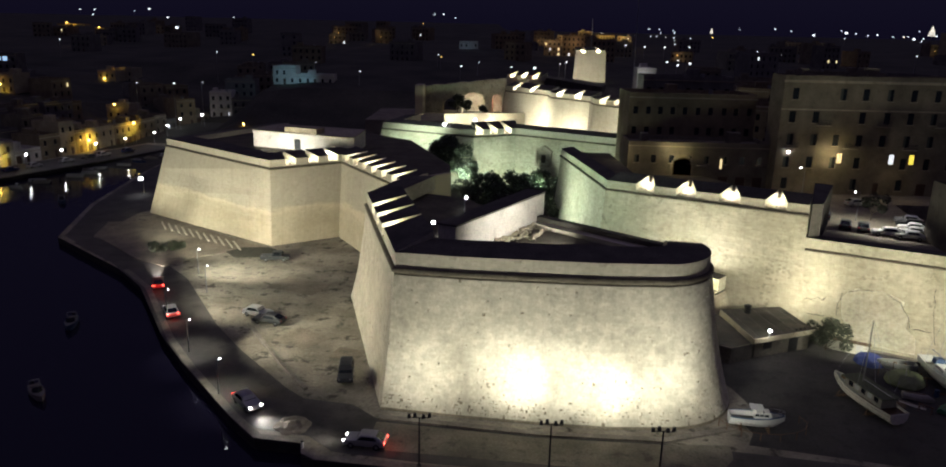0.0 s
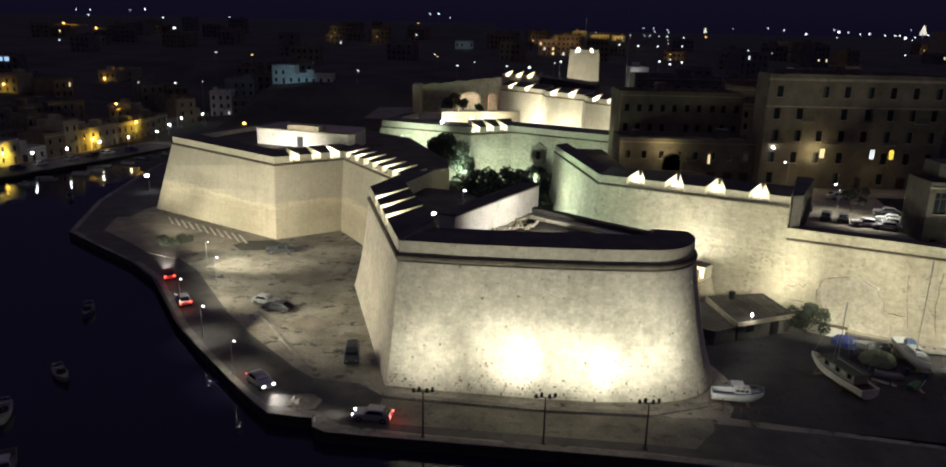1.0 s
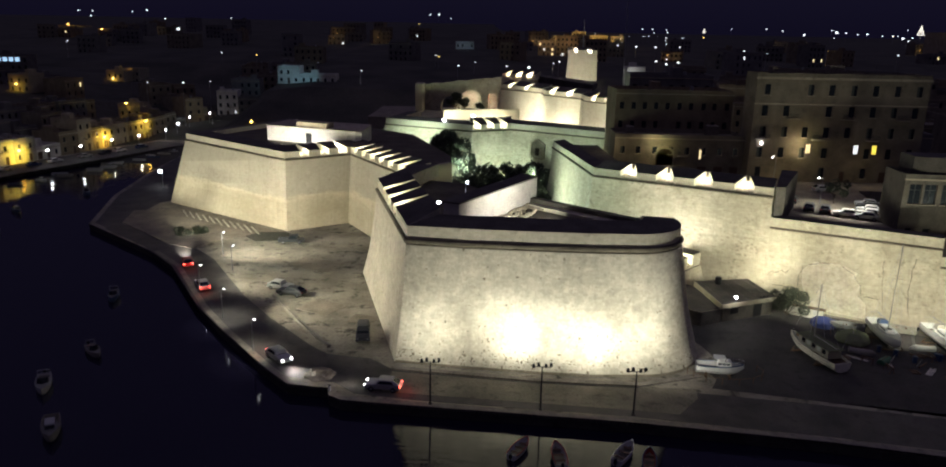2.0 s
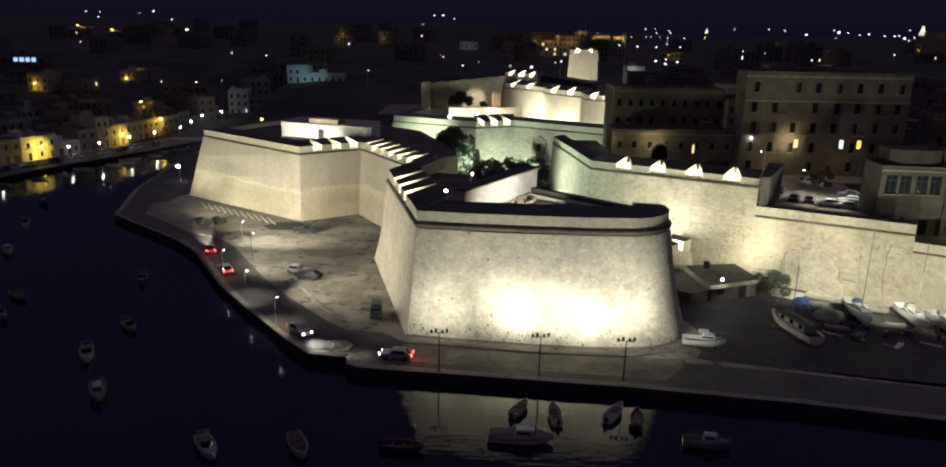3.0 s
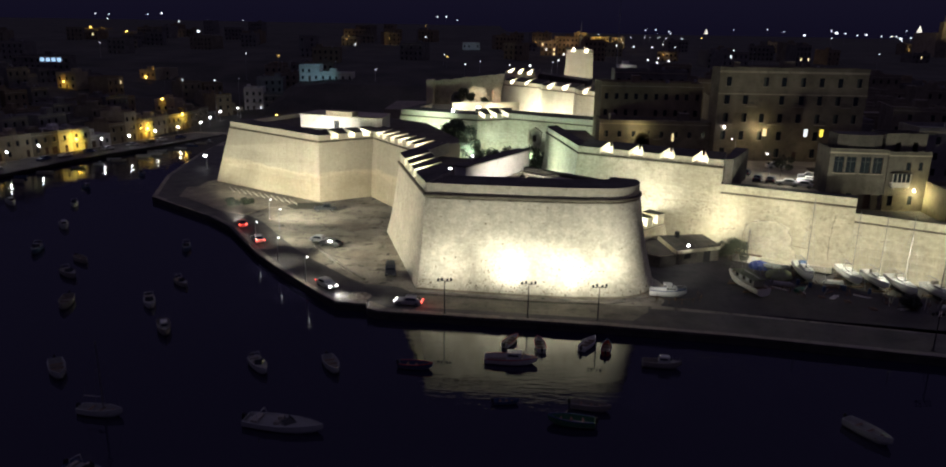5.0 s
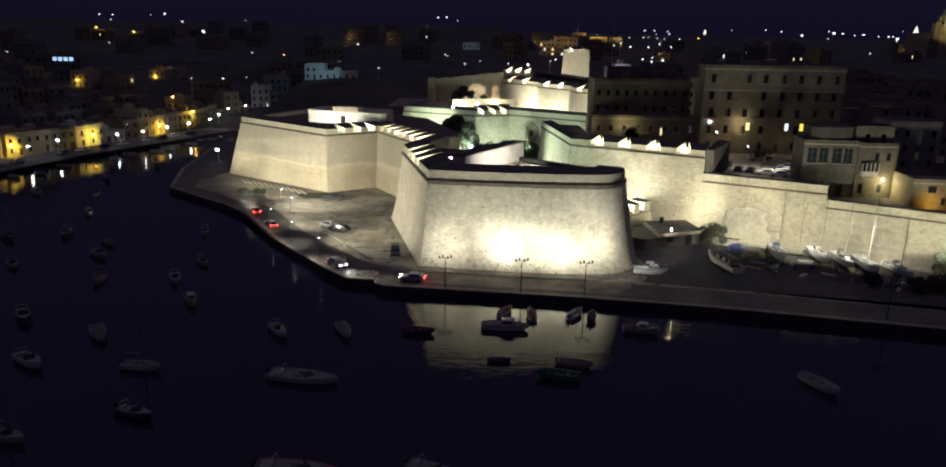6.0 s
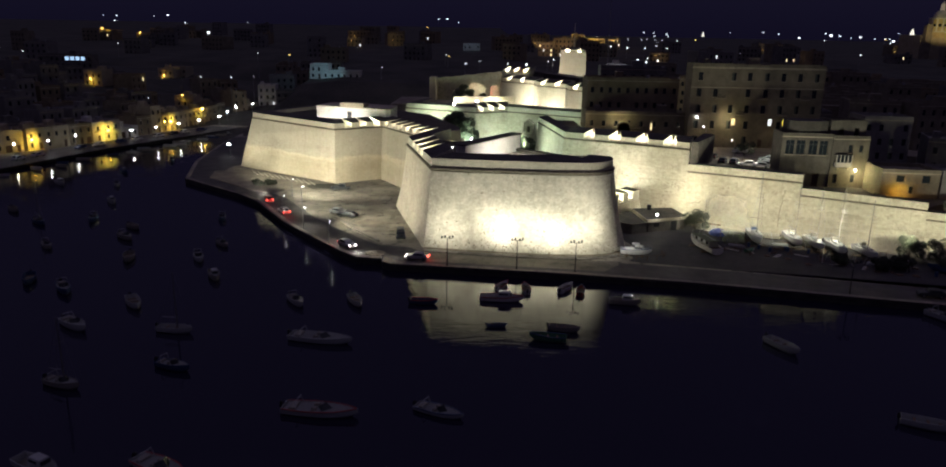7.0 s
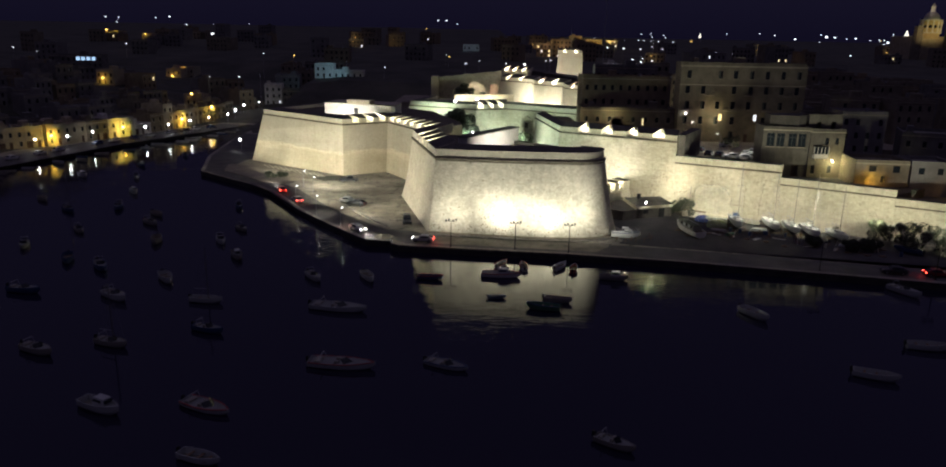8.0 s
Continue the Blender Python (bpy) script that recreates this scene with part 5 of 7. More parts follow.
for k in range(11):
    a = math.pi * (k + 0.5) / 11
    bmv = box(-0.28, -0.22, -0.22, 0.28, 0.05, 0.22)
    bmesh.ops.rotate(bmv, verts=bmv.verts, cent=(0, 0, 0), matrix=Matrix.Rotation(-(a - math.pi / 2) - math.pi / 2, 3, "Y"))
    bmesh.ops.translate(bmv, verts=bmv.verts, vec=(2.1 * math.cos(a), 0, 4.2 + 2.1 * math.sin(a)))
    part("voussoir", bmv, SHADED_MATS[0], low_arch)
for side in (-1, 1):
    part("jamb", box(side * 2.1 - 0.25, -0.2, 0.0, side * 2.1 + 0.25, 0.04, 4.2), SHADED_MATS[0], low_arch)
pale_door = thing("lit_doorway", 44.6, 160.97, 14.6, 0, "narrow pale doorway lit from within", "doorway")
part("opening", box(-0.18, -0.08, 0.0, 0.18, 0.0, 1.9), LIT_WARM, pale_door)
part("frame", box(-0.5, -0.14, 2.2, 0.5, 0.0, 2.36), STONE_CAP, pale_door)

# ---- lamps ----


def street_lamp(x, y, z, h, head, label, group, arm=0.9, turn=0, r=0.28, watts=0, colour=COLD):
    ob = thing("street_lamp", x, y, z, turn, label, "street lamp", group)
    part("pole", rod((0, 0, 0), (0, 0, h), 0.09, 0.05), METAL_GREY, ob)
    part("arm", rod((0, 0, h - 0.1), (arm, 0, h), 0.035), METAL_GREY, ob)
    # ball is oversized so that the head also stands in for glare
    part("lantern", ball(arm, 0, h, r, 0.75), head, ob, "glowing lamp head")
    if watts:
        p = ob.matrix_basis @ Vector((arm, 0, h - r - 0.12))
        spot_light(tuple(p), (p.x, p.y, p.z - 3.0), watts, 112, colour, 0.5)
    return ob


for x, y, w in ((-48.9, 129.2, 420), (-44.3, 120.8, 420), (-38.4, 99.6, 620), (-30.6, 88.8, 620), (-45.7, 110.0, 160)):
    street_lamp(x, y, 0.0, 4.3, LAMP_ROAD, "slim street lamp with white light at the roadside", "roadside lamps", 0.4, 40, 0.14, w, NEUTRAL)
street_lamp(-84.7, 186, 0, 4.0, LAMP_ROAD, "bright white floodlight mast on the creek shore", "", 0.4, 200, 0.6, 160, COLD)
for x, y in ((-149.3, 175.4), (-143.6, 184), (-142, 197), (-131, 213.7), (-126, 222.4), (-123, 235.7), (-119.8, 247.7), (-116.8, 262), (-118.0, 275), (-118.2, 287), (-113.4, 295.5), (-163, 160)):
    street_lamp(x, y, max(0.0, land_height(x, y) - 0.2), 4.0, LAMP_WHITE, "white street lamp on the far waterfront", "waterfront lamps", 0.3, 0, 0.36, 60, COLD)
for x, y, z, w in ((-150.4, 187.2, 3.6, 1800), (-138.2, 212.6, 3.8, 2300), (-129.2, 244.2, 3.6, 2000), (-124.0, 264.0, 6.8, 2200)):
    street_lamp(x, y, 0.0, z, LAMP_SODIUM, "yellow sodium lamp before a house front", "sodium lamps", 0.35, 180, 0.42)
    spot_light((x + 2.4, y - 0.4, z - 0.2), (x - 2.5, y, z - 0.8), w * 1.15, 140, SODIUM, 0.8)
for x, y, z, w in SLOPE_LAMPS:
    g = min(z - 3.0, land_height(x, y) - 0.3)
    street_lamp(x, y, g, z - g, LAMP_SODIUM, "yellow sodium lamp on the slope", "sodium lamps", 0.35, 200, 0.38, w, SODIUM)
    if y > 270:
        house(x - 4.0, y + 1.2, g - 0.5, -4, 8.5, 9, 2, HOUSE_MATS[0], rng, "limestone slope house lit yellow by a street lamp", 0.0, 1, "hillside houses")

# lights of the country behind, by kind: heads placed by view, sized for glare


def ridge_lamp(x, y, z, r, mat, word):
    foot = min(z - 1.5, land_height(x, y) - 0.3)
    street_lamp(x, y, foot, z - foot, mat, "distant %s street lamp on the ridge" % word, "ridge lamps", 0.4, 0, r * 0.5)


for x, y, z, r in ((-672, 1227, 58.6, 2.31), (-654, 1237, 58.3, 2.31), (-657, 1235, 50.7, 2.31), (-601, 1263, 59.0, 1.73), (-581, 1273, 61.6, 3.47), (-556, 1284, 48.7, 2.89), (-249, 597, 36.7, 2.63), (-235, 414, 30.3, 0.77), (-514, 1301, 50.8, 1.73), (-457, 1323, 52.3, 1.73), (-132, 365, 27.5, 0.63), (-134, 288, 18.6, 0.51), (-120, 288, 18.7, 0.76), (-111, 292, 19.1, 0.38), (-300, 1051, 40.7, 1.78), (-78, 333, 25.2, 0.28), (-55, 311, 23.4, 0.64), (-116, 1394, 65.4, 2.89), (-100, 1396, 65.8, 3.47), (-79, 1397, 59.9, 2.31), (-49, 1399, 44.6, 2.31), (-7, 1399, 44.4, 1.16)):
    ridge_lamp(x, y, z, r, FAR_WHITE, "white")
for x, y, z, r in ((-29, 376, 28.2, 0.61), (-16, 335, 25.1, 0.81), (-9, 348, 26.2, 0.56), (5, 316, 26.2, 0.64), (14, 312, 26.1, 1.26), (25, 324, 27.5, 0.52), (28, 330, 28.0, 0.8), (70, 501, 32.4, 1.03), (82, 509, 32.5, 1.26), (92, 497, 32.1, 1.23), (104, 495, 32.1, 1.23), (121, 501, 32.3, 1.05), (201, 820, 36.4, 1.38), (74, 330, 27.8, 1.09), (82, 342, 28.2, 1.14), (283, 1370, 48.1, 2.31), (266, 1374, 47.8, 2.31), (306, 1365, 46.5, 2.31), (309, 1365, 42.5, 2.31), (188, 932, 37.1, 1.16), (191, 894, 36.8, 1.12), (190, 849, 36.5, 1.42)):
    ridge_lamp(x, y, z, r, FAR_WHITE, "white")
for x, y, z, r in ((141, 631, 35.2, 1.05), (122, 545, 33.4, 0.91), (113, 684, 35.5, 0.85), (157, 891, 36.8, 1.11), (180, 924, 37.0, 1.15), (286, 1370, 42.0, 1.73), (413, 1337, 50.7, 1.73), (466, 1319, 51.7, 2.31), (490, 1310, 49.3, 2.31), (567, 1278, 48.0, 5.2), (580, 1272, 47.3, 2.31), (596, 1265, 44.8, 2.31), (608, 1259, 46.0, 3.47), (628, 1249, 43.7, 2.31), (641, 1243, 44.0, 2.31), (647, 1240, 44.1, 2.31), (610, 1153, 40.6, 4.27), (666, 1230, 41.8, 2.31), (427, 797, 38.3, 1.48), (136, 419, 32.2, 0.71), (128, 386, 31.4, 0.66), (140, 395, 31.7, 0.41)):
    ridge_lamp(x, y, z, r, FAR_WHITE, "white")
for x, y, z, r in ((436, 989, 39.5, 1.32), (224, 428, 31.5, 0.88), (500, 1242, 43.3, 4.04), (536, 1227, 50.8, 2.31), (555, 1219, 47.3, 1.73), (653, 1172, 45.5, 2.31), (632, 1183, 52.6, 1.73), (684, 1156, 46.2, 1.73), (70, 332, 28.9, 0.98), (77, 343, 29.3, 0.67), (142, 1074, 39.1, 1.41), (-232, 297, 29.9, 0.7), (-215, 288, 28.5, 0.5)):
    ridge_lamp(x, y, z, r, FAR_WHITE, "white")
for x, y, z, r in ((-419, 743, 38.2, 2.78), (-113, 359, 26.9, 0.91), (-137, 1393, 48.1, 4.62), (-27, 368, 27.6, 0.75), (86, 1397, 40.0, 2.31), (52, 756, 34.0, 1.85), (72, 911, 34.9, 2.24), (81, 761, 34.0, 1.87), (79, 696, 33.6, 1.43), (199, 731, 37.8, 1.54), (642, 1242, 43.1, 1.73), (411, 727, 37.8, 1.36), (503, 874, 38.8, 1.65)):
    ridge_lamp(x, y, z, r, FAR_SODIUM, "yellow")
# the square's lamps
for x, y, h, w, c, m in ((60.5, 136.5, 5.0, 650, NEUTRAL, LAMP_WHITE), (57.5, 152.0, 6.2, 260, NEUTRAL, LAMP_WHITE), (72.3, 127.0, 8.2, 0, COLD, LAMP_WHITE)):
    street_lamp(x, y, 10.6, h, m, "square lamp with cold light among parked cars", "square lamps", 0.8, 180, 0.13, w, c)
point_light(64.3, 156.4, 18.4, 320, (1.0, 0.84, 0.5), 0.2)
point_light(60.0, 154.0, 14.5, 90, (1.0, 0.80, 0.45), 0.2)
point_light(77.0, 154.5, 14.5, 70, (1.0, 0.80, 0.45), 0.2)
# unseen lamp added over the parked cars, no fixture
spot_light((62.5, 128.5, 17.0), (62.5, 130.0, 10.6), 4200, 124, NEUTRAL, 0.7)
point_light(35.0, 158.8, 17.6, 300, (1.0, 0.86, 0.50), 0.2)
point_light(25.0, 159.4, 17.4, 120, (1.0, 0.86, 0.50), 0.2)
point_light(81.8, 116.3, 11.3, 800, (1.0, 0.86, 0.42), 0.2)
tagged(part("wall_lamp", ball(81.8, 117.6, 12.0, 0.2), LAMP_WARM), "warm lamp on a house corner", "lamp")
point_light(86.6, 106.6, 9.7, 260, (1.0, 0.55, 0.06), 0.2)
point_light(105.5, 103.0, 9.0, 200, (1.0, 0.55, 0.10), 0.2)

# floodlight masts on the quay
for x, y in ((-6.7, 76.3), (5.6, 75.9), (15.8, 75.4), (59.9, 68.0), (78.3, 64.6), (98.0, 61.5)):
    ob = thing("floodlight_mast", x, y, 0.0, 0, "dark steel quay mast with four floodlights turned to the bastion", "floodlight mast", "floodlight masts")
    part("base_plate", box(-0.25, -0.25, 0.0, 0.25, 0.25, 0.12, 0.04), METAL_DARK, ob)
    part("pole", rod((0, 0, 0.1), (0, 0, 5.2), 0.10, 0.06), METAL_DARK, ob)
    part("crossbar", rod((-1.0, 0, 5.15), (1.0, 0, 5.15), 0.045), METAL_DARK, ob)
    for k, dx in enumerate((-0.95, -0.4, 0.4, 0.95)):
        bmf = box(-0.17, -0.14, -0.2, 0.17, 0.12, 0.2, 0.04)
        bmesh.ops.rotate(bmf, verts=bmf.verts, cent=(0, 0, 0), matrix=Matrix.Rotation(radians(12), 3, "X"))
        bmesh.ops.translate(bmf, verts=bmf.verts, vec=(dx, 0, 5.35 + (0.12 if k % 2 else -0.04)))
        part("floodlight", bmf, METAL_DARK, ob)

# lamps on the works
for x, y, z, r, w in ((-8.0, 103.9, 14.6, 0.3, 260), (-4.5, 118.5, 14.6, 0.2, 120), (-13.4, 200.0, 14.9, 0.45, 200), (-6.0, 211.5, 14.9, 0.4, 200), (5.5, 283.0, 20.0, 0.5, 200)):
    street_lamp(x, y, z, 2.2, LAMP_WHITE, "white lamp on a short post on the rampart", "rampart lamps", 0.2, 0, r, w, COLD)

# ---- the boatyard shed ----
shed = thing("boatyard_shed", label="low boatyard shed with a grey sheet roof and a lamp", category="shed")
SH = [(33.9, 103.6), (42.3, 107.2), (40.8, 114.7), (32.7, 113.0)]
RF = [(33.5, 103.0), (42.8, 107.0), (41.2, 115.2), (32.2, 113.3)]
ROOF_FELT = rough_material("tarred_roof_felt", (0.030, 0.026, 0.021), (0.075, 0.064, 0.050), 0.45, 5.0, 0.8, 0.3, 0.5)
YARD_RENDER = rough_material("dirty_yard_plaster", (0.105, 0.094, 0.078), (0.185, 0.165, 0.135), 0.4, 5.0, 0.92, 0.4, 0.5)
part("wall_body", prism(SH, 0.0, 2.6), YARD_RENDER, shed)
part("roof", prism(RF, 2.6, [2.76, 2.76, 2.86, 2.86]), ROOF_FELT, shed, "dark felted sheet roof")
for k in range(5):
    f = (k + 0.5) / 5
    a, b = lerp2(RF[0], RF[1], f), lerp2(RF[3], RF[2], f)
    part("roof_batten", rod((*a, 2.765), (*b, 2.865), 0.02, sides=5), SHADED_MATS[2], shed)
for (p, q), z0 in (((RF[0], RF[1]), 2.25), ((RF[3], RF[0]), 2.05)):
    nx, ny = (q[1] - p[1]) / math.dist(p, q) * 0.1, -(q[0] - p[0]) / math.dist(p, q) * 0.1
    part("fascia", prism([(p[0] + nx, p[1] + ny), (q[0] + nx, q[1] + ny), (q[0] + nx * 0.1, q[1] + ny * 0.1), (p[0] + nx * 0.1, p[1] + ny * 0.1)], z0, 2.88), STONE_CAP, shed, "pale edge board of the roof")
for f0, f1, z0, z1, lab in ((0.62, 0.78, 0.02, 2.1, "dark metal door"), (0.15, 0.3, 1.0, 1.9, "small dark window")):
    a, b = lerp2(SH[0], SH[1], f0), lerp2(SH[0], SH[1], f1)
    part("door" if z0 < 0.5 else "window", prism([(a[0] + 0.03, a[1] - 0.06), (b[0] + 0.03, b[1] - 0.06), (b[0] - 0.02, b[1] + 0.04), (a[0] - 0.02, a[1] + 0.04)], z0, z1), METAL_DARK, shed, lab)
for f in (0.72, 0.79, 0.86):
    vx, vy = lerp2(RF[0], RF[1], f)
    part("roof_vent", rod((vx, vy + 0.7, 2.7), (vx, vy + 0.7, 3.05), 0.13, 0.1, 8), METAL_DARK, shed)
AX = [(26.3, 104.6), (28.1, 102.9), (30.2, 101.5), (33.55, 103.35), (32.0, 113.2), (31.0, 114.0), (27.5, 109.2)]
part("annex_wall", prism(AX, 0.0, 2.0), YARD_RENDER, shed, "dark rendered wall of the low annex")
part("annex_roof", prism(AX, 2.0, 2.08), ROOF_FELT, shed, "dark flat roof of the low annex")
for p, q in zip(AX[:3], AX[1:4]):
    part("coping", rod((*p, 2.1), (*q, 2.1), 0.09, sides=6), KERB, shed)
tank = thing("roof_tank", 35.6, 112.4, 2.84, label="small dark water tank on the shed roof", category="tank")
part("tank_body", rod((0, 0, 0), (0, 0, 1.1), 0.5, 0.48, 14), METAL_DARK, tank)
part("tank_lid", rod((0, 0, 1.1), (0, 0, 1.2), 0.52, 0.3, 14), METAL_DARK, tank)
part("lamp", ball(35.6, 103.65, 3.8, 0.2), LAMP_WHITE, shed, "bright white bulkhead lamp")
part("lamp_post", rod((35.6, 103.8, 2.6), (35.6, 103.65, 3.75), 0.05), METAL_GREY, shed)
point_light(35.6, 103.2, 3.7, 160, NEUTRAL, 0.2)

# bare plaster patch on the rampart
bm = bmesh.new()
r4 = random.Random(3)


def rampart_point(s, z):
    """A point on the lower rampart's skin, s metres along it from the corner."""
    f = (10.5 - z) / 11.0
    for (f0, g0), (f1, g1) in zip(FLARE_STRONG, FLARE_STRONG[1:]):
        if f <= f1:
            g = lerp(g0, g1, (f - f0) / (f1 - f0))
            break
    u = s / math.dist(*R1)
    t, b = lerp2(R1[0], R1[1], u), lerp2((43.6, 111.0), (63.0, 99.2), u)
    return Vector((lerp(t[0], b[0], g) - 0.05, lerp(t[1], b[1], g) - 0.10, z))


rows = []
for j in range(9):
    z = 0.3 + 5.9 * j / 8
    half = 4.3 * (1 - (j / 8.6) ** 4) ** 0.5
    grow = (1 + 0.35 * noise.noise((j * 0.6, 1.5, 0)), 1 + 0.45 * noise.noise((j * 0.6, 7.5, 0)))
    rows.append([bm.verts.new(rampart_point(9.6 + half * (2 * i / 12 - 1) * grow[0 if i < 6 else 1] + 0.3 * noise.noise((i * 0.8, j * 0.8, 0)), z + (0.5 * noise.noise((i * 0.5, 3, 0)) if j > 6 else 0))) for i in range(13)])
for a, b in zip(rows, rows[1:]):
    for i in range(12):
        bm.faces.new((a[i], a[i + 1], b[i + 1], b[i]))
bmesh.ops.solidify(bm, geom=bm.faces[:], thickness=-0.14)
bmesh.ops.recalc_face_normals(bm, faces=bm.faces[:])
part("render_patch", bm, ROCK_PALE, lower, "bare rounded patch of pale render on the wall")


def crack(points, r):
    bm = bmesh.new()
    for p, q in zip(points, points[1:]):
        add_rod(bm, p, q, r * r4.uniform(0.5, 1.2), r * r4.uniform(0.5, 1.2), 5)
    return part("crack", bm, STONE_DARK, lower, "dark crack and ledge line in the wall face")


top_edge = []
for k in range(15):
    a = math.pi * (1 - k / 14)
    top_edge.append(rampart_point(9.6 + 4.5 * math.cos(a) + r4.uniform(-0.25, 0.25), 2.6 + 3.7 * math.sin(a) ** 0.7 + r4.uniform(-0.15, 0.15)))
crack(top_edge[:4], 0.035)
crack(top_edge[4:8], 0.06)
crack(top_edge[9:], 0.04)
crack([rampart_point(3.6 - 0.5 * k + r4.uniform(-0.1, 0.1), 4.2 + r4.uniform(-0.25, 0.25) - 0.05 * k) for k in range(7)], 0.05)
# next two level lines stand for ledges, their shade drawn as dark rods
crack([rampart_point(1.0 + 0.45 * k, 2.2 + r4.uniform(-0.06, 0.06)) for k in range(6)], 0.07)
crack([rampart_point(14.6 + 0.45 * k, 2.6 + r4.uniform(-0.06, 0.06)) for k in range(6)], 0.07)
crack([rampart_point(20.5 + 0.1 * k + r4.uniform(-0.15, 0.15), 1.5 + 0.9 * k) for k in range(9)], 0.05)
crack([rampart_point(17.2 + r4.uniform(-0.15, 0.15), 1.5 + 0.9 * k) for k in range(8)], 0.04)

# ---- cars ----


def car_body(l, w, h, hood, tail):
    """Lofted car shell, nose towards +x: side profile swept across the width with tumblehome."""
    prof = [(-l / 2, 0.35), (-l / 2, 0.85), (-l / 2 + tail * 0.2, 0.98), (-l / 2 + tail, h * 0.97), (-l * 0.08, h), (l * 0.10, h * 0.98), (l / 2 - hood, 0.98), (l / 2 - 0.15, 0.82), (l / 2, 0.62), (l / 2, 0.35)]
    bm = bmesh.new()
    cols = []
    for v in (-1, -0.86, 0.86, 1):
        col = []
        for x, z in prof:
            pinch = 1.0 if z < 0.99 else 1.0 - 0.22 * (z - 0.98) / (h - 0.98)
            drop = 0.0 if abs(v) < 0.9 else (0.07 if z > 0.9 else 0.0)
            inset = 0.06 if abs(x) > l / 2 - 0.05 and abs(v) > 0.9 else 0.0
            col.append(bm.verts.new((x - math.copysign(inset, x), v * w / 2 * pinch, z - drop)))
        cols.append(col)
    for a, b in zip(cols, cols[1:]):
        for k in range(len(prof) - 1):
            bm.faces.new((a[k], a[k + 1], b[k + 1], b[k]))
        bm.faces.new((a[-1], a[0], b[0], b[-1]))
    bm.faces.new(cols[0][::-1])
    bm.faces.new(cols[-1])
    bmesh.ops.recalc_face_normals(bm, faces=bm.faces[:])
    return bm


def car(x, y, z, rz, paint, label, l=4.2, w=1.72, h=1.46, hood=1.35, tail=0.9, lights=False, group="cars", pickup=False, beam=650, throw=9.0, cone=75):
    ob = thing("car", x, y, z, rz, label, "car", group)
    if pickup:
        part("body", car_body(l * 0.62, w, h, hood, 0.25), paint, ob).location.x = l * 0.19
        bed = add_box(bmesh.new(), -l / 2, -w / 2, 0.4, -l * 0.10, -w / 2 + 0.08, 1.0)
        add_box(bed, -l / 2, w / 2 - 0.08, 0.4, -l * 0.10, w / 2, 1.0)
        add_box(bed, -l / 2, -w / 2 + 0.08, 0.4, -l / 2 + 0.08, w / 2 - 0.08, 1.0)
        add_box(bed, -l / 2 + 0.08, -w / 2 + 0.08, 0.4, -l * 0.10, w / 2 - 0.08, 0.55)
        part("cargo_bed", bed, paint, ob)
    else:
        part("body", car_body(l, w, h, hood, tail), paint, ob)
    x0, x1 = (-l / 2 + tail * 0.9, l / 2 - hood) if not pickup else (-l * 0.08, l / 2 - hood * 0.9)
    for side in (-1, 1):
        g = bmesh.new()
        vs = [g.verts.new(c) for c in ((x0 - 0.1, side * (w / 2 - 0.01), 0.98), (x1 - 0.1, side * (w / 2 - 0.01), 0.98), (x1 - 0.55, side * (w / 2 - 0.135), h - 0.13), (x0 + 0.25, side * (w / 2 - 0.135), h - 0.13))]
        g.faces.new(vs if side < 0 else vs[::-1])
        bmesh.ops.solidify(g, geom=g.faces[:], thickness=-0.03)
        part("side_window", g, GLASS, ob)
    g = bmesh.new()
    vs = [g.verts.new(c) for c in ((x1 + 0.02, -w * 0.40, 1.0), (x1 + 0.02, w * 0.40, 1.0), (x1 - 0.62, w * 0.33, h - 0.04), (x1 - 0.62, -w * 0.33, h - 0.04))]
    g.faces.new(vs)
    bmesh.ops.solidify(g, geom=g.faces[:], thickness=-0.04)
    part("windscreen", g, GLASS, ob)
    g = bmesh.new()
    vs = [g.verts.new(c) for c in ((-l / 2 + tail * 0.2 - 0.03, w * 0.38, 1.02), (-l / 2 + tail * 0.2 - 0.03, -w * 0.38, 1.02), (-l / 2 + tail - 0.03, -w * 0.33, h - 0.06), (-l / 2 + tail - 0.03, w * 0.33, h - 0.06))]
    g.faces.new(vs)
    bmesh.ops.solidify(g, geom=g.faces[:], thickness=-0.04)
    if not pickup:
        part("rear_window", g, GLASS, ob)
    else:
        g.free()
    for wx in (-l * 0.31, l * 0.31):
        for side in (-1, 1):
            wh = part("wheel", rod((wx, side * (w / 2 - 0.19), 0.32), (wx, side * (w / 2 + 0.01), 0.32), 0.32, 0.32, 14), RUBBER, ob)
            part("rim", rod((wx, side * (w / 2), 0.32), (wx, side * (w / 2 + 0.025), 0.32), 0.19, 0.17, 10), METAL_GREY, wh)
    for side in (-1, 1):
        part("headlight", ball(l / 2 - 0.08, side * w * 0.36, 0.70, 0.17 if lights else 0.12, 0.7), HEAD_WHITE if lights else METAL_GREY, ob)
        part("tail_light", box(-l / 2 - 0.03, side * w * 0.40 - 0.13, 0.72, -l / 2 + 0.05, side * w * 0.40 + 0.13, 0.90), TAIL_RED if lights else PAINT_RED, ob)
    if lights:
        m = ob.matrix_basis
        spot_light(tuple(m @ Vector((l / 2 + 0.15, 0, 0.72))), tuple(m @ Vector((l / 2 + throw, 0, 0.0))), beam, cone, (1, 0.96, 0.9), 0.9, 0.3)
        point_light(*(m @ Vector((-l / 2 - 0.45, 0, 0.75))), 14, (1.0, 0.05, 0.03), 0.15)
    return ob


CAR_DARK = plain("dark_grey_car_paint", (0.03, 0.032, 0.036), 0.5, 0.1)
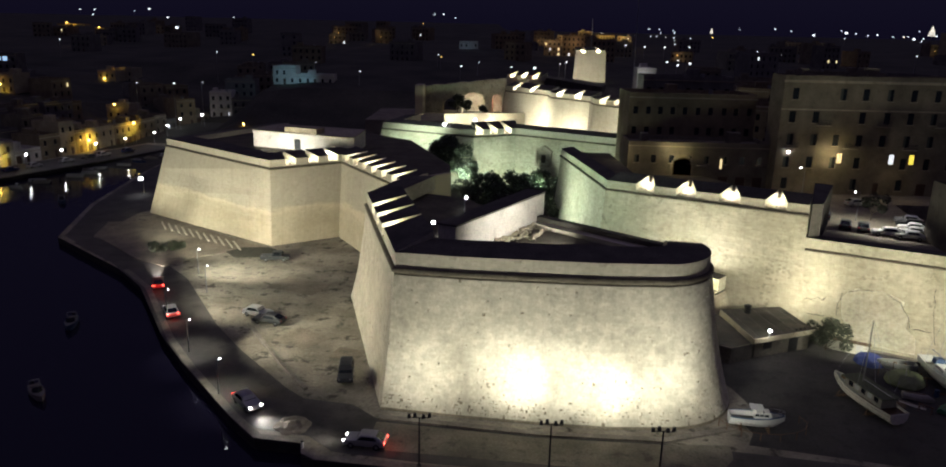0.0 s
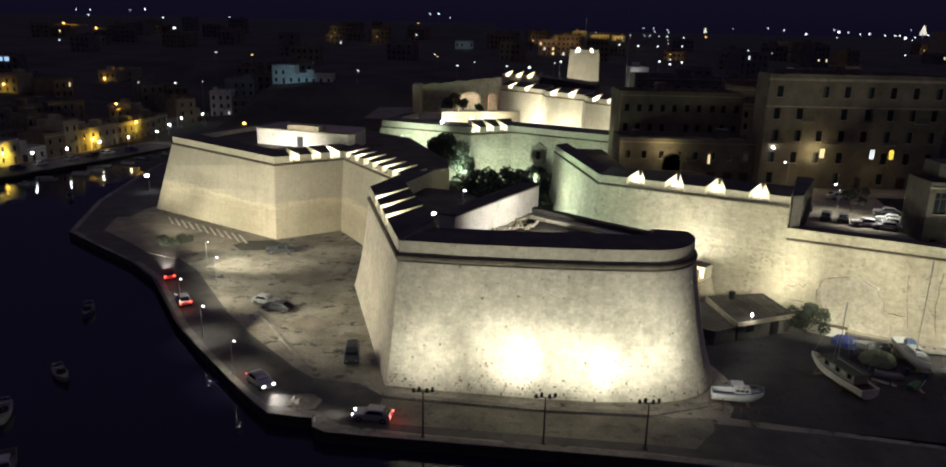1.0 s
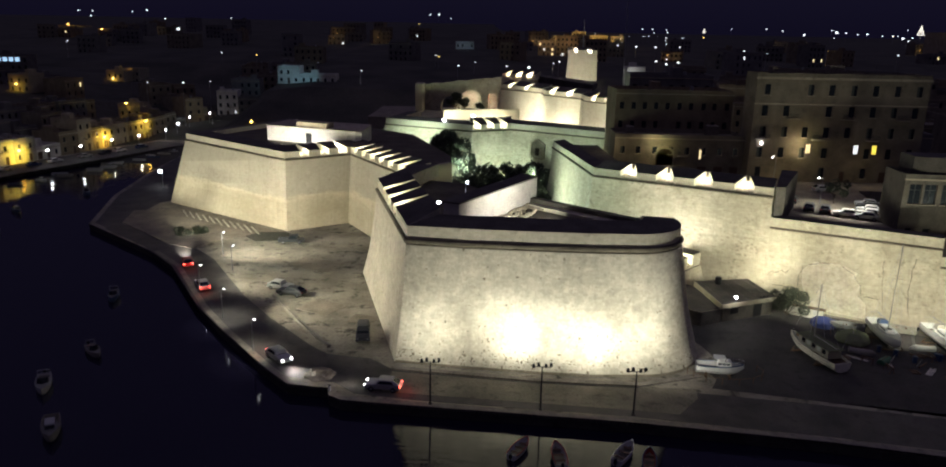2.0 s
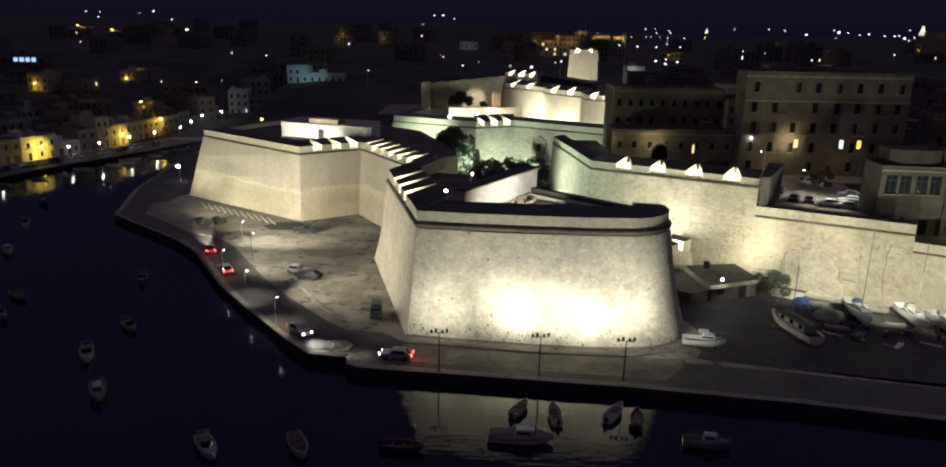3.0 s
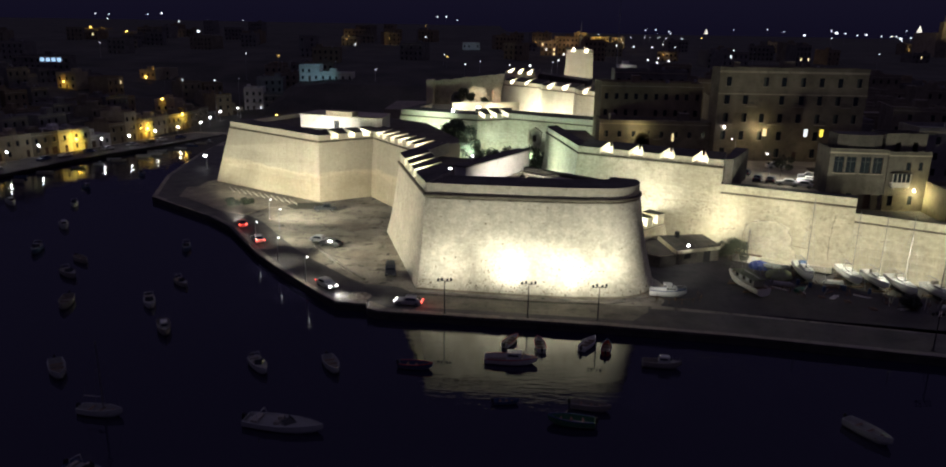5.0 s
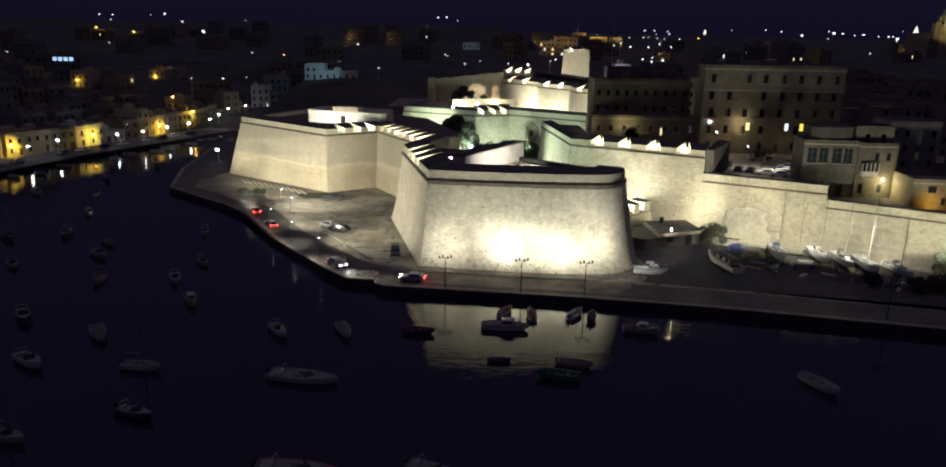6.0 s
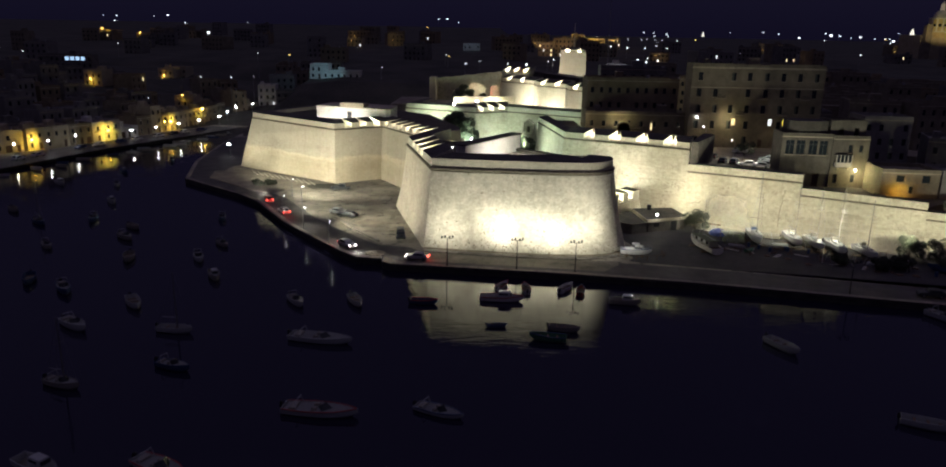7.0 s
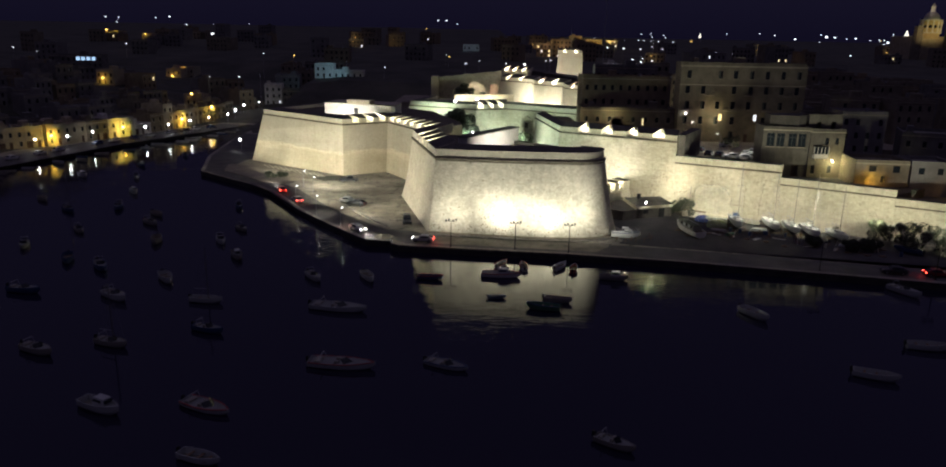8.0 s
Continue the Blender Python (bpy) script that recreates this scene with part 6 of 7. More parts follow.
CAR_SILVER = plain("silver_car_paint", (0.42, 0.42, 0.42), 0.3, 0.5)
CAR_WHITE = plain("white_car_paint", (0.46, 0.46, 0.44), 0.3)
CAR_RED = plain("red_car_paint", (0.22, 0.02, 0.02), 0.3, 0.2)
CAR_BLUE = plain("blue_car_paint", (0.04, 0.06, 0.14), 0.3, 0.3)
car(-38.7, 138.2, 0.0, 8, CAR_DARK, "dark pickup parked on the earth below the curtain", 5.0, 1.75, 1.7, 1.3, 0.5, pickup=True, group="parked cars")
car(-33.6, 112.3, 0.0, -18, CAR_SILVER, "silver hatchback parked on the earth lot", group="parked cars")
car(-31.2, 109.8, 0.0, 166, CAR_DARK, "dark saloon parked beside a silver car", 4.5, 1.76, 1.42, 1.4, 1.2, group="parked cars")
car(-17.3, 94.2, 0.0, -82, CAR_DARK, "dark off-roader parked by the bastion flank", 4.4, 1.8, 1.85, 1.2, 0.25, group="parked cars")
car(-12.4, 79.6, 0.013, 174, CAR_SILVER, "silver hatchback with its lamps on, on the quay road", lights=True, group="driving cars")
car(-26.6, 86.6, 0.013, -46, CAR_SILVER, "car with bright headlamps on the quay road", lights=True, group="driving cars", beam=2200)
car(-52.9, 123.0, 0.02, 116, CAR_RED, "small red car showing tail lamps", lights=True, group="driving cars", beam=34000, throw=5.5, cone=26)
car(-45.9, 111.6, 0.013, 122, CAR_SILVER, "grey car showing red tail lamps on the road", lights=True, group="driving cars")
car(72.5, 67.2, 0.013, 170, CAR_DARK, "dark car by the boatyard verge", group="parked cars")
car(79.5, 66.2, 0.013, -8, CAR_RED, "red car showing tail lamps by the boatyard", lights=True, group="driving cars")
for k, (x, y, rz, p) in enumerate(((56.5, 131.5, 64, CAR_DARK), (58.8, 130.2, 64, CAR_DARK), (61.0, 127.3, 160, CAR_WHITE), (63.6, 125.6, 155, CAR_SILVER), (65.4, 128.0, 155, CAR_SILVER), (66.6, 130.6, 155, CAR_WHITE), (67.8, 133.2, 155, CAR_DARK),
                                   (68.8, 135.8, 155, CAR_SILVER), (56.0, 138.0, 64, CAR_DARK), (66.0, 148.0, 5, CAR_WHITE), (55.0, 146.0, 80, CAR_BLUE))):
    car(x, y, 10.6, rz, p, "car parked in rows on the square", group="cars on the square")

# ---- boats ----


def hull_mesh(l, b, h, rise=0.25):
    """Open-topped boat hull, bow towards +x, keel on z = 0."""
    bm = bmesh.new()
    n, rows = 11, []
    for i in range(n):
        t = i / (n - 1)
        x = -l / 2 + l * t
        half = b / 2 * (0.80 + 0.20 * math.sin(math.pi * min(1, t * 1.3)) if t < 0.45 else max(0.015, 1 - ((t - 0.45) / 0.55) ** 2.1))
        deck = h * (1 + rise * t * t)
        keel = 0.0 if t < 0.7 else h * 0.75 * ((t - 0.7) / 0.3) ** 2
        row = []
        for s in (-1, -0.93, -0.6, 0, 0.6, 0.93, 1):
            zz = deck if abs(s) == 1 else lerp(keel, deck, 0.42) if abs(s) == 0.93 else lerp(keel, deck, 0.10) if abs(s) == 0.6 else keel
            row.append(bm.verts.new((x, half * s * (1.0 if abs(s) == 1 else 0.97), zz)))
        rows.append(row)
    for a, c in zip(rows, rows[1:]):
        for k in range(6):
            bm.faces.new((a[k], a[k + 1], c[k + 1], c[k]))
    bm.faces.new(rows[0])
    bmesh.ops.recalc_face_normals(bm, faces=bm.faces[:])
    bmesh.ops.solidify(bm, geom=bm.faces[:], thickness=0.06)
    return bm


def deck_mesh(l, b, h, rise, x0, x1, drop=0.06):
    bm = bmesh.new()
    prev = None
    for i in range(9):
        t = lerp(x0, x1, i / 8)
        half = (b / 2 * (0.80 + 0.20 * math.sin(math.pi * min(1, t * 1.3)) if t < 0.45 else max(0.012, 1 - ((t - 0.45) / 0.55) ** 2.1))) * 0.96
        z = h * (1 + rise * t * t) - drop
        cur = (bm.verts.new((-l / 2 + l * t, -half, z)), bm.verts.new((-l / 2 + l * t, half, z)))
        if prev:
            bm.faces.new((prev[0], cur[0], cur[1], prev[1]))
        prev = cur
    bmesh.ops.solidify(bm, geom=bm.faces[:], thickness=0.05)
    return bm


def boat(x, y, z, rz, l, paint, label, style="cabin", group="moored boats", mast=0.0, stripe=None, roll=0.0):
    b, h = l * (0.255 if style == "yacht" else 0.34 if l < 8 else 0.30), 0.20 * l if l < 6 else 0.125 * l if style in ("work", "speed") else 0.15 * l
    ob = thing("boat", x, y, z, rz, label, "boat", group)
    ob.matrix_basis = pose(x, y, z, roll, 0, rz)
    part("hull", hull_mesh(l, b, h), paint, ob)
    if style == "open":
        part("floor", deck_mesh(l, b, h, 0.25, 0.04, 0.94, h * 0.65), PAINT_CREAM, ob)
        for t in (0.25, 0.5, 0.72):
            part("thwart", box(-l / 2 + l * t - 0.14, -b * 0.40, h * 0.72, -l / 2 + l * t + 0.14, b * 0.40, h * 0.72 + 0.05), WOOD, ob)
        part("outboard", add_box(box(-l / 2 - 0.35, -0.16, h * 0.7, -l / 2 - 0.02, 0.16, h * 1.3, 0.04), -l / 2 - 0.22, -0.06, -0.2, -l / 2 - 0.12, 0.06, h * 0.7), METAL_DARK, ob)
    else:
        part("foredeck", deck_mesh(l, b, h, 0.25, 0.30 if style == "yacht" else 0.45, 0.98), YARD_WHITE if style == "yacht" else PAINT_WHITE, ob)
        part("cockpit_floor", deck_mesh(l, b, h, 0.25, 0.04, 0.46, h * 0.55), PAINT_CREAM, ob)
        if style == "cabin":
            ch = 0.55 + 0.045 * l
            part("cabin", box(-l * 0.10, -b * 0.33, h * 0.95, l * 0.22, b * 0.33, h + ch, 0.16, 0.05), PAINT_WHITE, ob)
            for side in (-1, 1):
                part("cabin_window", box(-l * 0.06, side * b * 0.325 - 0.03 - side * 0.09, h + ch * 0.42, l * 0.14, side * b * 0.325 + 0.03 - side * 0.09, h + ch * 0.75), GLASS, ob)
            part("windscreen", box(l * 0.205, -b * 0.24, h + ch * 0.35, l * 0.225 + 0.02, b * 0.24, h + ch * 0.8), GLASS, ob)
            rail = bmesh.new()
            for k in range(5):
                t = 0.6 + 0.085 * k
                half = b / 2 * max(0.012, 1 - ((t - 0.45) / 0.55) ** 2.1) * 0.9
                zz = h * (1 + 0.25 * t * t)
                for side in (-1, 1):
                    add_rod(rail, (-l / 2 + l * t, side * half, zz - 0.05), (-l / 2 + l * t, side * half, zz + 0.5), 0.02, sides=4)
            part("rail", rail, METAL_GREY, ob)
        if style == "cruiser":
            part("cabin", box(-l * 0.06, -b * 0.34, h * 0.95, l * 0.24, b * 0.34, h + 0.62, 0.14, 0.04), YARD_WHITE, ob)
            part("wheelhouse_roof", box(-l * 0.14, -b * 0.36, h + 0.95, l * 0.10, b * 0.36, h + 1.02, 0.03), YARD_WHITE, ob)
            for side in (-1, 1):
                for k in range(3):
                    wx = -l * 0.02 + k * l * 0.085
                    part("cabin_window", box(wx - 0.2, side * b * 0.315 - 0.03, h + 0.22, wx + 0.2, side * b * 0.315 + 0.03, h + 0.46), GLASS, ob)
                for wx in (-l * 0.13, l * 0.08):
                    part("roof_post", rod((wx, side * b * 0.32, h + 0.3), (wx, side * b * 0.32, h + 0.97), 0.03, sides=5), METAL_GREY, ob)
            part("windscreen", box(l * 0.085, -b * 0.30, h + 0.6, l * 0.10, b * 0.30, h + 0.93), GLASS, ob)
            pulpit = [(l * 0.26, -b * 0.36, h * 1.15 + 0.45), (l * 0.40, -b * 0.2, h * 1.2 + 0.5), (l * 0.485, 0, h * 1.22 + 0.52), (l * 0.40, b * 0.2, h * 1.2 + 0.5), (l * 0.26, b * 0.36, h * 1.15 + 0.45)]
            part("pulpit", tube(pulpit, 0.025, 5), METAL_GREY, ob)
            for p in pulpit:
                part("stanchion", rod((p[0], p[1], h * 1.05), p, 0.02, sides=5), METAL_GREY, ob)
        if style == "speed":
            part("side_deck", deck_mesh(l, b * 0.98, h, 0.25, 0.03, 0.46, 0.03 + h * 0.12), PAINT_WHITE, ob)
            screen = bmesh.new()
            sv = [screen.verts.new(c) for c in ((l * 0.06, -b * 0.36, h * 1.03), (l * 0.17, 0, h * 1.08), (l * 0.06, b * 0.36, h * 1.03), (l * 0.0, -b * 0.32, h + 0.55), (l * 0.07, 0, h + 0.62), (l * 0.0, b * 0.32, h + 0.55))]
            screen.faces.new((sv[0], sv[1], sv[4], sv[3]))
            screen.faces.new((sv[1], sv[2], sv[5], sv[4]))
            bmesh.ops.solidify(screen, geom=screen.faces[:], thickness=0.03)
            part("windscreen", screen, GLASS, ob)
            for side in (-1, 1):
                part("seat", box(-l * 0.10, side * b * 0.2 - 0.28, h * 0.9, -l * 0.02, side * b * 0.2 + 0.28, h + 0.28, 0.06), PAINT_CREAM, ob)
            part("bench", box(-l * 0.40, -b * 0.32, h * 0.9, -l * 0.30, b * 0.32, h + 0.12, 0.05), PAINT_CREAM, ob)
            part("radar_arch", tube([(-l * 0.27, -b * 0.40, h), (-l * 0.30, -b * 0.34, h + 0.85), (-l * 0.30, b * 0.34, h + 0.85), (-l * 0.27, b * 0.40, h)], 0.05), PAINT_WHITE, ob)
            part("outboard", add_box(box(-l / 2 - 0.4, -0.2, h * 0.7, -l / 2 - 0.02, 0.2, h * 1.35, 0.05), -l / 2 - 0.24, -0.07, -0.2, -l / 2 - 0.12, 0.07, h * 0.7), METAL_DARK, ob)
        if style == "yacht":
            part("coachroof", box(-l * 0.14, -b * 0.26, h * 0.98, l * 0.20, b * 0.26, h + 0.5, 0.12, 0.04), YARD_WHITE, ob)
            part("cabin_hatch", box(l * 0.07, -0.3, h + 0.48, l * 0.13, 0.3, h + 0.56), GLASS, ob)
            for side in (-1, 1):
                part("cabin_window", box(-l * 0.09, side * b * 0.245 - 0.02, h + 0.2, l * 0.12, side * b * 0.245 + 0.02, h + 0.36), GLASS, ob)
            for hx in (-l * 0.46, -l * 0.30, -l * 0.16):
                hoop = bmesh.new()
                for side in (-1, 1):
                    add_rod(hoop, (hx, side * b * 0.34, h), (hx, side * b * 0.30, h + 0.95), 0.02, sides=4)
                add_rod(hoop, (hx, -b * 0.30, h + 0.95), (hx, b * 0.30, h + 0.95), 0.02, sides=4)
                part("cockpit_rail", hoop, METAL_GREY, ob)
            part("spray_hood", box(-l * 0.20, -b * 0.26, h + 0.4, -l * 0.10, b * 0.26, h + 1.0, 0.12), PAINT_BLUE if l > 9 else PAINT_CREAM, ob)
            part("keel", box(-l * 0.12, -0.10, -0.58, l * 0.12, 0.10, 0.05, 0.02), METAL_DARK, ob)
        if style == "work":
            part("deckhouse", box(-l * 0.34, -b * 0.33, h * 0.9, l * 0.22, b * 0.33, h + 1.0, 0.05), PAINT_CREAM, ob)
            part("deckhouse_roof", box(-l * 0.37, -b * 0.40, h + 1.01, l * 0.26, b * 0.40, h + 1.1, 0.03), CANVAS_OLD, ob, "dull green canvas over the deckhouse roof")
            for k in range(5):
                wx = -l * 0.26 + k * l * 0.095
                for side in (-1, 1):
                    part("deckhouse_window", box(wx - 0.32, side * b * 0.325 - 0.02, h + 0.3, wx + 0.32, side * b * 0.325 + 0.02, h + 0.85), PAINT_WHITE if k % 2 else GLASS, ob)
            part("hatch", box(l * 0.27, -b * 0.12, h * 1.02, l * 0.36, b * 0.12, h + 0.42, 0.05), WOOD, ob)
            part("rub_rail", deck_mesh(l * 1.01, b * 1.05, h, 0.25, 0.01, 0.99, 0.28), WOOD, ob)
    if stripe:
        for side in (-1, 1):
            pts = []
            for i in range(9):
                t = 0.02 + 0.96 * i / 8
                half = b / 2 * (0.80 + 0.20 * math.sin(math.pi * min(1, t * 1.3)) if t < 0.45 else max(0.015, 1 - ((t - 0.45) / 0.55) ** 2.1))
                pts.append((-l / 2 + l * t, side * half, h * (1 + 0.25 * t * t) - 0.02))
            part("gunwale", tube(pts, 0.07), stripe, ob)
    if mast:
        part("mast", rod((l * 0.06, 0, h), (l * 0.06, 0, h + mast), 0.09, 0.05), ALUMINIUM, ob)
        part("spreader", rod((l * 0.06, -0.7, h + mast * 0.6), (l * 0.06, 0.7, h + mast * 0.6), 0.03), ALUMINIUM, ob)
        part("boom", rod((l * 0.06, 0, h + 1.4), (-l * 0.36, 0, h + 1.3), 0.06), METAL_GREY, ob)
        rig = bmesh.new()
        for tgt in ((l * 0.48, 0, h * 1.2), (-l * 0.48, 0, h), (0, b * 0.45, h), (0, -b * 0.45, h)):
            add_rod(rig, (l * 0.06, 0, h + mast), tgt, 0.015, sides=4)
        part("rigging", rig, METAL_GREY, ob)
    return ob


def cradle(x, y, rz, l, lift, group="boat cradles"):
    ob = thing("boat_cradle", x, y, 0, rz, "timber cradle under a beached boat", "cradle", group)
    for dx in (-l * 0.22, l * 0.22):
        part("beam", box(dx - 0.14, -l * 0.16, 0.0, dx + 0.14, l * 0.16, lift), WOOD, ob)
        for side in (-1, 1):
            part("prop", rod((dx, side * l * 0.19, 0.0), (dx, side * l * 0.135, lift + 0.55), 0.06, sides=6), WOOD, ob)
    return ob


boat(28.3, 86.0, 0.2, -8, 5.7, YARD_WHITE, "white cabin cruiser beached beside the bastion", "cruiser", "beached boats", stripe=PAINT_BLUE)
cradle(28.0, 86.0, -8, 6.4, 0.2)
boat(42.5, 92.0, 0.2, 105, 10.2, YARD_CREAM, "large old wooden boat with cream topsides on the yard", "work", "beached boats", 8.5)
cradle(42.5, 92.0, 105, 10.2, 0.2)
YARD = ((54.0, 97.0, -96, 9.4, 12.5), (61.2, 95.8, -92, 9.0, 11.0), (64.6, 93.6, -90, 8.4, 10.5), (67.6, 91.2, -90, 8.8, 11.5), (72.0, 88.6, -84, 7.6, 9.5))
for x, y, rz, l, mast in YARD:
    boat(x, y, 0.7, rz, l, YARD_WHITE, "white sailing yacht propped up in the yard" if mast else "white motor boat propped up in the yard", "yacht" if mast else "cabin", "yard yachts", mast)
    cradle(x, y, rz, l, 0.7 if not mast else 0.12)
boat(51.0, 101.5, 0.1, 170, 4.6, PAINT_WHITE, "small white dinghy by the rampart", "open", "beached boats")
boat(57.8, 101.0, 0.1, 160, 4.8, PAINT_CREAM, "small cream rowing boat by the rampart", "open", "beached boats")
boat(82.0, 80.5, 0.1, 140, 5.0, PAINT_BLUE, "small blue open boat in the yard", "open", "beached boats")

low_pale = thing("yard_store_wall", 47.0, 106.6, 0.0, -29, "low pale block wall with a dark plank top below the rampart", "wall")
part("wall_body", box(-2.6, -0.2, 0.0, 2.6, 0.2, 1.5), YARD_CREAM, low_pale)
part("plank_top", box(-2.9, -0.5, 1.5, 2.9, 0.45, 1.6), WOOD, low_pale)
part("hatch", box(1.2, -0.24, 0.5, 2.0, -0.2, 1.3), YARD_WHITE, low_pale)
# tarpaulined heap, oil drums and timbers in the yard
bm = ball(48.5, 103.2, 0.2, 1.9, 0.6, 2)
for v in bm.verts:
    v.co.z = max(0.0, v.co.z + 0.25 * noise.noise(v.co * 1.3))
tagged(part("tarpaulin", bm, TARP_BLUE), "heap of gear under a blue tarpaulin", "tarpaulin")
bm = ball(50.0, 97.6, 0.3, 2.3, 0.55, 2)
for v in bm.verts:
    v.co.z = max(0.0, v.co.z + 0.3 * noise.noise(v.co * 1.1))
tagged(part("covered_dinghy", bm, CANVAS_GREEN), "dinghy under a faded green canvas", "dinghy")
for k in range(16):
    x, y = 50 + r4.uniform(0, 30), 0
    y = 96 - (x - 50) * 0.55 + r4.uniform(-4, 2)
    if k % 2:
        tagged(part("timber", rod((x, y, 0.12), (x + r4.uniform(-2, 2), y + r4.uniform(-2, 2), 0.14), 0.1, sides=6), WOOD), "loose weathered timber on the yard ground", "timber", "loose timbers")
    else:
        tagged(part("oil_drum", rod((x, y, 0.0), (x, y, 0.88), 0.29, 0.29, 12), PAINT_BLUE), "blue steel drum on the yard ground", "drum", "drums")

def trestle(x, y, rz):
    ob = thing("trestle", x, y, 0, rz, "weathered timber trestle in the boatyard", "trestle", "trestles")
    part("top_rail", box(-0.8, -0.06, 0.75, 0.8, 0.06, 0.87), WOOD, ob)
    for sx in (-0.65, 0.65):
        for side in (-1, 1):
            part("leg", rod((sx, side * 0.35, 0.0), (sx, side * 0.04, 0.78), 0.045, sides=5), WOOD, ob)


def upturned_dinghy(x, y, rz, l, paint):
    ob = thing("upturned_dinghy", x, y, 0.03, rz, "small dinghy lying upside down on the yard ground", "dinghy", "upturned dinghies")
    bm = hull_mesh(l, l * 0.4, l * 0.18)
    for v in bm.verts:
        v.co.z = l * 0.225 - v.co.z
    bmesh.ops.reverse_faces(bm, faces=bm.faces[:])
    part("hull", bm, paint, ob)
    part("keel_strip", box(-l * 0.42, -0.03, l * 0.215, l * 0.2, 0.03, l * 0.245), WOOD, ob)


def ladder(x, y, rz):
    ob = thing("ladder", x, y, 0, rz, "aluminium ladder leaning against a propped yacht", "ladder", "ladders")
    for side in (-0.2, 0.2):
        part("stile", rod((side, -0.9, 0.0), (side, 0.0, 2.9), 0.03, sides=5), METAL_GREY, ob)
    for k in range(8):
        f = (k + 0.7) / 8.5
        part("rung", rod((-0.2, -0.9 * (1 - f), 2.9 * f), (0.2, -0.9 * (1 - f), 2.9 * f), 0.02, sides=5), METAL_GREY, ob)


r9 = random.Random(77)
# poles, stakes and a low wire fence among the boats
for k in range(34):
    x = 46.5 + r9.uniform(0, 30)
    y = 97.5 - (x - 50) * 0.52 + r9.uniform(-6.5, 2.0)
    lean, up = r9.uniform(-1.0, 1.0), r9.uniform(0.9, 2.6)
    tagged(part("stake", rod((x, y, -0.02), (x + lean * 0.6, y + r9.uniform(-0.4, 0.4), up), 0.05, 0.04, 5), r9.choice((WOOD, YARD_CREAM, METAL_GREY))), "leaning pole stuck in the yard ground", "stake", "yard stakes")
for k in range(7):
    x, y = 47.5 + 4.2 * k + r9.uniform(-1, 1), 95.5 - 2.1 * k + r9.uniform(-3.5, 0.5)
    pile = thing("plank_pile", x, y, 0, r9.uniform(0, 180), "loose pile of pale weathered planks", "planks", "plank piles")
    for q in range(5):
        part("plank", box(-1.3 + r9.uniform(-0.2, 0.2), -0.35 + 0.15 * q, 0.01 + 0.05 * (q % 2), 1.3 + r9.uniform(-0.2, 0.2), -0.22 + 0.15 * q, 0.055 + 0.05 * (q % 2)), r9.choice((WOOD, YARD_CREAM)), pile)
fence = thing("yard_fence", label="low pole fence round the beached cruiser", category="fence")
for k in range(9):
    a = math.tau * (0.50 + 0.56 * k / 8)
    px, py = 29.0 + 4.6 * math.cos(a), 86.0 + 2.9 * math.sin(a)
    part("post", rod((px, py, 0), (px, py, 0.9), 0.05, 0.05, 6), WOOD, fence)
rail = [(29.0 + 4.6 * math.cos(math.tau * (0.50 + 0.56 * k / 8)), 86.0 + 2.9 * math.sin(math.tau * (0.50 + 0.56 * k / 8)), 0.8) for k in range(9)]
part("rail", tube(rail, 0.035, 5), WOOD, fence)
for x, y in ((48.6, 90.5), (50.2, 88.2), (57.6, 92.0), (58.4, 89.5), (63.0, 87.0), (72.6, 86.0)):
    trestle(x, y, r9.uniform(0, 180))
for x, y, l, p in ((49.4, 93.4, 3.4, PAINT_CREAM), (51.2, 91.0, 3.0, PAINT_GREEN), (58.2, 95.2, 3.2, PAINT_WHITE), (66.0, 85.5, 3.6, PAINT_CREAM), (75.8, 83.6, 3.2, PAINT_BLUE), (71.2, 84.4, 3.0, PAINT_WHITE)):
    upturned_dinghy(x, y, r9.uniform(0, 360), l, p)
ladder(56.3, 95.0, 90)
ladder(66.5, 92.6, 90)
for k in range(10):
    x = 47.5 + 3.2 * k + r9.uniform(-1, 1)
    y = 93 - 0.62 * (x - 50) + r9.uniform(-4, 1.5)
    ob = thing("pallet", x, y, 0.01, r9.uniform(0, 90), "grey timber pallet on the yard ground", "pallet", "pallets")
    for q in range(5):
        part("board", box(-0.6, -0.5 + q * 0.22, 0.1, 0.6, -0.38 + q * 0.22, 0.125), WOOD, ob)
    for q in (-0.5, 0.0, 0.5):
        part("bearer", box(q - 0.05, -0.5, 0.0, q + 0.05, 0.5, 0.098), WOOD, ob)

W = -1.25
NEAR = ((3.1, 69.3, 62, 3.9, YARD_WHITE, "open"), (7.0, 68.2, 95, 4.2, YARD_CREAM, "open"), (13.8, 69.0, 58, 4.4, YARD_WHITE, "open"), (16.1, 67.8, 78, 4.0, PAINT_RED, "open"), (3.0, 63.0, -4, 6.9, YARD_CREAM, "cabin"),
        (2.3, 51.9, 4, 2.9, PAINT_BLUE, "open"), (12.0, 51.2, -14, 4.6, PAINT_CREAM, "open"), (9.4, 47.6, 174, 5.2, PAINT_GREEN, "open"), (-9.2, 60.5, -6, 4.4, PAINT_BLUE, "open"), (22.6, 63.1, -8, 5.0, PAINT_CREAM, "cabin"),
        (-21.8, 45.0, -10, 9.0, PAINT_WHITE, "speed"), (-17.2, 25.3, -6, 8.6, PAINT_WHITE, "speed"), (-4.0, 26.2, -24, 6.0, PAINT_WHITE, "speed"), (41.6, 47.3, -62, 5.6, PAINT_WHITE, "open"), (-29.9, 13.5, -24, 6.6, PAINT_WHITE, "speed"))
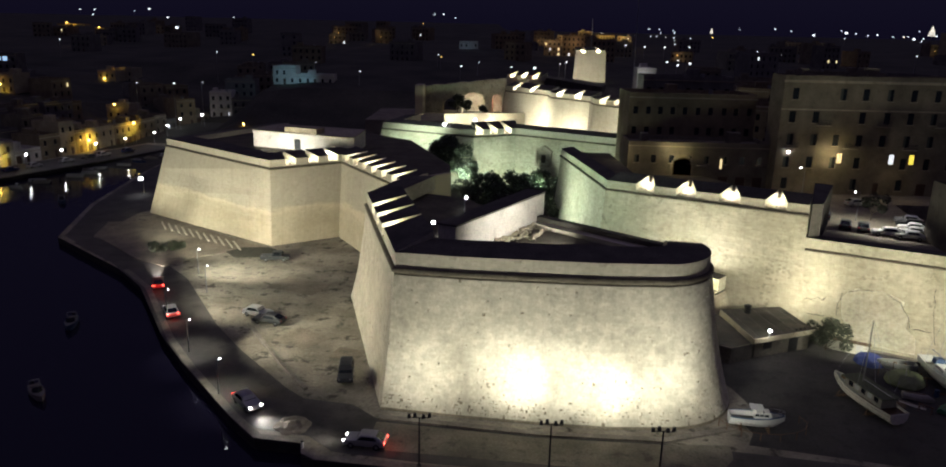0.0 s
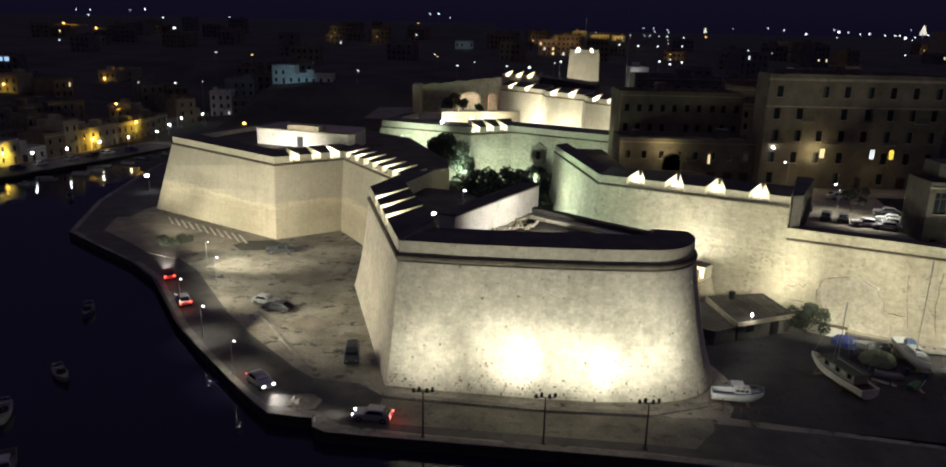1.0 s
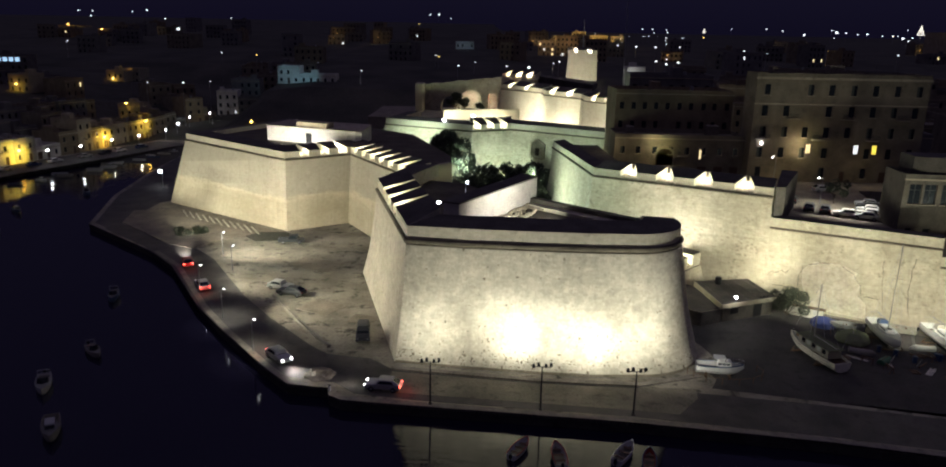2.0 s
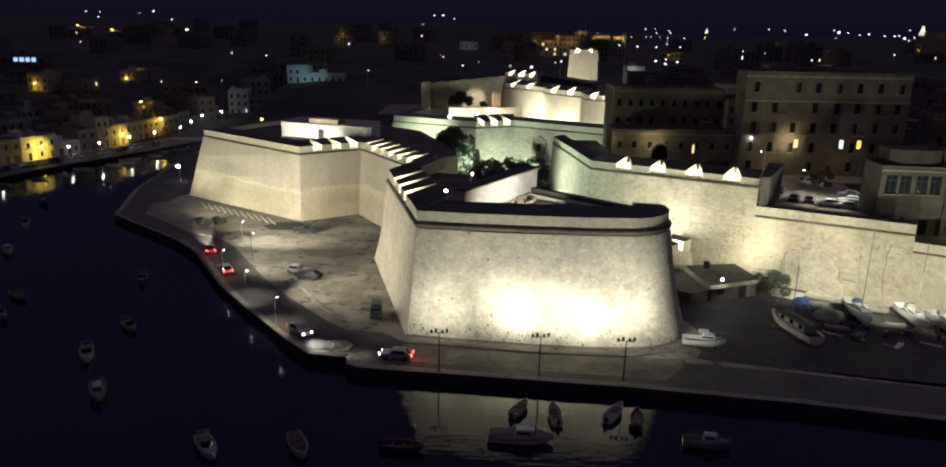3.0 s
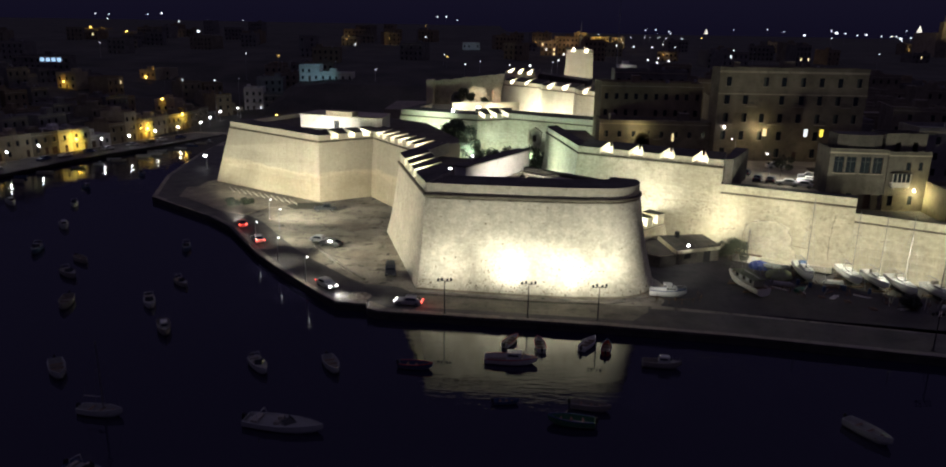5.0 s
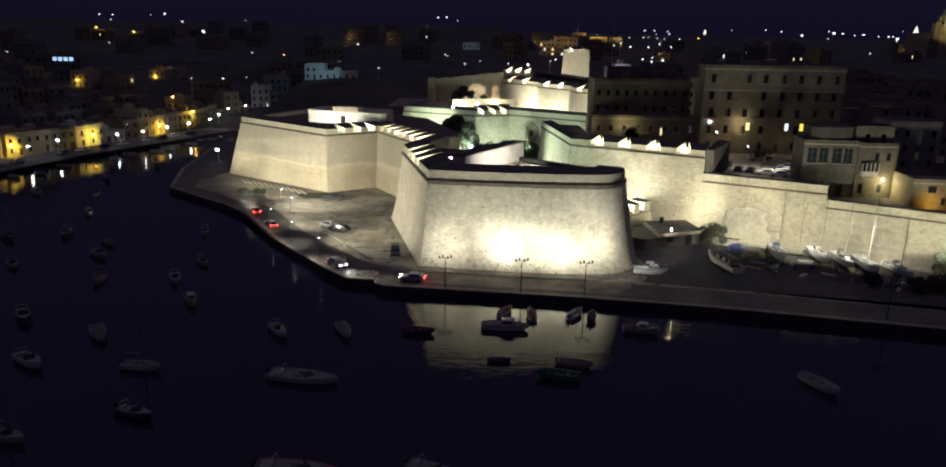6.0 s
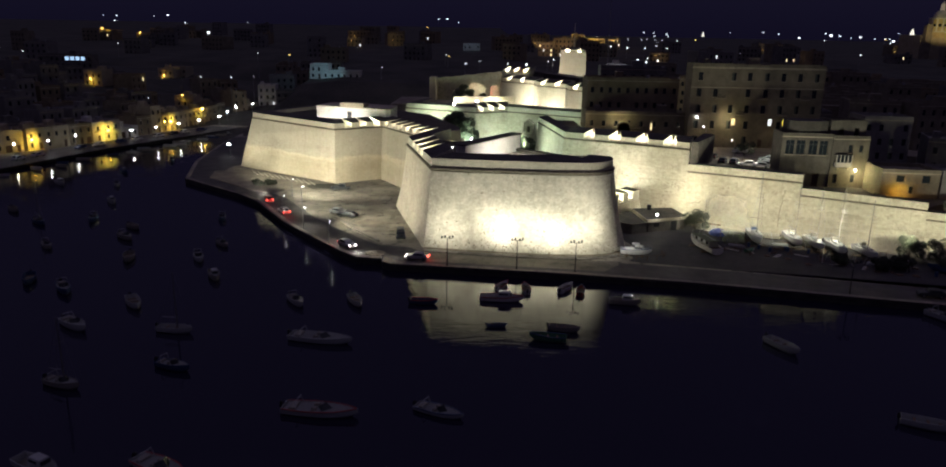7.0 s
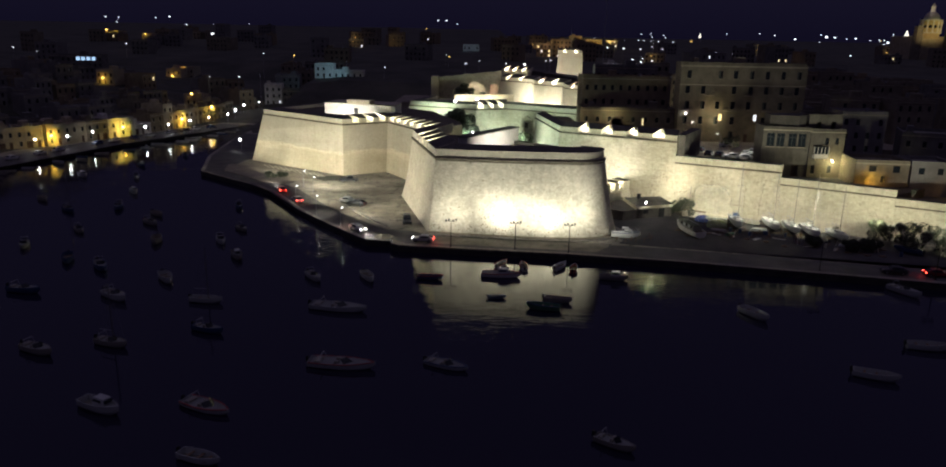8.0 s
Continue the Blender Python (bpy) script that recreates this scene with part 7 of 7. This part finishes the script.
for x, y, rz, l, p, st in NEAR:
    boat(x, y, W - 0.12 * l * 0.35, rz, l, p, "%s moored off the quay" % {"open": "small open boat", "cabin": "pale cabin boat", "speed": "low white motor boat with a raked screen"}[st], st, "moored boats", stripe=r4.choice((None, PAINT_BLUE, PAINT_RED)))
r5 = random.Random(17)
FIELD = ((-108.5, 112.1), (-84.2, 84.8), (-75.4, 65.2), (-72.7, 48.5), (-57.3, 46.9), (-53.3, 56.1), (-42.7, 46.5), (-38.0, 35.1), (-57.1, 26.6), (-48.8, 29.5), (-41.3, 12.5), (-26.6, 3.3), (14.6, 8.6), (61.8, 36.6), (-72.5, 92.1), (-74.8, 100.1),
         (-51.7, 89.2), (-52.7, 79.7), (-59.2, 109.2), (-91.3, 122.9), (-96.1, 101.7), (-99.9, 142.1), (-65.3, 78.7), (-86.5, 105.5), (-46.1, 70.0), (-29.0, 59.0), (-19.9, 59.9), (-107.5, 161.3), (-101.9, 180.6), (-115.3, 142.1), (-88.3, 72.9), (-67.2, 61.3), (70.9, 60.1), (50.0, 26.8))
for x, y in FIELD:
    l = r5.uniform(4.4, 6.0)
    boat(x, y, W - 0.05 * l, r5.uniform(-36, -4) if y < 55 else r5.uniform(-72, -38), l, r5.choice((PAINT_WHITE, PAINT_WHITE, PAINT_CREAM, PAINT_BLUE)), "pale moored boat on the dark creek", r5.choice(("speed", "speed", "open", "cabin")), "moored boats",
         mast=8.0 if (x, y) in ((-42.7, 46.5), (-48.8, 29.5), (-96.1, 101.7)) else 0.0)

# small craft and parked cars along the far waterfront
SHORE_LINE = [(-147.0, 122), (-140.5, 148), (-135.5, 172), (-129.0, 197), (-121.5, 216), (-115.0, 231), (-108.5, 247)]
for k in range(22):
    f = (k + r5.uniform(0.1, 0.9)) / 22 * (len(SHORE_LINE) - 1)
    (ax, ay), (bx, by) = SHORE_LINE[int(f)], SHORE_LINE[int(f) + 1]
    bx_, by_ = lerp(ax, bx, f % 1) + r5.uniform(2.5, 9.0), lerp(ay, by, f % 1)
    boat(bx_, by_, W - 0.2, r5.uniform(-40, 20), r5.uniform(3.6, 5.4), r5.choice((PAINT_WHITE, PAINT_CREAM, PAINT_BLUE)), "small boat moored along the far waterfront", r5.choice(("open", "open", "cabin")), "waterfront boats")
for k in range(14):
    f = (k + r5.uniform(0.1, 0.9)) / 14 * (len(SHORE_LINE) - 1)
    (ax, ay), (bx, by) = SHORE_LINE[int(f)], SHORE_LINE[int(f) + 1]
    car(lerp(ax, bx, f % 1) - 8.2, lerp(ay, by, f % 1), 0.02, math.degrees(math.atan2(by - ay, bx - ax)) + r5.choice((0, 180)), r5.choice((CAR_DARK, CAR_SILVER, CAR_WHITE, CAR_BLUE)), "car parked along the far waterfront road", group="waterfront cars")

# ---- trees and shrubs ----


def tree(x, y, z, h, spread, rng, label, group="trees", trunk=True, per=130, size=0.22, n=11, leaf=None):
    ob = thing("tree" if trunk else "shrub", x, y, z, rng.uniform(0, 360), label, "tree" if trunk else "shrub", group)
    clumps = []
    t = bmesh.new()
    add_rod(t, (0, 0, -0.2), (0.1 * h * 0.2, 0, h * 0.45), 0.035 * h * 0.6, 0.02 * h * 0.6, 8)
    for k in range(n):
        a = math.tau * k / n + rng.uniform(-0.4, 0.4)
        d = spread * rng.uniform(0.35, 1.0)
        zz = h * rng.uniform(0.45 if trunk else 0.25, 0.88)
        tip = (d * math.cos(a), d * math.sin(a), zz)
        add_rod(t, (0, 0, h * (0.25 if trunk else 0.05)), tip, 0.012 * h, 0.004 * h, 5)
        clumps.append((*tip, spread * rng.uniform(0.28, 0.48)))
    clumps.append((0, 0, h * 0.85, spread * 0.45))
    part("trunk", t, BARK, ob)
    crown = new("crown", foliage(rng, clumps, per, size, leaf))
    crown.parent = ob
    return ob


r6 = random.Random(31)
tree(-12.0, 190, 2.9, 12.5, 4.9, r6, "tall dark tree against the lit ditch wall", "ditch trees", per=300, size=0.36, n=17)
for x, y, h in ((-12.8, 255.6, 7.2), (-9.9, 256.4, 5.0), (-4.6, 256.6, 3.4)):
    tree(x, y, 13.1, h, h * 0.34, r6, "dark young tree before the lit gate arch", "gate trees", per=150, size=0.3)
for x, y, h in ((10.4, 189.2, 5.2), (7.0, 186.0, 4.4), (12.8, 185.0, 4.2)):
    tree(x, y, 2.9, h, 2.6, r6, "dense shrub growing in the ditch", "ditch shrubs", False, 150, 0.3)
tree(-6.5, 188, 2.9, 7.5, 3.0, r6, "dark leafy tree in the ditch", "ditch trees", per=160, size=0.33)
for x, y, h in ((-1, 182, 5.5), (3.5, 179, 6.5), (8.5, 177, 6.0), (10, 171, 4.6), (0, 172, 5.0), (5.5, 168, 5.2), (-5, 176, 4.5), (8.5, 160, 4.5), (2, 162, 4.6), (5, 154, 4.0), (-3, 165, 4.4)):
    tree(x, y, 2.9, h, 3.6, r6, "dense shrub growing in the ditch", "ditch shrubs", False, 150, 0.3)
for x, y, h, sp in ((44.5, 106.8, 4.2, 2.6), (80.0, 88.5, 4.6, 2.2), (83.5, 83.5, 5.2, 3.2), (88.5, 81.5, 4.6, 3.0), (94.0, 79.0, 4.4, 3.0), (71.5, 81.0, 2.2, 1.8), (75.5, 82.0, 2.4, 2.0), (65, 83.5, 1.8, 1.6), (100, 76, 4.0, 3.0)):
    tree(x, y, 0, h, sp, r6, "bushy shrub at the boatyard edge", "yard shrubs", False, 420, 0.14, leaf=LEAF_PALE if x > 85 else None)
tree(63.5, 137.5, 10.6, 4.6, 1.9, r6, "small dark tree on the square", "square trees", True, 110, 0.2, 8)
for x, y, s in ((-61.5, 141.2, 1.4), (-58.6, 143.0, 0.9)):
    tree(x, y, 0.1, s, 1.6, r6, "low shrub beside the pavement", "pavement shrubs", False, 110, 0.18, 7)

# rubble on the bastion's terreplein
for k in range(130):
    f = r6.uniform(0.12, 0.98)
    away = 0.35 + 3.2 * r6.random() ** 2
    x, y = lerp(-4.6, 6.7, f) + away * 0.87, lerp(95.4, 115.0, f) - away * 0.5
    s = r6.uniform(0.12, 0.42)
    bm = ball(0, 0, s * 0.3 + max(0.0, 0.5 - away * 0.25) * r6.random(), s, 0.7, 1)
    for v in bm.verts:
        v.co += Vector((noise.noise(v.co * 3 + Vector((k, 0, 0))), noise.noise(v.co * 3 + Vector((0, k, 0))), 0)) * s * 0.6
    st = tagged(part("rubble_stone", bm, STONE_CAP), "loose rubble stone on the bastion floor", "stone", "rubble stones")
    st.location = (x, y, 14.6)

# ---- far landmarks ----
dome = thing("domed_church", 366, 600, land_height(366, 600) + 3, 0, "floodlit domed church on the far skyline", "church")
part("nave", box(-16, -4, -6, 16, 30, 16), HOUSE_MATS[0], dome)
part("drum", rod((0, 0, 14), (0, 0, 29), 7.4, 7.4, 24), HOUSE_MATS[3], dome)
for z in (18.5, 29.0):
    part("drum_cornice", rod((0, 0, z), (0, 0, z + 0.7), 8.8, 8.8, 24), HOUSE_MATS[1], dome)
bm = ball(0, 0, 29.5, 6.2, 1.1, 3)
part("cupola", bm, HOUSE_MATS[2], dome)
part("lantern", rod((0, 0, 35.6), (0, 0, 40.5), 1.8, 1.6, 10), HOUSE_MATS[1], dome)
part("lantern_cap", rod((0, 0, 40.5), (0, 0, 43.5), 1.9, 0.1, 10), HOUSE_MATS[2], dome)
for k in range(12):
    a = math.tau * (k + 0.5) / 12
    c, sn = math.cos(a), math.sin(a)
    part("column", rod((8.2 * c, 8.2 * sn, 19.2), (8.2 * c, 8.2 * sn, 29), 0.6), HOUSE_MATS[1], dome)
    a = math.tau * k / 12
    c, sn = math.cos(a), math.sin(a)
    part("drum_window", rod((7.2 * c, 7.2 * sn, 24), (7.5 * c, 7.5 * sn, 24), 1.3, 1.3, 10), GLASS, dome)
for sx in (-13, 13):
    part("bell_tower", box(sx - 2.6, -10, -6, sx + 2.6, -4, 24, 0.3), SHADED_MATS[0], dome)
zc = land_height(366, 600) + 3
for sx in (-15, 0, 15):
    spot_light((366 + sx * 1.3, 574, zc + 14), (366 + sx * 0.45, 596, zc + 27), 6500, 90, (1.0, 0.80, 0.40))
spot_light((352, 588, zc + 30), (366, 600, zc + 42), 4000, 50, (1.0, 0.95, 0.8))

for x, y, z, r, h in ((369, 1349, 43, 2.4, 8), (675, 1225, 46, 5.0, 15)):
    lit = thing("light_pyramid", x, y, z, 0, "tall tree-shaped cone of white festive lights", "light pyramid", "light pyramids")
    for k in range(10):
        a = math.tau * k / 10
        part("light_string", rod((r * math.cos(a), r * math.sin(a), 0), (0.2 * math.cos(a), 0.2 * math.sin(a), h), 0.45, 0.35, 5), FESTOON, lit)
    for q in (0.0, 0.3, 0.6):
        for k in range(10):
            a, c = math.tau * k / 10, math.tau * (k + 1) / 10
            part("light_ring", rod((r * (1 - q) * math.cos(a), r * (1 - q) * math.sin(a), h * q), (r * (1 - q) * math.cos(c), r * (1 - q) * math.sin(c), h * q), 0.3, 0.3, 5), FESTOON, lit)
    part("stand", rod((0, 0, -8), (0, 0, 0), 1.0), METAL_GREY, lit)

# building with a row of bluish windows on the slope
school = house(-236, 333, land_height(-222, 335) + 1.0, 10, 26, 10, 2, SHADED_MATS[2], rng, "dark slope building with a row of bluish lit windows", 0.0, 1, "", "building")
for k in range(4):
    part("lit_window", box(13.0 + 2.6 * k, -0.08, 4.2, 14.8 + 2.6 * k, -0.01, 6.0), LIT_BLUE, school, "bluish lit window")

# quay corner: bollard and a heap of nets
bol = thing("bollard", -18.5, 78.6, 0.0, 0, "short pale bollard at the quay corner", "bollard")
part("post", rod((0, 0, 0), (0, 0, 0.75), 0.16, 0.14, 10), YARD_WHITE, bol)
part("cap", ball(0, 0, 0.78, 0.2, 0.6), METAL_DARK, bol)
bm = ball(0, 0, 0.0, 1.9, 0.14, 3)
for v in bm.verts:
    v.co.z = max(0.0, v.co.z * (1 + 0.8 * noise.noise(v.co * 2.6)) + 0.12 * noise.noise(v.co * 5.0) * (1.9 - v.co.length))
    v.co.xy *= 1 + 0.25 * noise.noise(Vector((math.atan2(v.co.y, v.co.x) * 2, 3, 0)))
heap = tagged(part("fishing_net", bm, PAVING), "low spread heap of pale fishing nets on the quay", "fishing nets")
heap.location = (-20.6, 82.8, 0.012)

# ---- dressed blocks of the great bastion's face ----
FACE = list(range(2, 16))
RUN = [0.0]
for a, b in zip(FACE, FACE[1:]):
    RUN.append(RUN[-1] + math.dist(CB_TOP[a], CB_TOP[b]))


def face_point(s, z, out):
    """A point on the face, s metres along the cordon at height z, stood out by a little."""
    k = 0
    while k < len(RUN) - 2 and RUN[k + 1] < s:
        k += 1
    f = (s - RUN[k]) / (RUN[k + 1] - RUN[k])
    t, b = lerp2(CB_TOP[FACE[k]], CB_TOP[FACE[k + 1]], f), lerp2(CB_BASE[FACE[k]], CB_BASE[FACE[k + 1]], f)
    d = (15.0 - z) / 15.5
    for (f0, g0), (f1, g1) in zip(FLARE, FLARE[1:]):
        if d <= f1:
            g = lerp(g0, g1, (d - f0) / (f1 - f0))
            break
    p, q = CB_TOP[FACE[k]], CB_TOP[FACE[k + 1]]
    l = math.dist(p, q)
    n = ((q[1] - p[1]) / l, -(q[0] - p[0]) / l)
    return Vector((lerp(t[0], b[0], g) + n[0] * out, lerp(t[1], b[1], g) + n[1] * out, z + out * 0.25))


def block(s0, s1, z0, z1, out):
    front = [face_point(s0, z0, out), face_point(s1, z0, out), face_point(s1, z1, out), face_point(s0, z1, out)]
    behind = [face_point(s0 - 0.012, z0 - 0.012, -0.05), face_point(s1 + 0.012, z0 - 0.012, -0.05), face_point(s1 + 0.012, z1 + 0.012, -0.05), face_point(s0 - 0.012, z1 + 0.012, -0.05)]
    return front + behind


FACES = ((0, 1, 2, 3), (4, 5, 1, 0), (5, 6, 2, 1), (6, 7, 3, 2), (7, 4, 0, 3))
r8 = random.Random(41)
rest_v, rest_f, singles = [], [], 0
COURSE = 0.345


def stone_lost(s, z):
    """Chance that a face stone has weathered away: most along the foot, in patches, and high on the shoulder."""
    patch = noise.noise((s * 0.22, z * 0.45, 5.0))
    chance = 0.008 + 0.05 * max(0.0, patch)
    if z < 1.6:
        chance += 0.30 + 0.35 * patch
    elif z < 4.2:
        chance += max(0.0, 0.04 + 0.30 * patch) * (4.2 - z) / 2.6
    if s > 27 and 5.0 < z < 12.5:
        chance += max(0.0, 0.02 + 0.16 * patch)
    if 7 < s < 11 and z < 4.5:
        chance += 0.08
    return chance


for c in range(41):
    z0 = 0.30 + COURSE * c
    s = -r8.uniform(0.0, 0.5)
    while s < RUN[-1] - 0.6:
        w = r8.uniform(0.42, 0.78)
        a, b = max(0.02, s), min(s + w, RUN[-1] - 0.02)
        s += w
        if b - a < 0.12:
            continue
        cut, low = 0.0, 0.0
        if r8.random() < 1.7 * stone_lost(a, z0):
            cut = r8.uniform(0.08, 0.34)
            low = r8.uniform(0.12, COURSE - 0.05) if r8.random() < 0.85 else 0.0
            edge = r8.uniform(a, b - cut)
            if low:
                verts = block(edge + 0.02, min(edge + cut, b) - 0.02, z0 + 0.003, z0 + low, 0.125)
                n = len(rest_v)
                rest_v += verts
                rest_f += [tuple(n + i for i in f) for f in FACES]
            if edge - a > 0.08:
                verts = block(a + 0.003, edge, z0 + 0.003, z0 + COURSE - 0.003, 0.13 + r8.uniform(-0.006, 0.006))
                n = len(rest_v)
                rest_v += verts
                rest_f += [tuple(n + i for i in f) for f in FACES]
            a = edge + cut
            if b - a < 0.06:
                continue
        verts = block(a + 0.003, b - 0.003, z0 + 0.003, z0 + COURSE - 0.003, 0.13 + r8.uniform(-0.006, 0.006))
        if singles < 300 and 2 <= c < 12 and 8 < a < 24:
            data = bpy.data.meshes.new("stone_block")
            data.from_pydata(verts, [], FACES)
            data.materials.append(STONE_BLOCK)
            ob = new("stone_block", data)
            ob.parent = great
            singles += 1
        else:
            n = len(rest_v)
            rest_v += verts
            rest_f += [tuple(n + i for i in f) for f in FACES]
data = bpy.data.meshes.new("stone_courses")
data.from_pydata(rest_v, [], rest_f)
data.materials.append(STONE_BLOCK)
courses = new("stone_courses", data)
courses.parent = great
tagged(courses, "coursed limestone blocks of the bastion face", kind="stuff")
